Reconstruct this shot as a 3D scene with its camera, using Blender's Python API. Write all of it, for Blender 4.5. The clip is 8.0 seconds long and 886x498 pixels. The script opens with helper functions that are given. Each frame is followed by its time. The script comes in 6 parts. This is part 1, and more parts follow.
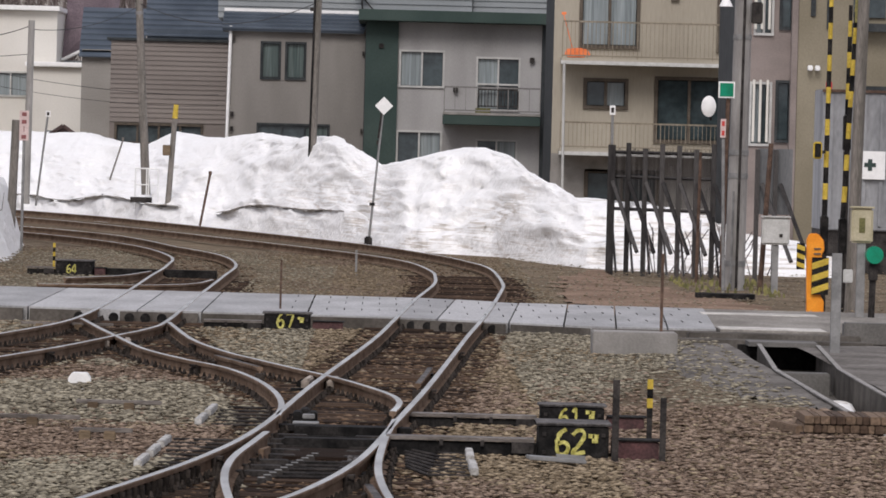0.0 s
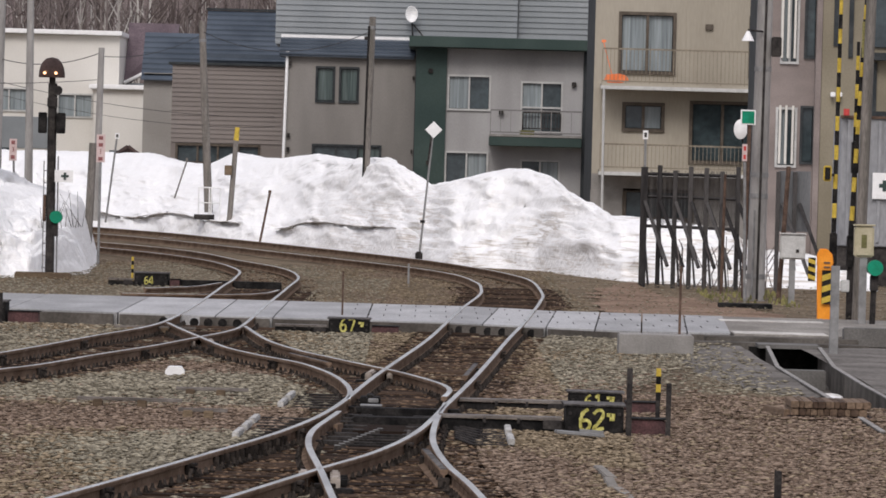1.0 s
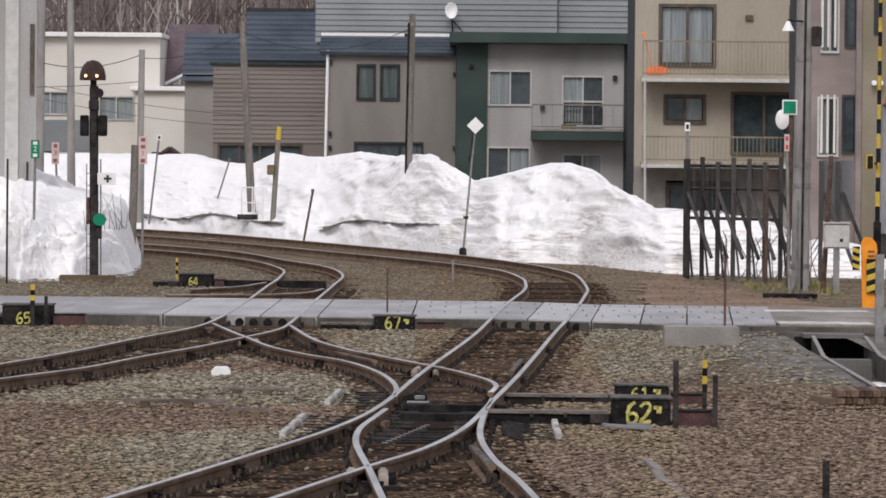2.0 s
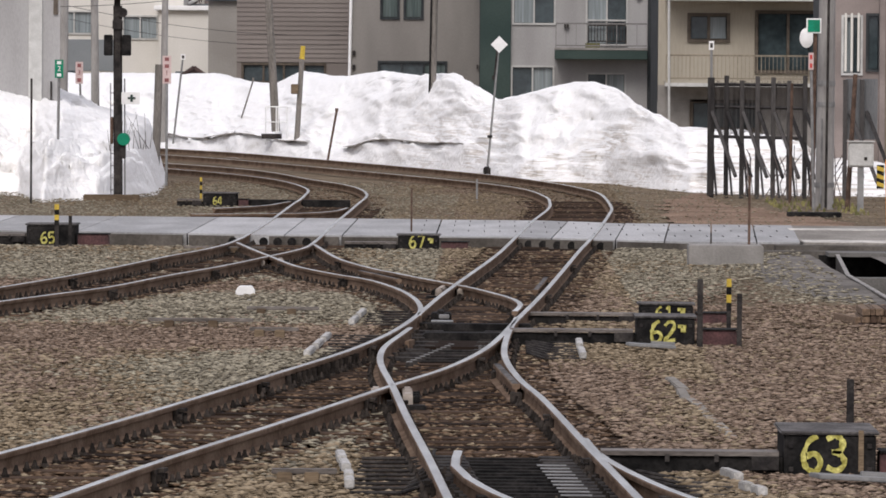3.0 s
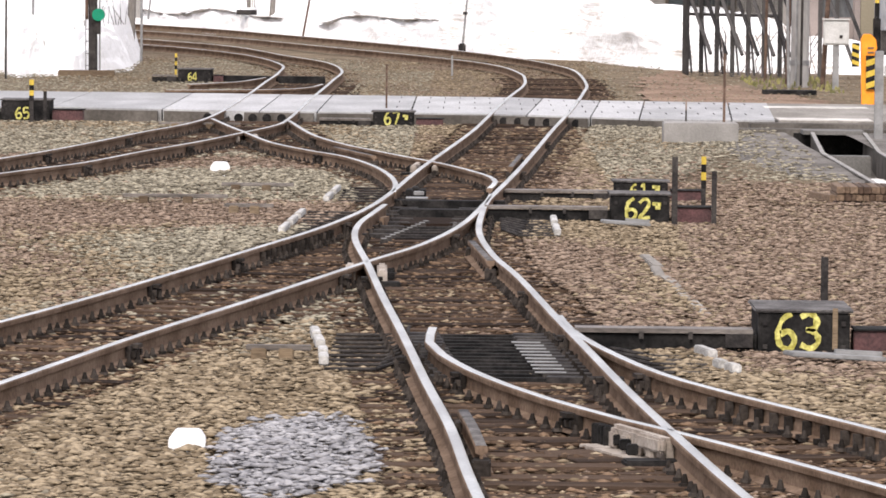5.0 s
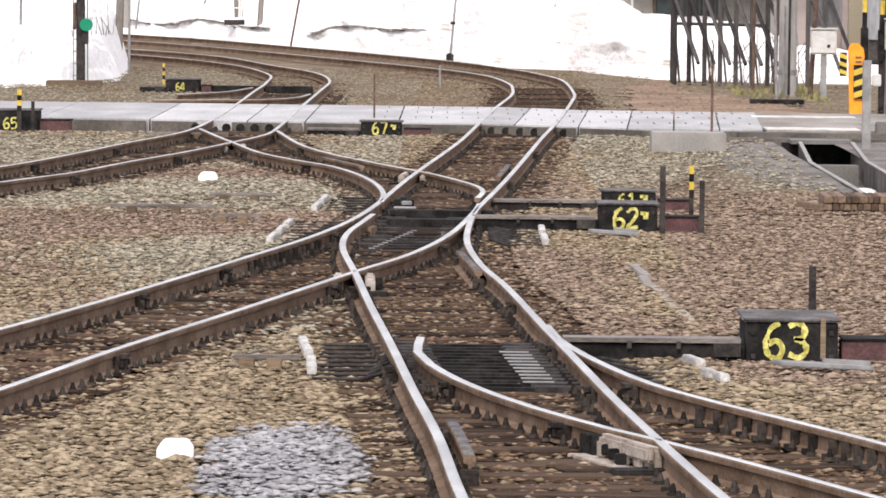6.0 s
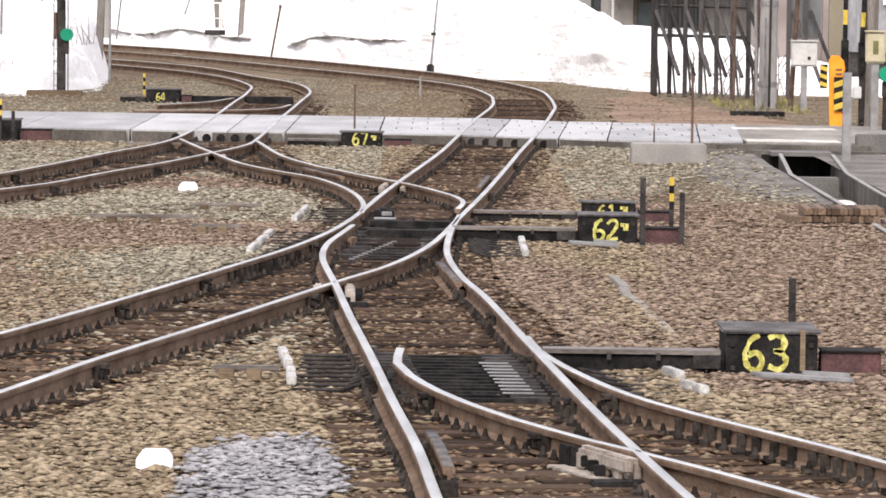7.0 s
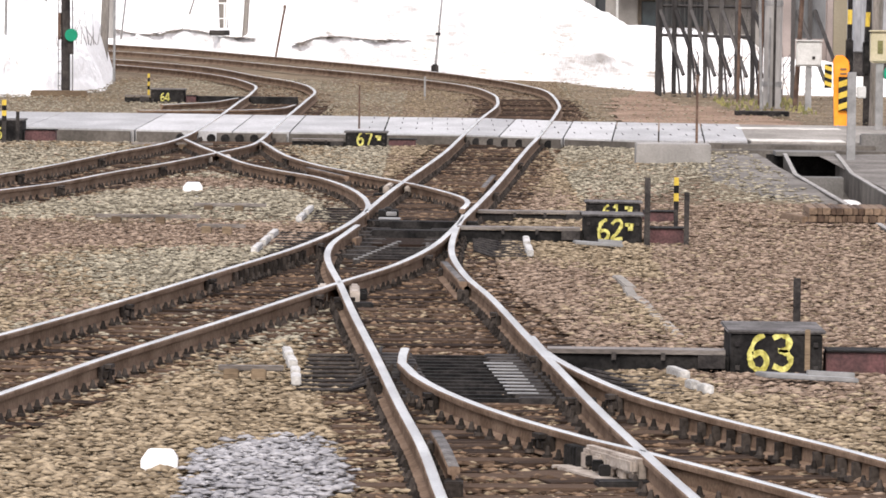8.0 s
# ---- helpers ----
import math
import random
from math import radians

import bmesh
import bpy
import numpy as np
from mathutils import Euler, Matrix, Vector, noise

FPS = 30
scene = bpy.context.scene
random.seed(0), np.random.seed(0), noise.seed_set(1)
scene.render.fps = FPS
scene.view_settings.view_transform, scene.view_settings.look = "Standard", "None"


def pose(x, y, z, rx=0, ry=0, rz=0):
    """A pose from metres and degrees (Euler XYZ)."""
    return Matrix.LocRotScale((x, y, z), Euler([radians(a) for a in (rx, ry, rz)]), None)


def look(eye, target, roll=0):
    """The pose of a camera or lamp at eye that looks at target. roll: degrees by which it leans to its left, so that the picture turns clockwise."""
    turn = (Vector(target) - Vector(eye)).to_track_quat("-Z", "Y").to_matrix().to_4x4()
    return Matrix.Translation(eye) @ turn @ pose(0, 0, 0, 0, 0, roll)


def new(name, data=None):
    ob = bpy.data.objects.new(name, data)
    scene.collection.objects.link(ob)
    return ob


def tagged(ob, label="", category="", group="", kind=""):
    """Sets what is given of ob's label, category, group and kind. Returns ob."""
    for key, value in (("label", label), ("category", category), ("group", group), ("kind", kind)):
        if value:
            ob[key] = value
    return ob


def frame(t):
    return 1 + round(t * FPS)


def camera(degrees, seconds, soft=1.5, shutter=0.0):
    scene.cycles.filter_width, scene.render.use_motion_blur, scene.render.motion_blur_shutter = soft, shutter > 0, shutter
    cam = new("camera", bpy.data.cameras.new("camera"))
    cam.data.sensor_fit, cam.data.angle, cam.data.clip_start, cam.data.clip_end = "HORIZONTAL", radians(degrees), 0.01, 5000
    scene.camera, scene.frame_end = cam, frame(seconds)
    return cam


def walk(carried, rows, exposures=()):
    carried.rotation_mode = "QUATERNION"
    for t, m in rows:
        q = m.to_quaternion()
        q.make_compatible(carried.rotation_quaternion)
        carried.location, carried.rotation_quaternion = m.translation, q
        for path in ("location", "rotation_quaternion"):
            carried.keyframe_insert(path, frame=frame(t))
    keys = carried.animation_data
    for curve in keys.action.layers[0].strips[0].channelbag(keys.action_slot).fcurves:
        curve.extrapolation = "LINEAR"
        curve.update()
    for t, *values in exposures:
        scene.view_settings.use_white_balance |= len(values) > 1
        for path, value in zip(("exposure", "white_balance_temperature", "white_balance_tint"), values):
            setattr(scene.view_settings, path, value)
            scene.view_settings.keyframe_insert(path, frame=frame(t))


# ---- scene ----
# camera: a long lens on a tripod-like stand, panned and tilted; it steps back at the start
cam = camera(8.97, 8.0, soft=1.7)
EYE = 2.76
ROWS = [
    (0.0, 0.062, 9.557, 2.636, -0.6221, -1.1210, 1.4794),
    (0.1, 0.061, 9.315, 2.643, -0.6107, -1.1216, 1.5214),
    (0.2, 0.048, 8.200, 2.650, -0.5562, -1.0920, 1.5608),
    (0.3, 0.028, 5.600, 2.680, -0.5066, -1.0630, 1.5703),
    (0.4, 0.010, 2.600, 2.716, -0.4357, -1.0308, 1.6050),
    (0.5, 0, 0, EYE, -0.3751, -1.0362, 1.6342),
    (1.0, 0, 0, EYE, -0.1385, -0.9620, 1.5468),
    (1.2, 0, 0, EYE, -0.0243, -0.8725, 1.3902),
    (2.3, 0, 0, EYE, 0.3647, -1.2282, 0.3182),
    (2.5, 0, 0, EYE, 0.3796, -1.4893, 0.2913),
    (3.0, 0, 0, EYE, 0.5438, -1.8331, 0.4207),
    (3.5, 0, 0, EYE, 0.6729, -2.0707, 0.4582),
    (4.0, 0, 0, EYE, 0.6242, -2.3928, 0.3764),
    (4.5, 0, 0, EYE, 0.4248, -2.8681, 0.4534),
    (4.7, 0, 0, EYE, 0.3548, -3.0624, 0.5310),
    (5.8, 0, 0, EYE, 0.1952, -3.0929, 0.6515),
    (6.0, 0, 0, EYE, 0.1551, -2.9812, 0.5563),
    (6.5, 0, 0, EYE, 0.0401, -2.8418, 0.6064),
    (7.0, 0, 0, EYE, -0.0471, -2.8679, 0.7337),
    (7.5, 0, 0, EYE, -0.0426, -2.9308, 0.7540),
    (8.0, 0, 0, EYE, 0.0000, -2.8681, 0.6875),
]
walk(cam, [(t, pose(x, y, z, 0, 0, yaw) @ pose(0, 0, 0, 90 + pitch) @ pose(0, 0, 0, 0, 0, roll)) for t, x, y, z, yaw, pitch, roll in ROWS],
     exposures=[(t, e, k, 12) for t, e, k in ((0.0, -0.02, 6540), (1.2, -0.02, 6540), (2.5, -0.01, 6540), (3.0, 0.07, 6560), (3.5, 0.23, 6600), (4.0, 0.5, 6660), (4.5, 0.78, 6720), (6.0, 0.94, 6740), (8.0, 0.97, 6740))])

# ---- light: an overcast day ----
world = bpy.data.worlds.new("overcast")
scene.world = world
world.use_nodes = True
wn = world.node_tree.nodes
wl = world.node_tree.links
sky = wn.new("ShaderNodeTexSky")
sky.sky_type = "NISHITA"
sky.sun_disc = False
sky.sun_elevation, sky.sun_rotation = radians(40), radians(188)
sky.air_density, sky.dust_density, sky.ozone_density = 1.0, 6.0, 1.0
haze = wn.new("ShaderNodeMixRGB")
haze.inputs[0].default_value = 0.8
haze.inputs[2].default_value = (7.0, 7.1, 8.0, 1)
wl.new(sky.outputs[0], haze.inputs[1])
wl.new(haze.outputs[0], wn["Background"].inputs[0])
wn["Background"].inputs[1].default_value = 0.105
sun = new("sun", bpy.data.lights.new("sun", "SUN"))
sun.data.energy, sun.data.angle, sun.data.color = 1.5, radians(25), (1.0, 0.97, 0.95)
sun.matrix_world = look((0, 0, 40), (7, 47.5, 0))


# ---- materials ----
def mat(name, a, b, rough=0.8, scale=3.0, fine=40.0, metal=0.0, bump=0.3, fine_mix=0.35, dist=0.02, stretch=(1, 1, 1), spec=0.3, island=0.0, third=None):
    """Two colours mixed by a broad noise, darkened and lightened by a fine one, with fine relief."""
    m = bpy.data.materials.new(name)
    m.use_nodes = True
    n, l = m.node_tree.nodes, m.node_tree.links
    p = n["Principled BSDF"]
    p.inputs["Roughness"].default_value, p.inputs["Metallic"].default_value = rough, metal
    p.inputs["Specular IOR Level"].default_value = spec
    tc = n.new("ShaderNodeTexCoord")
    mp = n.new("ShaderNodeMapping")
    mp.inputs["Scale"].default_value = stretch
    l.new(tc.outputs["Object"], mp.inputs[0])
    big, small = n.new("ShaderNodeTexNoise"), n.new("ShaderNodeTexNoise")
    big.inputs["Scale"].default_value, small.inputs["Scale"].default_value = scale, fine
    big.inputs["Detail"].default_value, small.inputs["Detail"].default_value = 6, 4
    for k in (big, small):
        l.new(mp.outputs[0], k.inputs["Vector"])
    ramp = n.new("ShaderNodeValToRGB")
    ramp.color_ramp.elements[0].position, ramp.color_ramp.elements[1].position = 0.36, 0.64
    ramp.color_ramp.elements[0].color, ramp.color_ramp.elements[1].color = (*a, 1), (*b, 1)
    if third:
        e = ramp.color_ramp.elements.new(0.8)
        e.color = (*third, 1)
    l.new(big.outputs[0], ramp.inputs[0])
    src = big.outputs[0]
    if island:
        geo = n.new("ShaderNodeNewGeometry")
        info = n.new("ShaderNodeObjectInfo")
        add = n.new("ShaderNodeMath")
        add.operation = "ADD"
        l.new(geo.outputs["Random Per Island"], add.inputs[0])
        l.new(info.outputs["Random"], add.inputs[1])
        frac = n.new("ShaderNodeMath")
        frac.operation = "FRACT"
        l.new(add.outputs[0], frac.inputs[0])
        mixf = n.new("ShaderNodeMix")
        mixf.inputs[0].default_value = island
        l.new(big.outputs[0], mixf.inputs[2])
        l.new(frac.outputs[0], mixf.inputs[3])
        l.new(mixf.outputs[0], ramp.inputs[0])
    val = n.new("ShaderNodeMapRange")
    val.inputs[1].default_value, val.inputs[2].default_value = 0.3, 0.7
    val.inputs[3].default_value, val.inputs[4].default_value = 1 - fine_mix, 1 + fine_mix
    l.new(small.outputs[0], val.inputs[0])
    mul = n.new("ShaderNodeMixRGB")
    mul.blend_type = "MULTIPLY"
    mul.inputs[0].default_value = 1
    l.new(ramp.outputs[0], mul.inputs[1])
    l.new(val.outputs[0], mul.inputs[2])
    l.new(mul.outputs[0], p.inputs["Base Color"])
    bp = n.new("ShaderNodeBump")
    bp.inputs["Strength"].default_value, bp.inputs["Distance"].default_value = bump, dist
    l.new(small.outputs[0], bp.inputs["Height"])
    l.new(bp.outputs[0], p.inputs["Normal"])
    return m


def glass_mat(name, tint, rough=0.08):
    m = mat(name, tint, tuple(c * 1.5 for c in tint), rough, 1.5, 6, 0, 0.03, 0.15, spec=0.6)
    return m


M_SOIL = mat("soil", (0.13, 0.1, 0.07), (0.22, 0.173, 0.12), 0.95, 0.8, 18, bump=0.7, fine_mix=0.35, dist=0.04, spec=0.05)
M_EARTH = mat("reddish_earth", (0.17, 0.115, 0.082), (0.28, 0.198, 0.145), 0.95, 0.7, 14, bump=0.5, dist=0.03, fine_mix=0.3, spec=0.06)
M_ST_TAN = mat("tan_stone", (0.165, 0.127, 0.084), (0.325, 0.26, 0.178), 0.95, 0.5, 30, island=0.62, fine_mix=0.25, spec=0.06)
M_ST_BROWN = mat("rusty_stone", (0.148, 0.106, 0.079), (0.29, 0.22, 0.168), 0.95, 0.5, 30, island=0.62, fine_mix=0.25, spec=0.06)
M_ST_GREY = mat("grey_stone", (0.183, 0.162, 0.122), (0.35, 0.316, 0.24), 0.95, 0.5, 30, island=0.62, fine_mix=0.25, spec=0.06)
M_ST_BLUE = mat("fresh_blue_grey_stone", (0.23, 0.226, 0.234), (0.36, 0.353, 0.362), 0.9, 1.2, 30, island=0.45, fine_mix=0.2, spec=0.06)
M_ST_DARK = mat("oily_stone", (0.07, 0.046, 0.031), (0.19, 0.128, 0.085), 0.95, 0.8, 30, island=0.7, fine_mix=0.3, spec=0.06)
M_TIE = mat("tarred_wood", (0.026, 0.018, 0.014), (0.085, 0.058, 0.042), 0.95, 2, 30, stretch=(0.4, 3, 3), island=0.5, spec=0.05)
M_HEAD = mat("polished_rail_steel", (0.6, 0.615, 0.59), (0.88, 0.9, 0.865), 0.3, 2.5, 60, metal=0.95, bump=0.04, fine_mix=0.1, stretch=(1, 0.3, 1))
M_WEB = mat("rusted_rail_steel", (0.125, 0.084, 0.058), (0.21, 0.149, 0.108), 0.9, 3, 40, bump=0.3, fine_mix=0.25, spec=0.04)
# greasy steel; also the black that stands for shade in openings
M_BLACK = mat("black_grease_steel_and_hole_shade", (0.008, 0.008, 0.008), (0.028, 0.026, 0.025), 0.8, 5, 30, bump=0.3, fine_mix=0.4, spec=0.1)
M_LIDGREY = mat("dusty_grey_lid", (0.075, 0.07, 0.068), (0.15, 0.142, 0.138), 0.85, 5, 40, bump=0.15, spec=0.1)
M_MAROON = mat("maroon_cover", (0.06, 0.03, 0.03), (0.11, 0.05, 0.05), 0.6, 5, 40, bump=0.15)
M_YELLOW = mat("yellow_paint", (0.3, 0.27, 0.05), (0.66, 0.62, 0.2), 0.7, 22, 60, bump=0.1, fine_mix=0.3)
M_SIGNYEL = mat("signal_yellow", (0.45, 0.32, 0.04), (0.62, 0.45, 0.07), 0.6, 6, 40, bump=0.05, fine_mix=0.2)
M_ORANGE = mat("orange_paint", (0.8, 0.27, 0.015), (0.9, 0.34, 0.03), 0.5, 4, 40, bump=0.05, fine_mix=0.1)
M_SHOVEL = mat("orange_plastic", (0.85, 0.2, 0.06), (0.95, 0.27, 0.1), 0.4, 4, 40, bump=0.02, fine_mix=0.05)
M_WHITE = mat("white_paint", (0.8, 0.8, 0.79), (0.88, 0.88, 0.87), 0.5, 5, 40, bump=0.05, fine_mix=0.04)
M_GREYPAINT = mat("light_grey_paint", (0.45, 0.45, 0.43), (0.55, 0.55, 0.53), 0.5, 5, 40, bump=0.05, fine_mix=0.1)
M_CONC = mat("concrete", (0.23, 0.22, 0.205), (0.33, 0.315, 0.295), 0.9, 2, 30, bump=0.25, fine_mix=0.1)
M_DARKCONC = mat("damp_asphalt", (0.1, 0.096, 0.09), (0.165, 0.158, 0.148), 0.85, 1.2, 30, bump=0.3, fine_mix=0.18)
M_SLAB = mat("worn_crossing_panel", (0.285, 0.283, 0.28), (0.45, 0.447, 0.445), 0.55, 1.5, 30, bump=0.2, fine_mix=0.2, island=0.3, stretch=(1, 0.3, 1))
M_GREEN = mat("green_enamel", (0.0, 0.19, 0.1), (0.0, 0.25, 0.14), 0.4, 5, 40, bump=0.03, fine_mix=0.1)
M_RED = mat("red_enamel", (0.5, 0.05, 0.05), (0.6, 0.08, 0.07), 0.4, 5, 40, bump=0.03, fine_mix=0.1)
M_POLEWOOD = mat("weathered_pole_wood", (0.13, 0.12, 0.105), (0.22, 0.2, 0.18), 0.85, 3, 30, stretch=(3, 3, 0.25), bump=0.4)
M_POLECONC = mat("pole_concrete", (0.25, 0.24, 0.23), (0.35, 0.34, 0.325), 0.85, 2, 12, stretch=(2, 2, 0.5), bump=0.1, fine_mix=0.1)
M_RUST = mat("rusty_steel", (0.06, 0.037, 0.027), (0.13, 0.083, 0.06), 0.8, 6, 40, bump=0.3)
M_DARKSTEEL = mat("dark_steel", (0.022, 0.02, 0.02), (0.06, 0.054, 0.05), 0.8, 6, 40, bump=0.25, spec=0.1)
M_GREYSTEEL = mat("galvanised_steel", (0.19, 0.19, 0.188), (0.28, 0.28, 0.276), 0.6, 6, 40, metal=0.2, bump=0.05, fine_mix=0.1)
M_OLDWOOD = mat("dark_fence_timber", (0.032, 0.03, 0.03), (0.085, 0.08, 0.078), 0.9, 4, 30, stretch=(3, 3, 0.3), bump=0.4, island=0.5, spec=0.1)
M_PLANK = mat("old_plank", (0.1, 0.07, 0.045), (0.19, 0.14, 0.09), 0.85, 4, 30, stretch=(0.4, 3, 3), bump=0.4, island=0.5)
M_STUCCO = mat("light_grey_stucco", (0.295, 0.29, 0.285), (0.395, 0.39, 0.385), 0.9, 0.5, 30, bump=0.15, fine_mix=0.08, stretch=(1.5, 1, 0.4))
M_TAUPE = mat("taupe_stucco", (0.205, 0.192, 0.177), (0.262, 0.247, 0.228), 0.9, 0.5, 30, bump=0.15, fine_mix=0.08, stretch=(1.5, 1, 0.4))
M_DKGREEN = mat("dark_green_cladding", (0.028, 0.05, 0.045), (0.045, 0.07, 0.062), 0.7, 0.6, 20, bump=0.1, fine_mix=0.1)
M_BEIGE = mat("beige_siding", (0.33, 0.298, 0.24), (0.4, 0.365, 0.298), 0.85, 0.5, 20, stretch=(1, 1, 0.15), bump=0.1, fine_mix=0.06)
M_CORR = mat("grey_steel_cladding", (0.2, 0.22, 0.23), (0.26, 0.28, 0.29), 0.6, 0.5, 20, bump=0.05, fine_mix=0.06)
M_ROOFBLUE = mat("blue_steel_roof", (0.045, 0.06, 0.08), (0.078, 0.098, 0.125), 0.5, 0.6, 20, bump=0.05, fine_mix=0.1)
M_BROWNSIDE = mat("brown_siding", (0.19, 0.165, 0.15), (0.235, 0.206, 0.188), 0.8, 0.5, 20, stretch=(0.3, 1, 2), bump=0.1, fine_mix=0.06)
M_HOUSEWHITE = mat("cream_wall", (0.62, 0.6, 0.55), (0.7, 0.68, 0.63), 0.85, 0.4, 20, bump=0.1, fine_mix=0.05)
M_PINKGREY = mat("pinkish_grey_tile", (0.2, 0.168, 0.155), (0.27, 0.228, 0.21), 0.85, 0.6, 20, stretch=(1, 1, 2), bump=0.1, fine_mix=0.08)
M_OLIVE = mat("olive_grey_wall", (0.2, 0.175, 0.125), (0.26, 0.23, 0.17), 0.85, 0.6, 20, bump=0.1, fine_mix=0.08)
# dark trim; the house cores use it as the shade of unlit rooms
M_TRIM_ROOMSHADE = mat("dark_trim_and_room_shade", (0.02, 0.025, 0.028), (0.045, 0.05, 0.052), 0.7, 2, 20, bump=0.1)
M_BROWNFRAME = mat("bronze_frame", (0.075, 0.06, 0.045), (0.11, 0.09, 0.07), 0.6, 3, 30, bump=0.05)
M_GLASS = glass_mat("window_glass", (0.035, 0.048, 0.052))
M_CURTAIN = mat("curtain_behind_glass", (0.17, 0.2, 0.21), (0.28, 0.32, 0.33), 0.25, 6, 20, stretch=(2, 1, 0.05), bump=0.0, fine_mix=0.2, spec=0.5)
M_PURPLEROOF = mat("plum_roof", (0.09, 0.065, 0.075), (0.14, 0.105, 0.115), 0.6, 1, 20, bump=0.1)
M_BARK = mat("bare_branches", (0.1, 0.08, 0.075), (0.2, 0.17, 0.16), 0.9, 2, 20, island=0.8)
M_BIRCH = mat("birch_bark", (0.35, 0.33, 0.31), (0.5, 0.48, 0.45), 0.9, 2, 20, island=0.6)
M_HILL = mat("leafless_wooded_hill", (0.09, 0.07, 0.066), (0.17, 0.135, 0.125), 0.95, 0.15, 2.5, stretch=(1, 1, 0.25), bump=0.3, fine_mix=0.45)
M_WEED = mat("yellow_green_weed", (0.13, 0.125, 0.05), (0.25, 0.23, 0.09), 0.8, 4, 30, island=0.7)
M_WIRE = mat("black_cable", (0.02, 0.02, 0.02), (0.04, 0.04, 0.04), 0.6, 3, 30)
M_FRAME = mat("pale_aluminium_frame", (0.42, 0.42, 0.41), (0.52, 0.52, 0.5), 0.5, 3, 30, bump=0.03, fine_mix=0.08)
M_GREENCURT = mat("dark_green_curtain", (0.045, 0.07, 0.066), (0.1, 0.13, 0.125), 0.3, 6, 20, stretch=(2, 1, 0.05), bump=0.0, fine_mix=0.3, spec=0.5)
M_GREIGE = mat("greige_wall", (0.27, 0.255, 0.235), (0.33, 0.315, 0.29), 0.9, 0.5, 20, bump=0.1, fine_mix=0.08)
M_APRON = mat("gritty_asphalt", (0.12, 0.11, 0.1), (0.21, 0.195, 0.178), 0.95, 1.0, 16, bump=0.5, fine_mix=0.3, dist=0.03, spec=0.06)
M_RODTOP = mat("greasy_brown_sheet", (0.1, 0.086, 0.076), (0.2, 0.178, 0.16), 0.6, 4, 30, bump=0.15, stretch=(0.5, 2, 2))
M_RODCOVER = mat("black_greasy_sheet", (0.04, 0.034, 0.03), (0.1, 0.088, 0.078), 0.55, 4, 30, bump=0.2, stretch=(0.5, 2, 2), fine_mix=0.3)
M_CLIP = mat("dark_rail_clip", (0.018, 0.015, 0.013), (0.055, 0.046, 0.04), 0.8, 6, 40, island=0.5, spec=0.08)
M_BLOCK = mat("pale_cast_block", (0.34, 0.33, 0.31), (0.5, 0.49, 0.47), 0.7, 6, 40, bump=0.1)
M_RAILTAN = mat("tan_rail_paint", (0.2, 0.172, 0.128), (0.27, 0.235, 0.18), 0.7, 2, 30, bump=0.05)
M_RAILGREY = mat("grey_rail_paint", (0.17, 0.165, 0.16), (0.23, 0.222, 0.215), 0.7, 2, 30, bump=0.05)
# dark concrete, deepened to hold the shade on the crossing's front face
M_BEAM = mat("dark_concrete_front_shade", (0.075, 0.068, 0.06), (0.145, 0.132, 0.118), 0.95, 1.5, 20, bump=0.3, fine_mix=0.2, spec=0.06)
M_DECK = mat("brownish_road_concrete", (0.2, 0.185, 0.165), (0.31, 0.29, 0.262), 0.9, 1.5, 20, bump=0.2, fine_mix=0.2, spec=0.08, stretch=(1, 0.3, 1))
M_OLDBEAM = mat("rotten_brown_timber", (0.075, 0.048, 0.033), (0.18, 0.125, 0.085), 0.9, 6, 30, bump=0.4, island=0.6)
M_CONTAINER = mat("faded_grey_container", (0.2, 0.205, 0.215), (0.31, 0.315, 0.325), 0.7, 1.2, 12, bump=0.1, fine_mix=0.15, stretch=(1, 1, 0.4), third=(0.24, 0.15, 0.1))
M_PANELGREY = mat("slate_grey_sheet", (0.115, 0.12, 0.125), (0.19, 0.195, 0.2), 0.7, 1.5, 20, bump=0.1, fine_mix=0.15, stretch=(2, 1, 0.4))
M_CASTING = mat("rusty_cast_steel", (0.26, 0.22, 0.185), (0.44, 0.39, 0.34), 0.85, 5, 30, bump=0.3, fine_mix=0.2, spec=0.15)
M_SHED = mat("dark_red_shed_roof", (0.035, 0.022, 0.02), (0.07, 0.045, 0.04), 0.8, 3, 30)


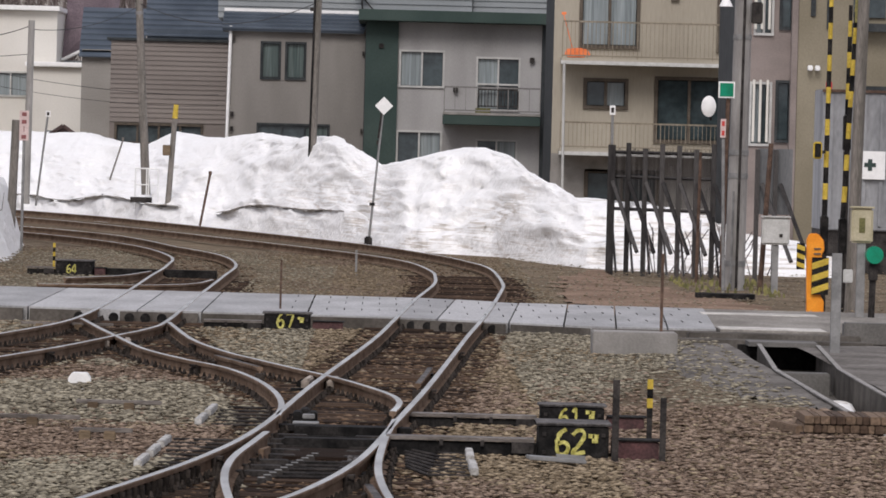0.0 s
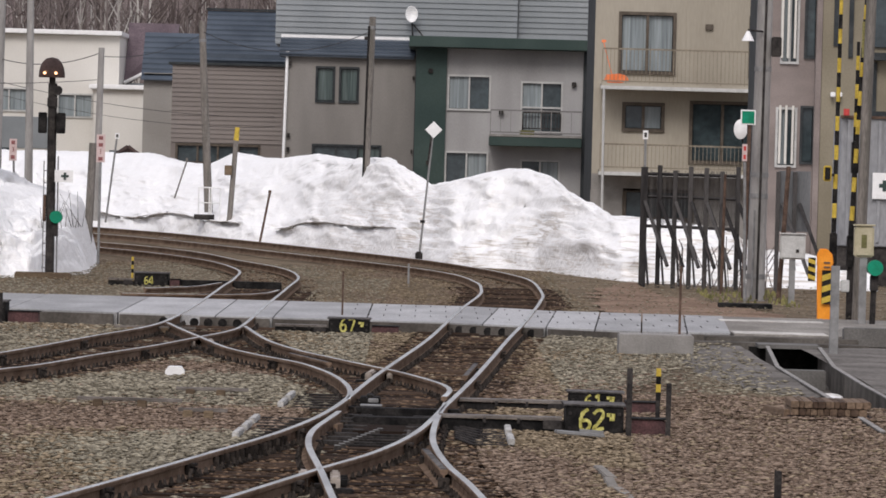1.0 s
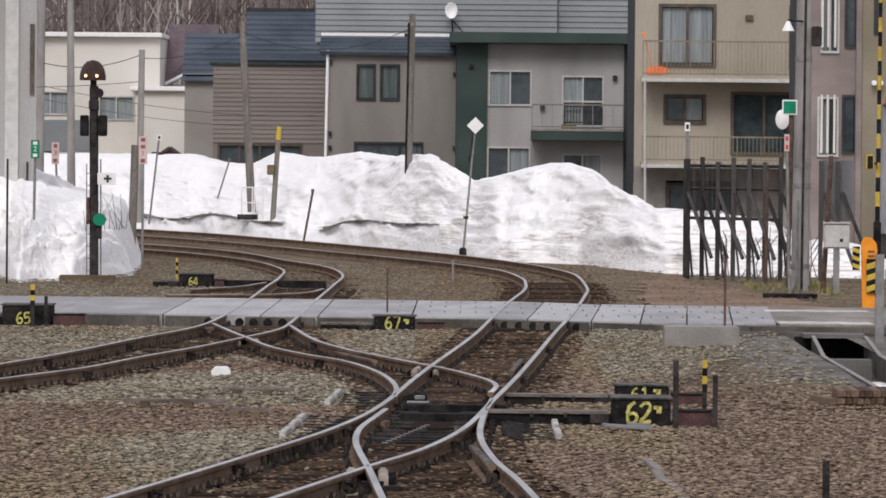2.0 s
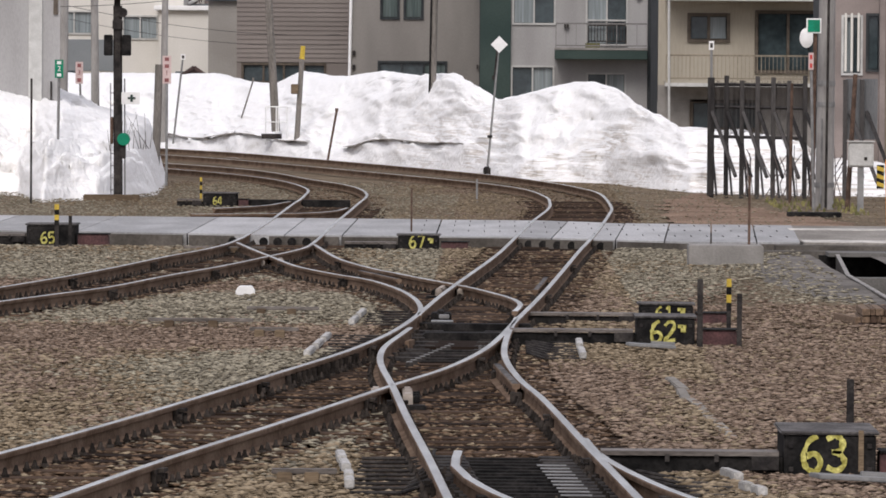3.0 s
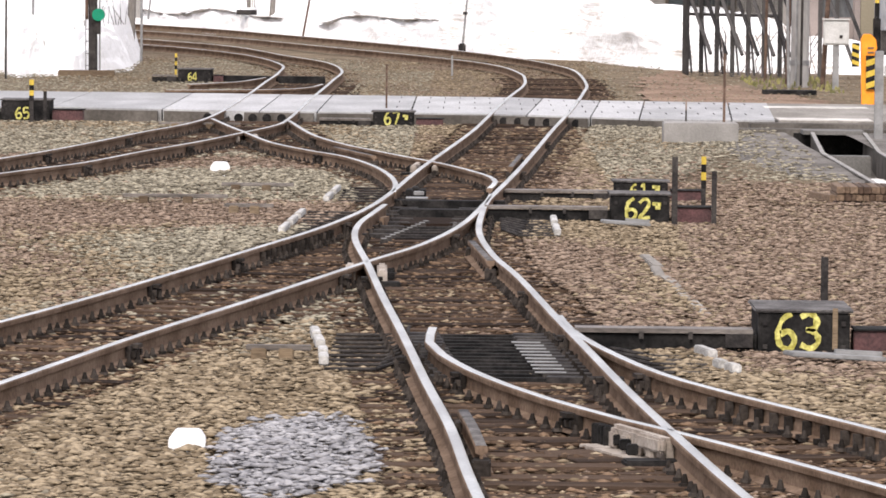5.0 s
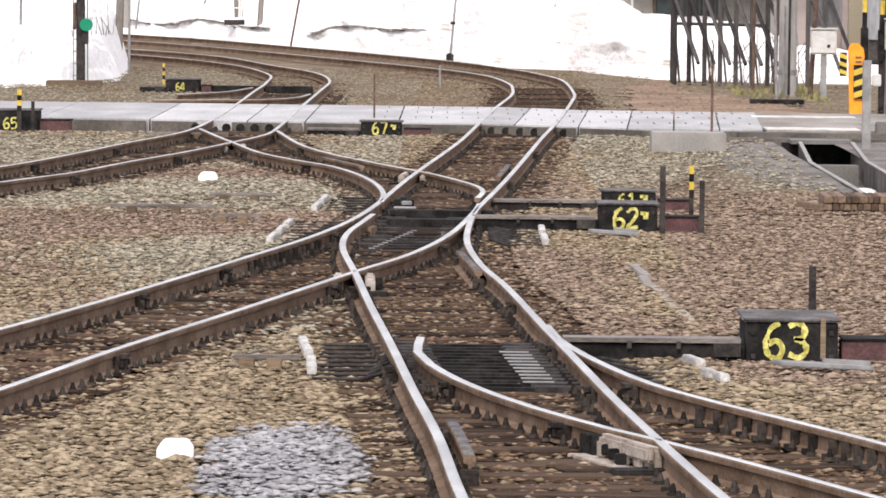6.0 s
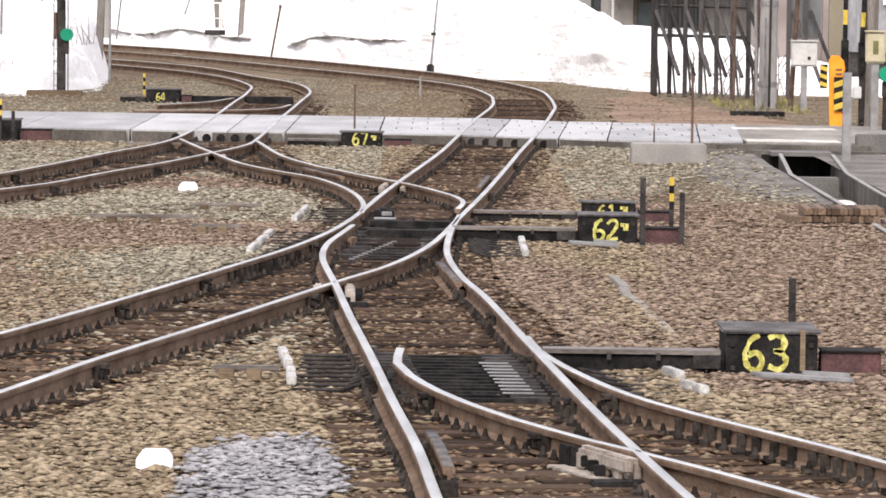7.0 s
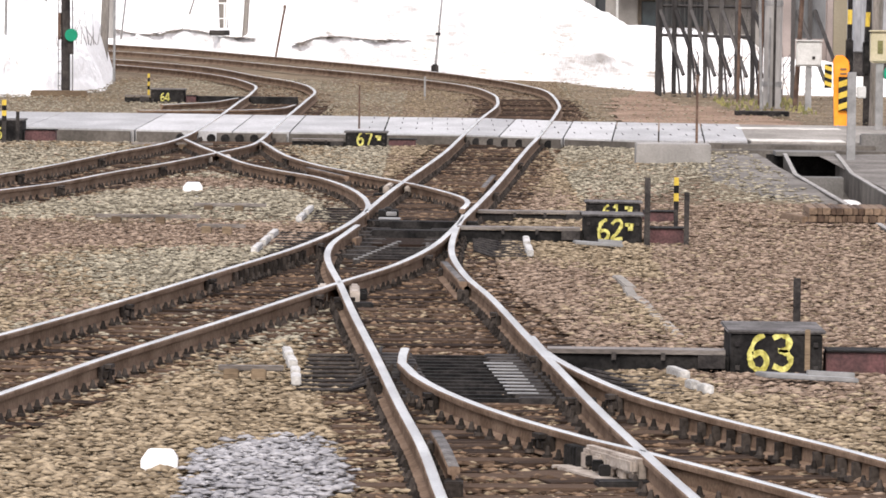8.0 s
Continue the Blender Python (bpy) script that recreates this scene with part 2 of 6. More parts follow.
def snow_material():
    """White snow; grey and brown meltwater bands where the bank was cut by ploughs."""
    m = mat("old_snow", (0.93, 0.925, 0.91), (0.96, 0.955, 0.945), 0.9, 0.5, 6.0, bump=0.6, fine_mix=0.03, dist=0.12, spec=0.2)
    n, l = m.node_tree.nodes, m.node_tree.links
    p = n["Principled BSDF"]
    clean = p.inputs["Base Color"].links[0].from_socket
    tc = n.new("ShaderNodeTexCoord")
    mp = n.new("ShaderNodeMapping")
    mp.inputs["Scale"].default_value = (0.6, 0.25, 7.5)
    l.new(tc.outputs["Object"], mp.inputs[0])
    lay = n.new("ShaderNodeTexNoise")
    lay.inputs["Scale"].default_value, lay.inputs["Detail"].default_value, lay.inputs["Distortion"].default_value = 1.0, 10, 2.2
    l.new(mp.outputs[0], lay.inputs["Vector"])
    r1 = n.new("ShaderNodeMapRange")
    r1.inputs[1].default_value, r1.inputs[2].default_value = 0.5, 0.57
    l.new(lay.outputs[0], r1.inputs[0])
    blotch = n.new("ShaderNodeTexNoise")
    blotch.inputs["Scale"].default_value, blotch.inputs["Detail"].default_value = 0.35, 3
    l.new(tc.outputs["Object"], blotch.inputs["Vector"])
    r2 = n.new("ShaderNodeMapRange")
    r2.inputs[1].default_value, r2.inputs[2].default_value = 0.4, 0.58
    l.new(blotch.outputs[0], r2.inputs[0])
    both = n.new("ShaderNodeMath")
    both.operation = "MULTIPLY"
    l.new(r1.outputs[0], both.inputs[0])
    l.new(r2.outputs[0], both.inputs[1])
    # meltwater dirt gathers in the lower, ploughed part of the bank
    sep = n.new("ShaderNodeSeparateXYZ")
    l.new(tc.outputs["Object"], sep.inputs[0])
    low = n.new("ShaderNodeMapRange")
    low.inputs[1].default_value, low.inputs[2].default_value = 2.1, 0.9
    low.inputs[3].default_value, low.inputs[4].default_value = 0.12, 1.0
    l.new(sep.outputs[2], low.inputs[0])
    side = n.new("ShaderNodeMapRange")
    side.inputs[1].default_value, side.inputs[2].default_value = -3.5, -0.5
    side.inputs[3].default_value, side.inputs[4].default_value = 0.15, 1.0
    l.new(sep.outputs[0], side.inputs[0])
    where = n.new("ShaderNodeMath")
    where.operation = "MULTIPLY"
    l.new(low.outputs[0], where.inputs[0])
    l.new(side.outputs[0], where.inputs[1])
    dirt = n.new("ShaderNodeMath")
    dirt.operation = "MULTIPLY"
    l.new(both.outputs[0], dirt.inputs[0])
    l.new(where.outputs[0], dirt.inputs[1])
    amt = n.new("ShaderNodeMath")
    amt.operation = "MULTIPLY"
    amt.inputs[1].default_value = 0.6
    l.new(dirt.outputs[0], amt.inputs[0])
    mix = n.new("ShaderNodeMixRGB")
    mix.inputs[2].default_value = (0.42, 0.345, 0.265, 1)
    l.new(amt.outputs[0], mix.inputs[0])
    l.new(clean, mix.inputs[1])
    l.new(mix.outputs[0], p.inputs["Base Color"])
    return m


M_SNOW = snow_material()


# ---- mesh helpers ----
def box(bm, x0, x1, y0, y1, z0, z1, m=None, mi=0):
    vs = [bm.verts.new((x, y, z)) for x in (x0, x1) for y in (y0, y1) for z in (z0, z1)]
    if m is not None:
        for v in vs:
            v.co = m @ v.co
    for f in ((0, 1, 3, 2), (4, 6, 7, 5), (0, 4, 5, 1), (2, 3, 7, 6), (0, 2, 6, 4), (1, 5, 7, 3)):
        bm.faces.new([vs[i] for i in f]).material_index = mi
    return vs


def rod(bm, p, q, r0, r1=None, seg=8):
    """A tapered round bar from p to q, closed at both ends."""
    r1 = r0 if r1 is None else r1
    p, q = Vector(p), Vector(q)
    t = (q - p).to_track_quat("Z", "Y").to_matrix()
    rings = []
    for c, r in ((p, r0), (q, r1)):
        rings.append([bm.verts.new(c + t @ Vector((r * math.cos(2 * math.pi * i / seg), r * math.sin(2 * math.pi * i / seg), 0))) for i in range(seg)])
    for i in range(seg):
        j = (i + 1) % seg
        bm.faces.new((rings[0][i], rings[0][j], rings[1][j], rings[1][i]))
    bm.faces.new(rings[0][::-1])
    bm.faces.new(rings[1])


def part(name, bm, material, parent=None, label="", bevel=0.0):
    me = bpy.data.meshes.new(name)
    bmesh.ops.recalc_face_normals(bm, faces=bm.faces[:])
    if bevel:
        bmesh.ops.bevel(bm, geom=bm.edges[:], offset=bevel, segments=2, affect="EDGES", clamp_overlap=True)
    bm.to_mesh(me)
    bm.free()
    for m in (material if isinstance(material, (list, tuple)) else [material]):
        me.materials.append(m)
    ob = new(name, me)
    if parent:
        ob.parent = parent
    if label:
        ob["label"] = label
    return ob


def boxpart(name, dims, material, parent=None, label="", bevel=0.0, m=None):
    bm = bmesh.new()
    box(bm, *dims, m=m)
    return part(name, bm, material, parent, label, bevel)


def rodpart(name, p, q, r0, material, parent=None, label="", r1=None, seg=10):
    bm = bmesh.new()
    rod(bm, p, q, r0, r1, seg)
    return part(name, bm, material, parent, label)


def thing(name, label, category, group="", kind=""):
    return tagged(new(name), label, category, group, kind)


def lerp_table(table, x):
    xs, ys = zip(*table)
    return float(np.interp(x, xs, ys))


def spline(pts, step=0.6):
    """A smooth plan line through a few points, sampled every step metres."""
    out = []
    p = [Vector(a).to_2d() for a in pts]
    p = [2 * p[0] - p[1]] + p + [2 * p[-1] - p[-2]]
    for i in range(1, len(p) - 2):
        a, b, c, d = p[i - 1:i + 3]
        n = max(1, int((c - b).length / step))
        for k in range(n):
            t = k / n
            out.append(0.5 * ((2 * b) + (c - a) * t + (2 * a - 5 * b + 4 * c - d) * t * t + (3 * b - a - 3 * c + d) * t ** 3))
    out.append(p[-2])
    return out
# ---- ground ----
RAIL_TOP = 0.16


def ground_sheet():
    bm = bmesh.new()
    xs = list(np.arange(-30, 30.1, 0.5))
    ys = list(np.arange(-15, 240.1, 1.0))
    g = [[bm.verts.new((x, y, -0.035 + 0.03 * noise.noise((x * 0.5, y * 0.15, 0)))) for x in xs] for y in ys]
    for j in range(len(ys) - 1):
        for i in range(len(xs) - 1):
            if not (4.4 < xs[i] < 5.9 and 62.9 < ys[j] < 85.9):
                bm.faces.new((g[j][i], g[j][i + 1], g[j + 1][i + 1], g[j + 1][i]))
    ob = part("ground", bm, M_SOIL)
    tagged(ob, "brown gritty soil under the railway yard", "ground", kind="structure")
    bm = bmesh.new()
    box(bm, -2500, 2500, -2500, 2500, -0.9, -0.5)
    tagged(part("ground_far", bm, M_SOIL), "flat brown land round the yard", "ground", kind="structure")


ground_sheet()

# plan lines of the rails (x to the right, y away from the camera)
L_LEFT = [(-4.6, 31.0), (-3.85, 34.8), (-3.08, 39.3), (-2.52, 43.1), (-1.85, 48.1), (-1.30, 52.5), (-0.93, 57.3), (-0.58, 66.0), (-0.02, 78.4), (0.27, 86.6), (0.62, 96.7),
          (0.95, 105.0), (1.03, 110.0), (0.98, 115.4), (0.51, 122.9), (-0.77, 130.5), (-3.72, 143.2), (-7.25, 157.6), (-10.2, 166.7), (-16.0, 180.0)]
L_RIGHT = [(-3.4, 28.5), (-2.66, 33.9), (-2.18, 37.4), (-1.58, 41.3), (-0.85, 46.3), (-0.41, 49.2), (-0.06, 53.0), (0.23, 58.9), (0.52, 65.0), (0.81, 71.8), (1.18, 80.8), (1.55, 89.2),
           (2.0, 101.0), (2.17, 107.4), (2.15, 118.3), (1.76, 124.5), (1.18, 129.9), (-0.13, 138.4), (-2.37, 148.7), (-5.88, 163.2), (-8.9, 174.1), (-16.0, 193.0)]
A_LEFT = [(0.12, 25.0), (0.0, 27.8), (-0.10, 30.5), (-0.26, 33.7), (-0.44, 37.6), (-0.66, 42.1), (-0.83, 45.9), (-1.02, 49.9), (-1.04, 52.6), (-0.94, 54.9), (-0.86, 56.6)]
A_RIGHT = [(1.42, 25.4), (1.24, 28.0), (1.05, 31.1), (0.92, 33.4), (0.77, 36.4), (0.62, 39.4), (0.49, 42.2), (0.36, 44.8), (0.19, 47.6), (0.08, 51.3), (0.12, 55.5), (0.22, 59.2)]
B_LEFT = [(-0.25, 38.4), (-0.26, 37.0), (-0.17, 35.9), (0.01, 34.6), (0.24, 33.4), (0.45, 32.5), (0.85, 31.1), (1.06, 30.5), (1.38, 29.5), (1.80, 28.1), (2.4, 26.0)]
B_RIGHT = [(0.63, 39.8), (0.69, 38.4), (0.83, 36.9), (1.07, 35.1), (1.30, 33.9), (1.56, 32.9), (1.85, 31.9), (2.11, 31.0), (2.45, 29.7), (3.2, 26.5)]
N_LEFT = [(-7.4, 56.0), (-6.4, 62.2), (-5.42, 68.9), (-4.98, 72.6), (-4.53, 77.2), (-4.05, 81.6), (-3.88, 86.1), (-3.84, 94.7), (-3.88, 106.5), (-3.9, 114.0), (-4.15, 122.0), (-5.41, 132.2), (-7.97, 142.3), (-12.0, 152.0)]
N_RIGHT = [(-6.6, 56.0), (-5.9, 60.0), (-5.04, 64.2), (-4.56, 66.5), (-4.11, 70.1), (-3.57, 73.9), (-3.14, 77.7), (-2.84, 80.5), (-2.72, 83.7), (-2.70, 95.2), (-2.66, 107.1), (-2.68, 116.2), (-3.21, 124.1), (-4.31, 131.0), (-6.64, 144.5), (-12.0, 160.0)]
X_LEFT = [(-3.84, 83.6), (-3.45, 80.3), (-3.09, 77.5), (-2.62, 73.9), (-2.05, 71.2), (-1.58, 69.4), (-1.18, 66.7), (-0.93, 63.9), (-0.82, 61.4), (-0.82, 59.4)]
X_RIGHT = [(-2.68, 83.0), (-2.17, 77.1), (-1.67, 73.6), (-1.29, 71.7), (-0.78, 69.3), (-0.53, 68.2), (-0.28, 67.0), (0.0, 65.3), (0.2, 63.8), (0.27, 62.3), (0.20, 60.6)]


def rail_profile():
    """A flat-bottomed rail: foot, web and a rounded head; its top is at zero."""
    half = [(0.064, -0.153), (0.064, -0.142), (0.012, -0.122), (0.008, -0.05), (0.032, -0.04), (0.034, -0.014), (0.029, -0.003), (0.012, 0.0)]
    return half + [(-x, z) for x, z in half[::-1]]


def rail(name, pts, parent, label="", head=None):
    line = spline(pts)
    prof = rail_profile()
    bm = bmesh.new()
    rings = []
    for i, c in enumerate(line):
        d = (line[min(i + 1, len(line) - 1)] - line[max(i - 1, 0)]).normalized()
        side = Vector((d.y, -d.x))
        rings.append([bm.verts.new((c.x + side.x * a, c.y + side.y * a, RAIL_TOP + b)) for a, b in prof])
    k = len(prof)
    for r, s in zip(rings[:-1], rings[1:]):
        for i in range(k):
            j = (i + 1) % k
            f = bm.faces.new((r[i], r[j], s[j], s[i]))
            f.material_index = 1 if 6 <= i <= 8 else 0
            f.smooth = 5 <= i <= 9
    bm.faces.new(rings[0])
    bm.faces.new(rings[-1][::-1])
    return part(name, bm, [M_WEB, head or M_HEAD], parent, label)


def along(pts, spacing):
    line = spline(pts, 0.1)
    out, run = [], 0.0
    for a, b in zip(line[:-1], line[1:]):
        run += (b - a).length
        if run >= spacing:
            run -= spacing
            out.append((b, (b - a).normalized()))
    return out


TRACK_BANDS = []


def clips(pts, parent, spacing=0.28, near=90.0):
    """Cone-headed chair bolts on round bases along both sides of a rail's foot."""
    bm = bmesh.new()
    foot = RAIL_TOP - 0.153
    for c, d in along(pts, spacing):
        if c.y > near:
            continue
        side = Vector((d.y, -d.x))
        for s in (-1, 1):
            b = c + side * s * 0.082 + d * random.uniform(-0.02, 0.02)
            h = random.uniform(0.058, 0.068)
            rod(bm, (b.x, b.y, foot), (b.x, b.y, foot + 0.02), 0.034, 0.03, 7)
            rod(bm, (b.x, b.y, foot + 0.02), (b.x, b.y, foot + h), 0.021, 0.009, 6)
    return tagged(part("rail_clip", bm, M_CLIP, parent), "black cone-headed rail bolts", kind="stuff")


def joint_bars(pts, ys, parent):
    """Bolted fishplates and brackets that sit against a rail's web."""
    line = spline(pts, 0.2)
    for y in ys:
        i = min(range(1, len(line)), key=lambda k: abs(line[k].y - y))
        c, d = line[i], (line[i] - line[i - 1]).normalized()
        m = Matrix.Translation((c.x, c.y, RAIL_TOP)) @ Matrix.Rotation(math.atan2(d.y, d.x), 4, "Z")
        bm = bmesh.new()
        for s in (-1, 1):
            box(bm, -0.15, 0.15, s * 0.012, s * 0.045, -0.13, -0.04, m)
            box(bm, -0.07, 0.07, s * 0.03, s * 0.085, -0.06, -0.035, m)
            for k in (-0.1, 0, 0.1):
                box(bm, k - 0.02, k + 0.02, s * 0.043, s * 0.075, -0.115, -0.075, m)
        part("fishplate", bm, M_CLIP, parent)


def ribbed_brackets(pts, y0, y1, side, parent):
    """Close-set upright brackets between a rail's head and its chairs."""
    line = [p for p in spline(pts, 0.26) if y0 <= p.y <= y1]
    for a, b in zip(line[:-1], line[1:]):
        d = (b - a).normalized()
        m = Matrix.Translation((a.x, a.y, RAIL_TOP)) @ Matrix.Rotation(math.atan2(d.y, d.x), 4, "Z")
        bm = bmesh.new()
        box(bm, -0.014, 0.014, side * 0.014, side * 0.062, -0.145, -0.045, m)
        box(bm, -0.03, 0.03, side * 0.05, side * 0.095, -0.15, -0.12, m)
        part("bracket", bm, M_CLIP, parent)


def sleepers(left, right, y0, y1, parent, over=0.5, spacing=0.55):
    lline = spline(left, 0.2)
    rline = spline(right, 0.2)
    bm_shared = bmesh.new()
    box(bm_shared, -1, 1, -0.115, 0.115, -0.13, 0.0)
    me = bpy.data.meshes.new("sleeper")
    bm_shared.to_mesh(me)
    bm_shared.free()
    me.materials.append(M_TIE)
    y = y0
    while y < y1:
        a = min(lline, key=lambda p: abs(p.y - y))
        b = min(rline, key=lambda p: (p - a).length)
        d = (b - a).normalized()
        mid, half = (a + b) / 2, (b - a).length / 2 + over
        ob = new("sleeper", me)
        ob.matrix_world = Matrix.Translation((mid.x, mid.y, 0.004 + random.uniform(-0.008, 0.008))) @ Matrix.Rotation(math.atan2(d.y, d.x) + random.uniform(-0.02, 0.02), 4, "Z") @ Matrix.Diagonal((half + random.uniform(-0.08, 0.08), 1, 1, 1))
        ob.parent = parent
        y += spacing * random.uniform(0.93, 1.07)


def track(label, left, right, y0, y1, names=("rail", "rail"), spacing=0.55):
    t = thing("railway_track", label, "railway track", "tracks in the yard", "structure")
    for n, p in zip(names, (left, right)):
        rail(n, p, t)
        clips(p, t)
    if y1 > y0:
        sleepers(left, right, y0, y1, t, spacing=spacing)
    TRACK_BANDS.append((left, right))
    return t


track_l = track("main track curving over the level crossing on dark sleepers", L_LEFT, L_RIGHT, 31, 118)
track_a = track("straight track leading to the points with worn shiny rails", A_LEFT, A_RIGHT, 26, 56)
track_b = track("branch track leaving the points with a shiny curved rail", B_LEFT, B_RIGHT, 27, 38.5)
track_n = track("second track passing over the level crossing", N_LEFT, N_RIGHT, 58, 112)
track_x = track("crossover track between the two main tracks", X_LEFT, X_RIGHT, 60, 83)
rail("tongue_rail", [(-5.4, 99.5), (-3.6, 100.6), (-2.98, 102.2), (-2.78, 104.8)], track_n)
rail("tongue_rail", [(-5.2, 103.6), (-4.4, 106.0), (-4.02, 109.5)], track_n)
joint_bars(L_LEFT, (43.4, 47.2, 53.4), track_l)
ribbed_brackets(L_LEFT, 48.3, 52.6, -1, track_l)
ribbed_brackets(B_RIGHT, 29.4, 33.4, -1, track_b)
joint_bars(L_RIGHT, (37.0, 45.0, 51.5, 66.0, 76.0), track_l)
joint_bars(A_LEFT, (36.0, 44.8), track_a)
joint_bars(A_RIGHT, (34.6, 38.2, 43.0), track_a)
joint_bars(B_LEFT, (32.0, 34.8), track_b)
joint_bars(B_RIGHT, (34.9,), track_b)
joint_bars(N_LEFT, (70.0, 76.0), track_n)
joint_bars(N_RIGHT, (66.5, 73.0), track_n)
joint_bars(X_LEFT, (70.5, 75.5), track_x)
joint_bars(X_RIGHT, (72.5, 76.5), track_x)


# ---- ballast: tens of thousands of loose stones ----
def ballast():
    rng = np.random.default_rng(5)
    lines = []
    for l, r in TRACK_BANDS:
        ll, rr = spline(l, 0.4), spline(r, 0.4)
        lines.append((np.array([(p.y, p.x) for p in sorted(ll, key=lambda q: q.y)]), np.array([(p.y, p.x) for p in sorted(rr, key=lambda q: q.y)])))
    pts = []
    for y0, y1, dens in ((26, 40, 680), (40, 60, 440), (60, 86, 240), (97, 135, 70)):
        area = 0.19 * (y0 + y1) / 2 * (y1 - y0)
        n = int(area * dens)
        y = rng.uniform(y0, y1, n)
        x = rng.uniform(-0.095, 0.095, n) * y
        s = (0.011 + 0.027 * rng.random(n) ** 1.6) * (1.25 if y1 <= 40 else 1.2 if y1 <= 60 else 1.3 if y1 < 90 else 0.95)
        pts.append(np.c_[x, y, s])
    pts = np.concatenate(pts)
    x, y, s = pts.T
    inside = np.zeros(len(x), bool)
    near_track = np.zeros(len(x), bool)
    for l, r in lines:
        xl, xr = np.interp(y, l[:, 0], l[:, 1], left=99, right=99), np.interp(y, r[:, 0], r[:, 1], left=-99, right=-99)
        inside |= (x > xl + 0.02) & (x < xr - 0.02)
        near_track |= (x > xl - 0.42) & (x < xr + 0.42)
    keep = ~near_track | (rng.random(len(x)) < np.where(inside, 0.75, 0.55))
    keep &= ~((x > 4.5) & (y > 63) & (y < 90)) & ~((x > 3.5 + 0.05 * (75 - y)) & (y > 68) & (y < 90) & (rng.random(len(x)) < 0.3)) & ~((x > 3.0 + 0.1 * (y - 72)) & (y > 65.5) & (y < 84.3) & (rng.random(len(x)) < 0.8)) & ~((x > 2.9) & (y > 95) & (rng.random(len(x)) < 0.8))
    x, y, s, inside, near_track = x[keep], y[keep], s[keep], inside[keep], near_track[keep]
    n = len(x)
    nz = np.array([noise.noise((a * 0.6, b * 0.16, 3.0)) for a, b in zip(x, y)])
    nz2 = np.array([noise.noise((a * 0.35, b * 0.1, 9.0)) for a, b in zip(x, y)])
    jit = rng.normal(0, 0.16, n)
    kind = np.where(nz + jit > 0.2, 1, 0)
    west = x < -0.8
    kind = np.where(west & (y > 40.5) & (nz2 + jit > -0.22), 2, kind)
    band = np.exp(-((y - 57.5 - 2.5 * nz2) / 3.2) ** 2) + 0.8 * np.exp(-((y - 70.5) / 2.5) ** 2)
    kind = np.where((x < -1.2) & (band + jit > 0.5), 1, kind)
    edge = np.where(y < 50, 1.8 - 0.043 * (y - 41.9), np.where(y < 57, 2.05, 1.5 + 0.02 * (y - 57)))
    kind = np.where((x > edge + 0.3 * nz) & (y > 38) & (y < 76), np.where(rng.random(n) < 0.88, 1, 0), kind)
    kind = np.where((y > 66) & (y < 86) & (x > 1.6) & (x < 4.6) & ((nz2 + jit > -0.15) | (x > 3.3)), 2, kind)
    kind = np.where((x < -0.4) & (y < 41), np.where(nz2 + jit > 0.2, 2, 0), kind)
    kind = np.where((x > 1.6) & (y < 38.5) & (nz + jit > 0.0), 1, kind)
    kind = np.where(inside & (rng.random(n) < np.where((y > 46) & (y < 64), 0.93, 0.75)), 4, kind)
    kind = np.where(near_track & ~inside & (rng.random(n) < 0.45), 4, kind)
    kind = np.where(((x + 0.92) / 0.42) ** 2 + ((y - 30.2) / 2.3) ** 2 + 0.6 * nz + 1.6 * jit + 0.5 * (rng.random(n) < 0.2) < 0.95, 3, kind)
    kind = np.where((y > 95) & (x > 2.6), np.where(rng.random(n) < 0.5, 2, 0), kind)
    base = np.array([(1, 0, 0), (-1, 0, 0), (0, 1, 0), (0, -1, 0), (0, 0, 1), (0, 0, -1)], float)
    tri = np.array([(0, 2, 4), (2, 1, 4), (1, 3, 4), (3, 0, 4), (2, 0, 5), (1, 2, 5), (3, 1, 5), (0, 3, 5)])
    v = base[None] * rng.uniform(0.65, 1.3, (n, 6, 1)) + rng.normal(0, 0.17, (n, 6, 3))
    v = v * s[:, None, None] * np.array([1.3, 1.35, 0.32])
    a = rng.uniform(0, 6.28, n)
    ca, sa = np.cos(a)[:, None], np.sin(a)[:, None]
    vx, vy = v[..., 0] * ca - v[..., 1] * sa, v[..., 0] * sa + v[..., 1] * ca
    top = np.where(near_track, 0.0, 0.02 + 0.05 * np.clip(nz2, 0, 1)) + rng.uniform(-0.018, 0.012, n)
    top = np.where(kind == 3, top + 0.025, top)
    top = np.where(inside, rng.uniform(-0.04, 0.006, n), top)
    top = np.where((x > 3.2) & (y > 60) & (y < 85), top + 0.02, top)
    verts = np.stack([vx + x[:, None], vy + y[:, None], v[..., 2] + top[:, None]], -1).reshape(-1, 3)
    faces = (tri[None] + 6 * np.arange(n)[:, None, None]).reshape(-1, 3)
    me = bpy.data.meshes.new("ballast_stones")
    me.vertices.add(len(verts))
    me.vertices.foreach_set("co", verts.ravel())
    me.loops.add(faces.size)
    me.loops.foreach_set("vertex_index", faces.ravel())
    me.polygons.add(len(faces))
    me.polygons.foreach_set("loop_start", np.arange(0, faces.size, 3))
    me.polygons.foreach_set("material_index", np.repeat(kind, 8))
    for m in (M_ST_TAN, M_ST_BROWN, M_ST_GREY, M_ST_BLUE, M_ST_DARK):
        me.materials.append(m)
    me.update(calc_edges=True)
    me.validate()
    tagged(new("ballast_stones", me), "loose tan, rusty and grey ballast stones between the tracks", "ballast", kind="stuff")


ballast()


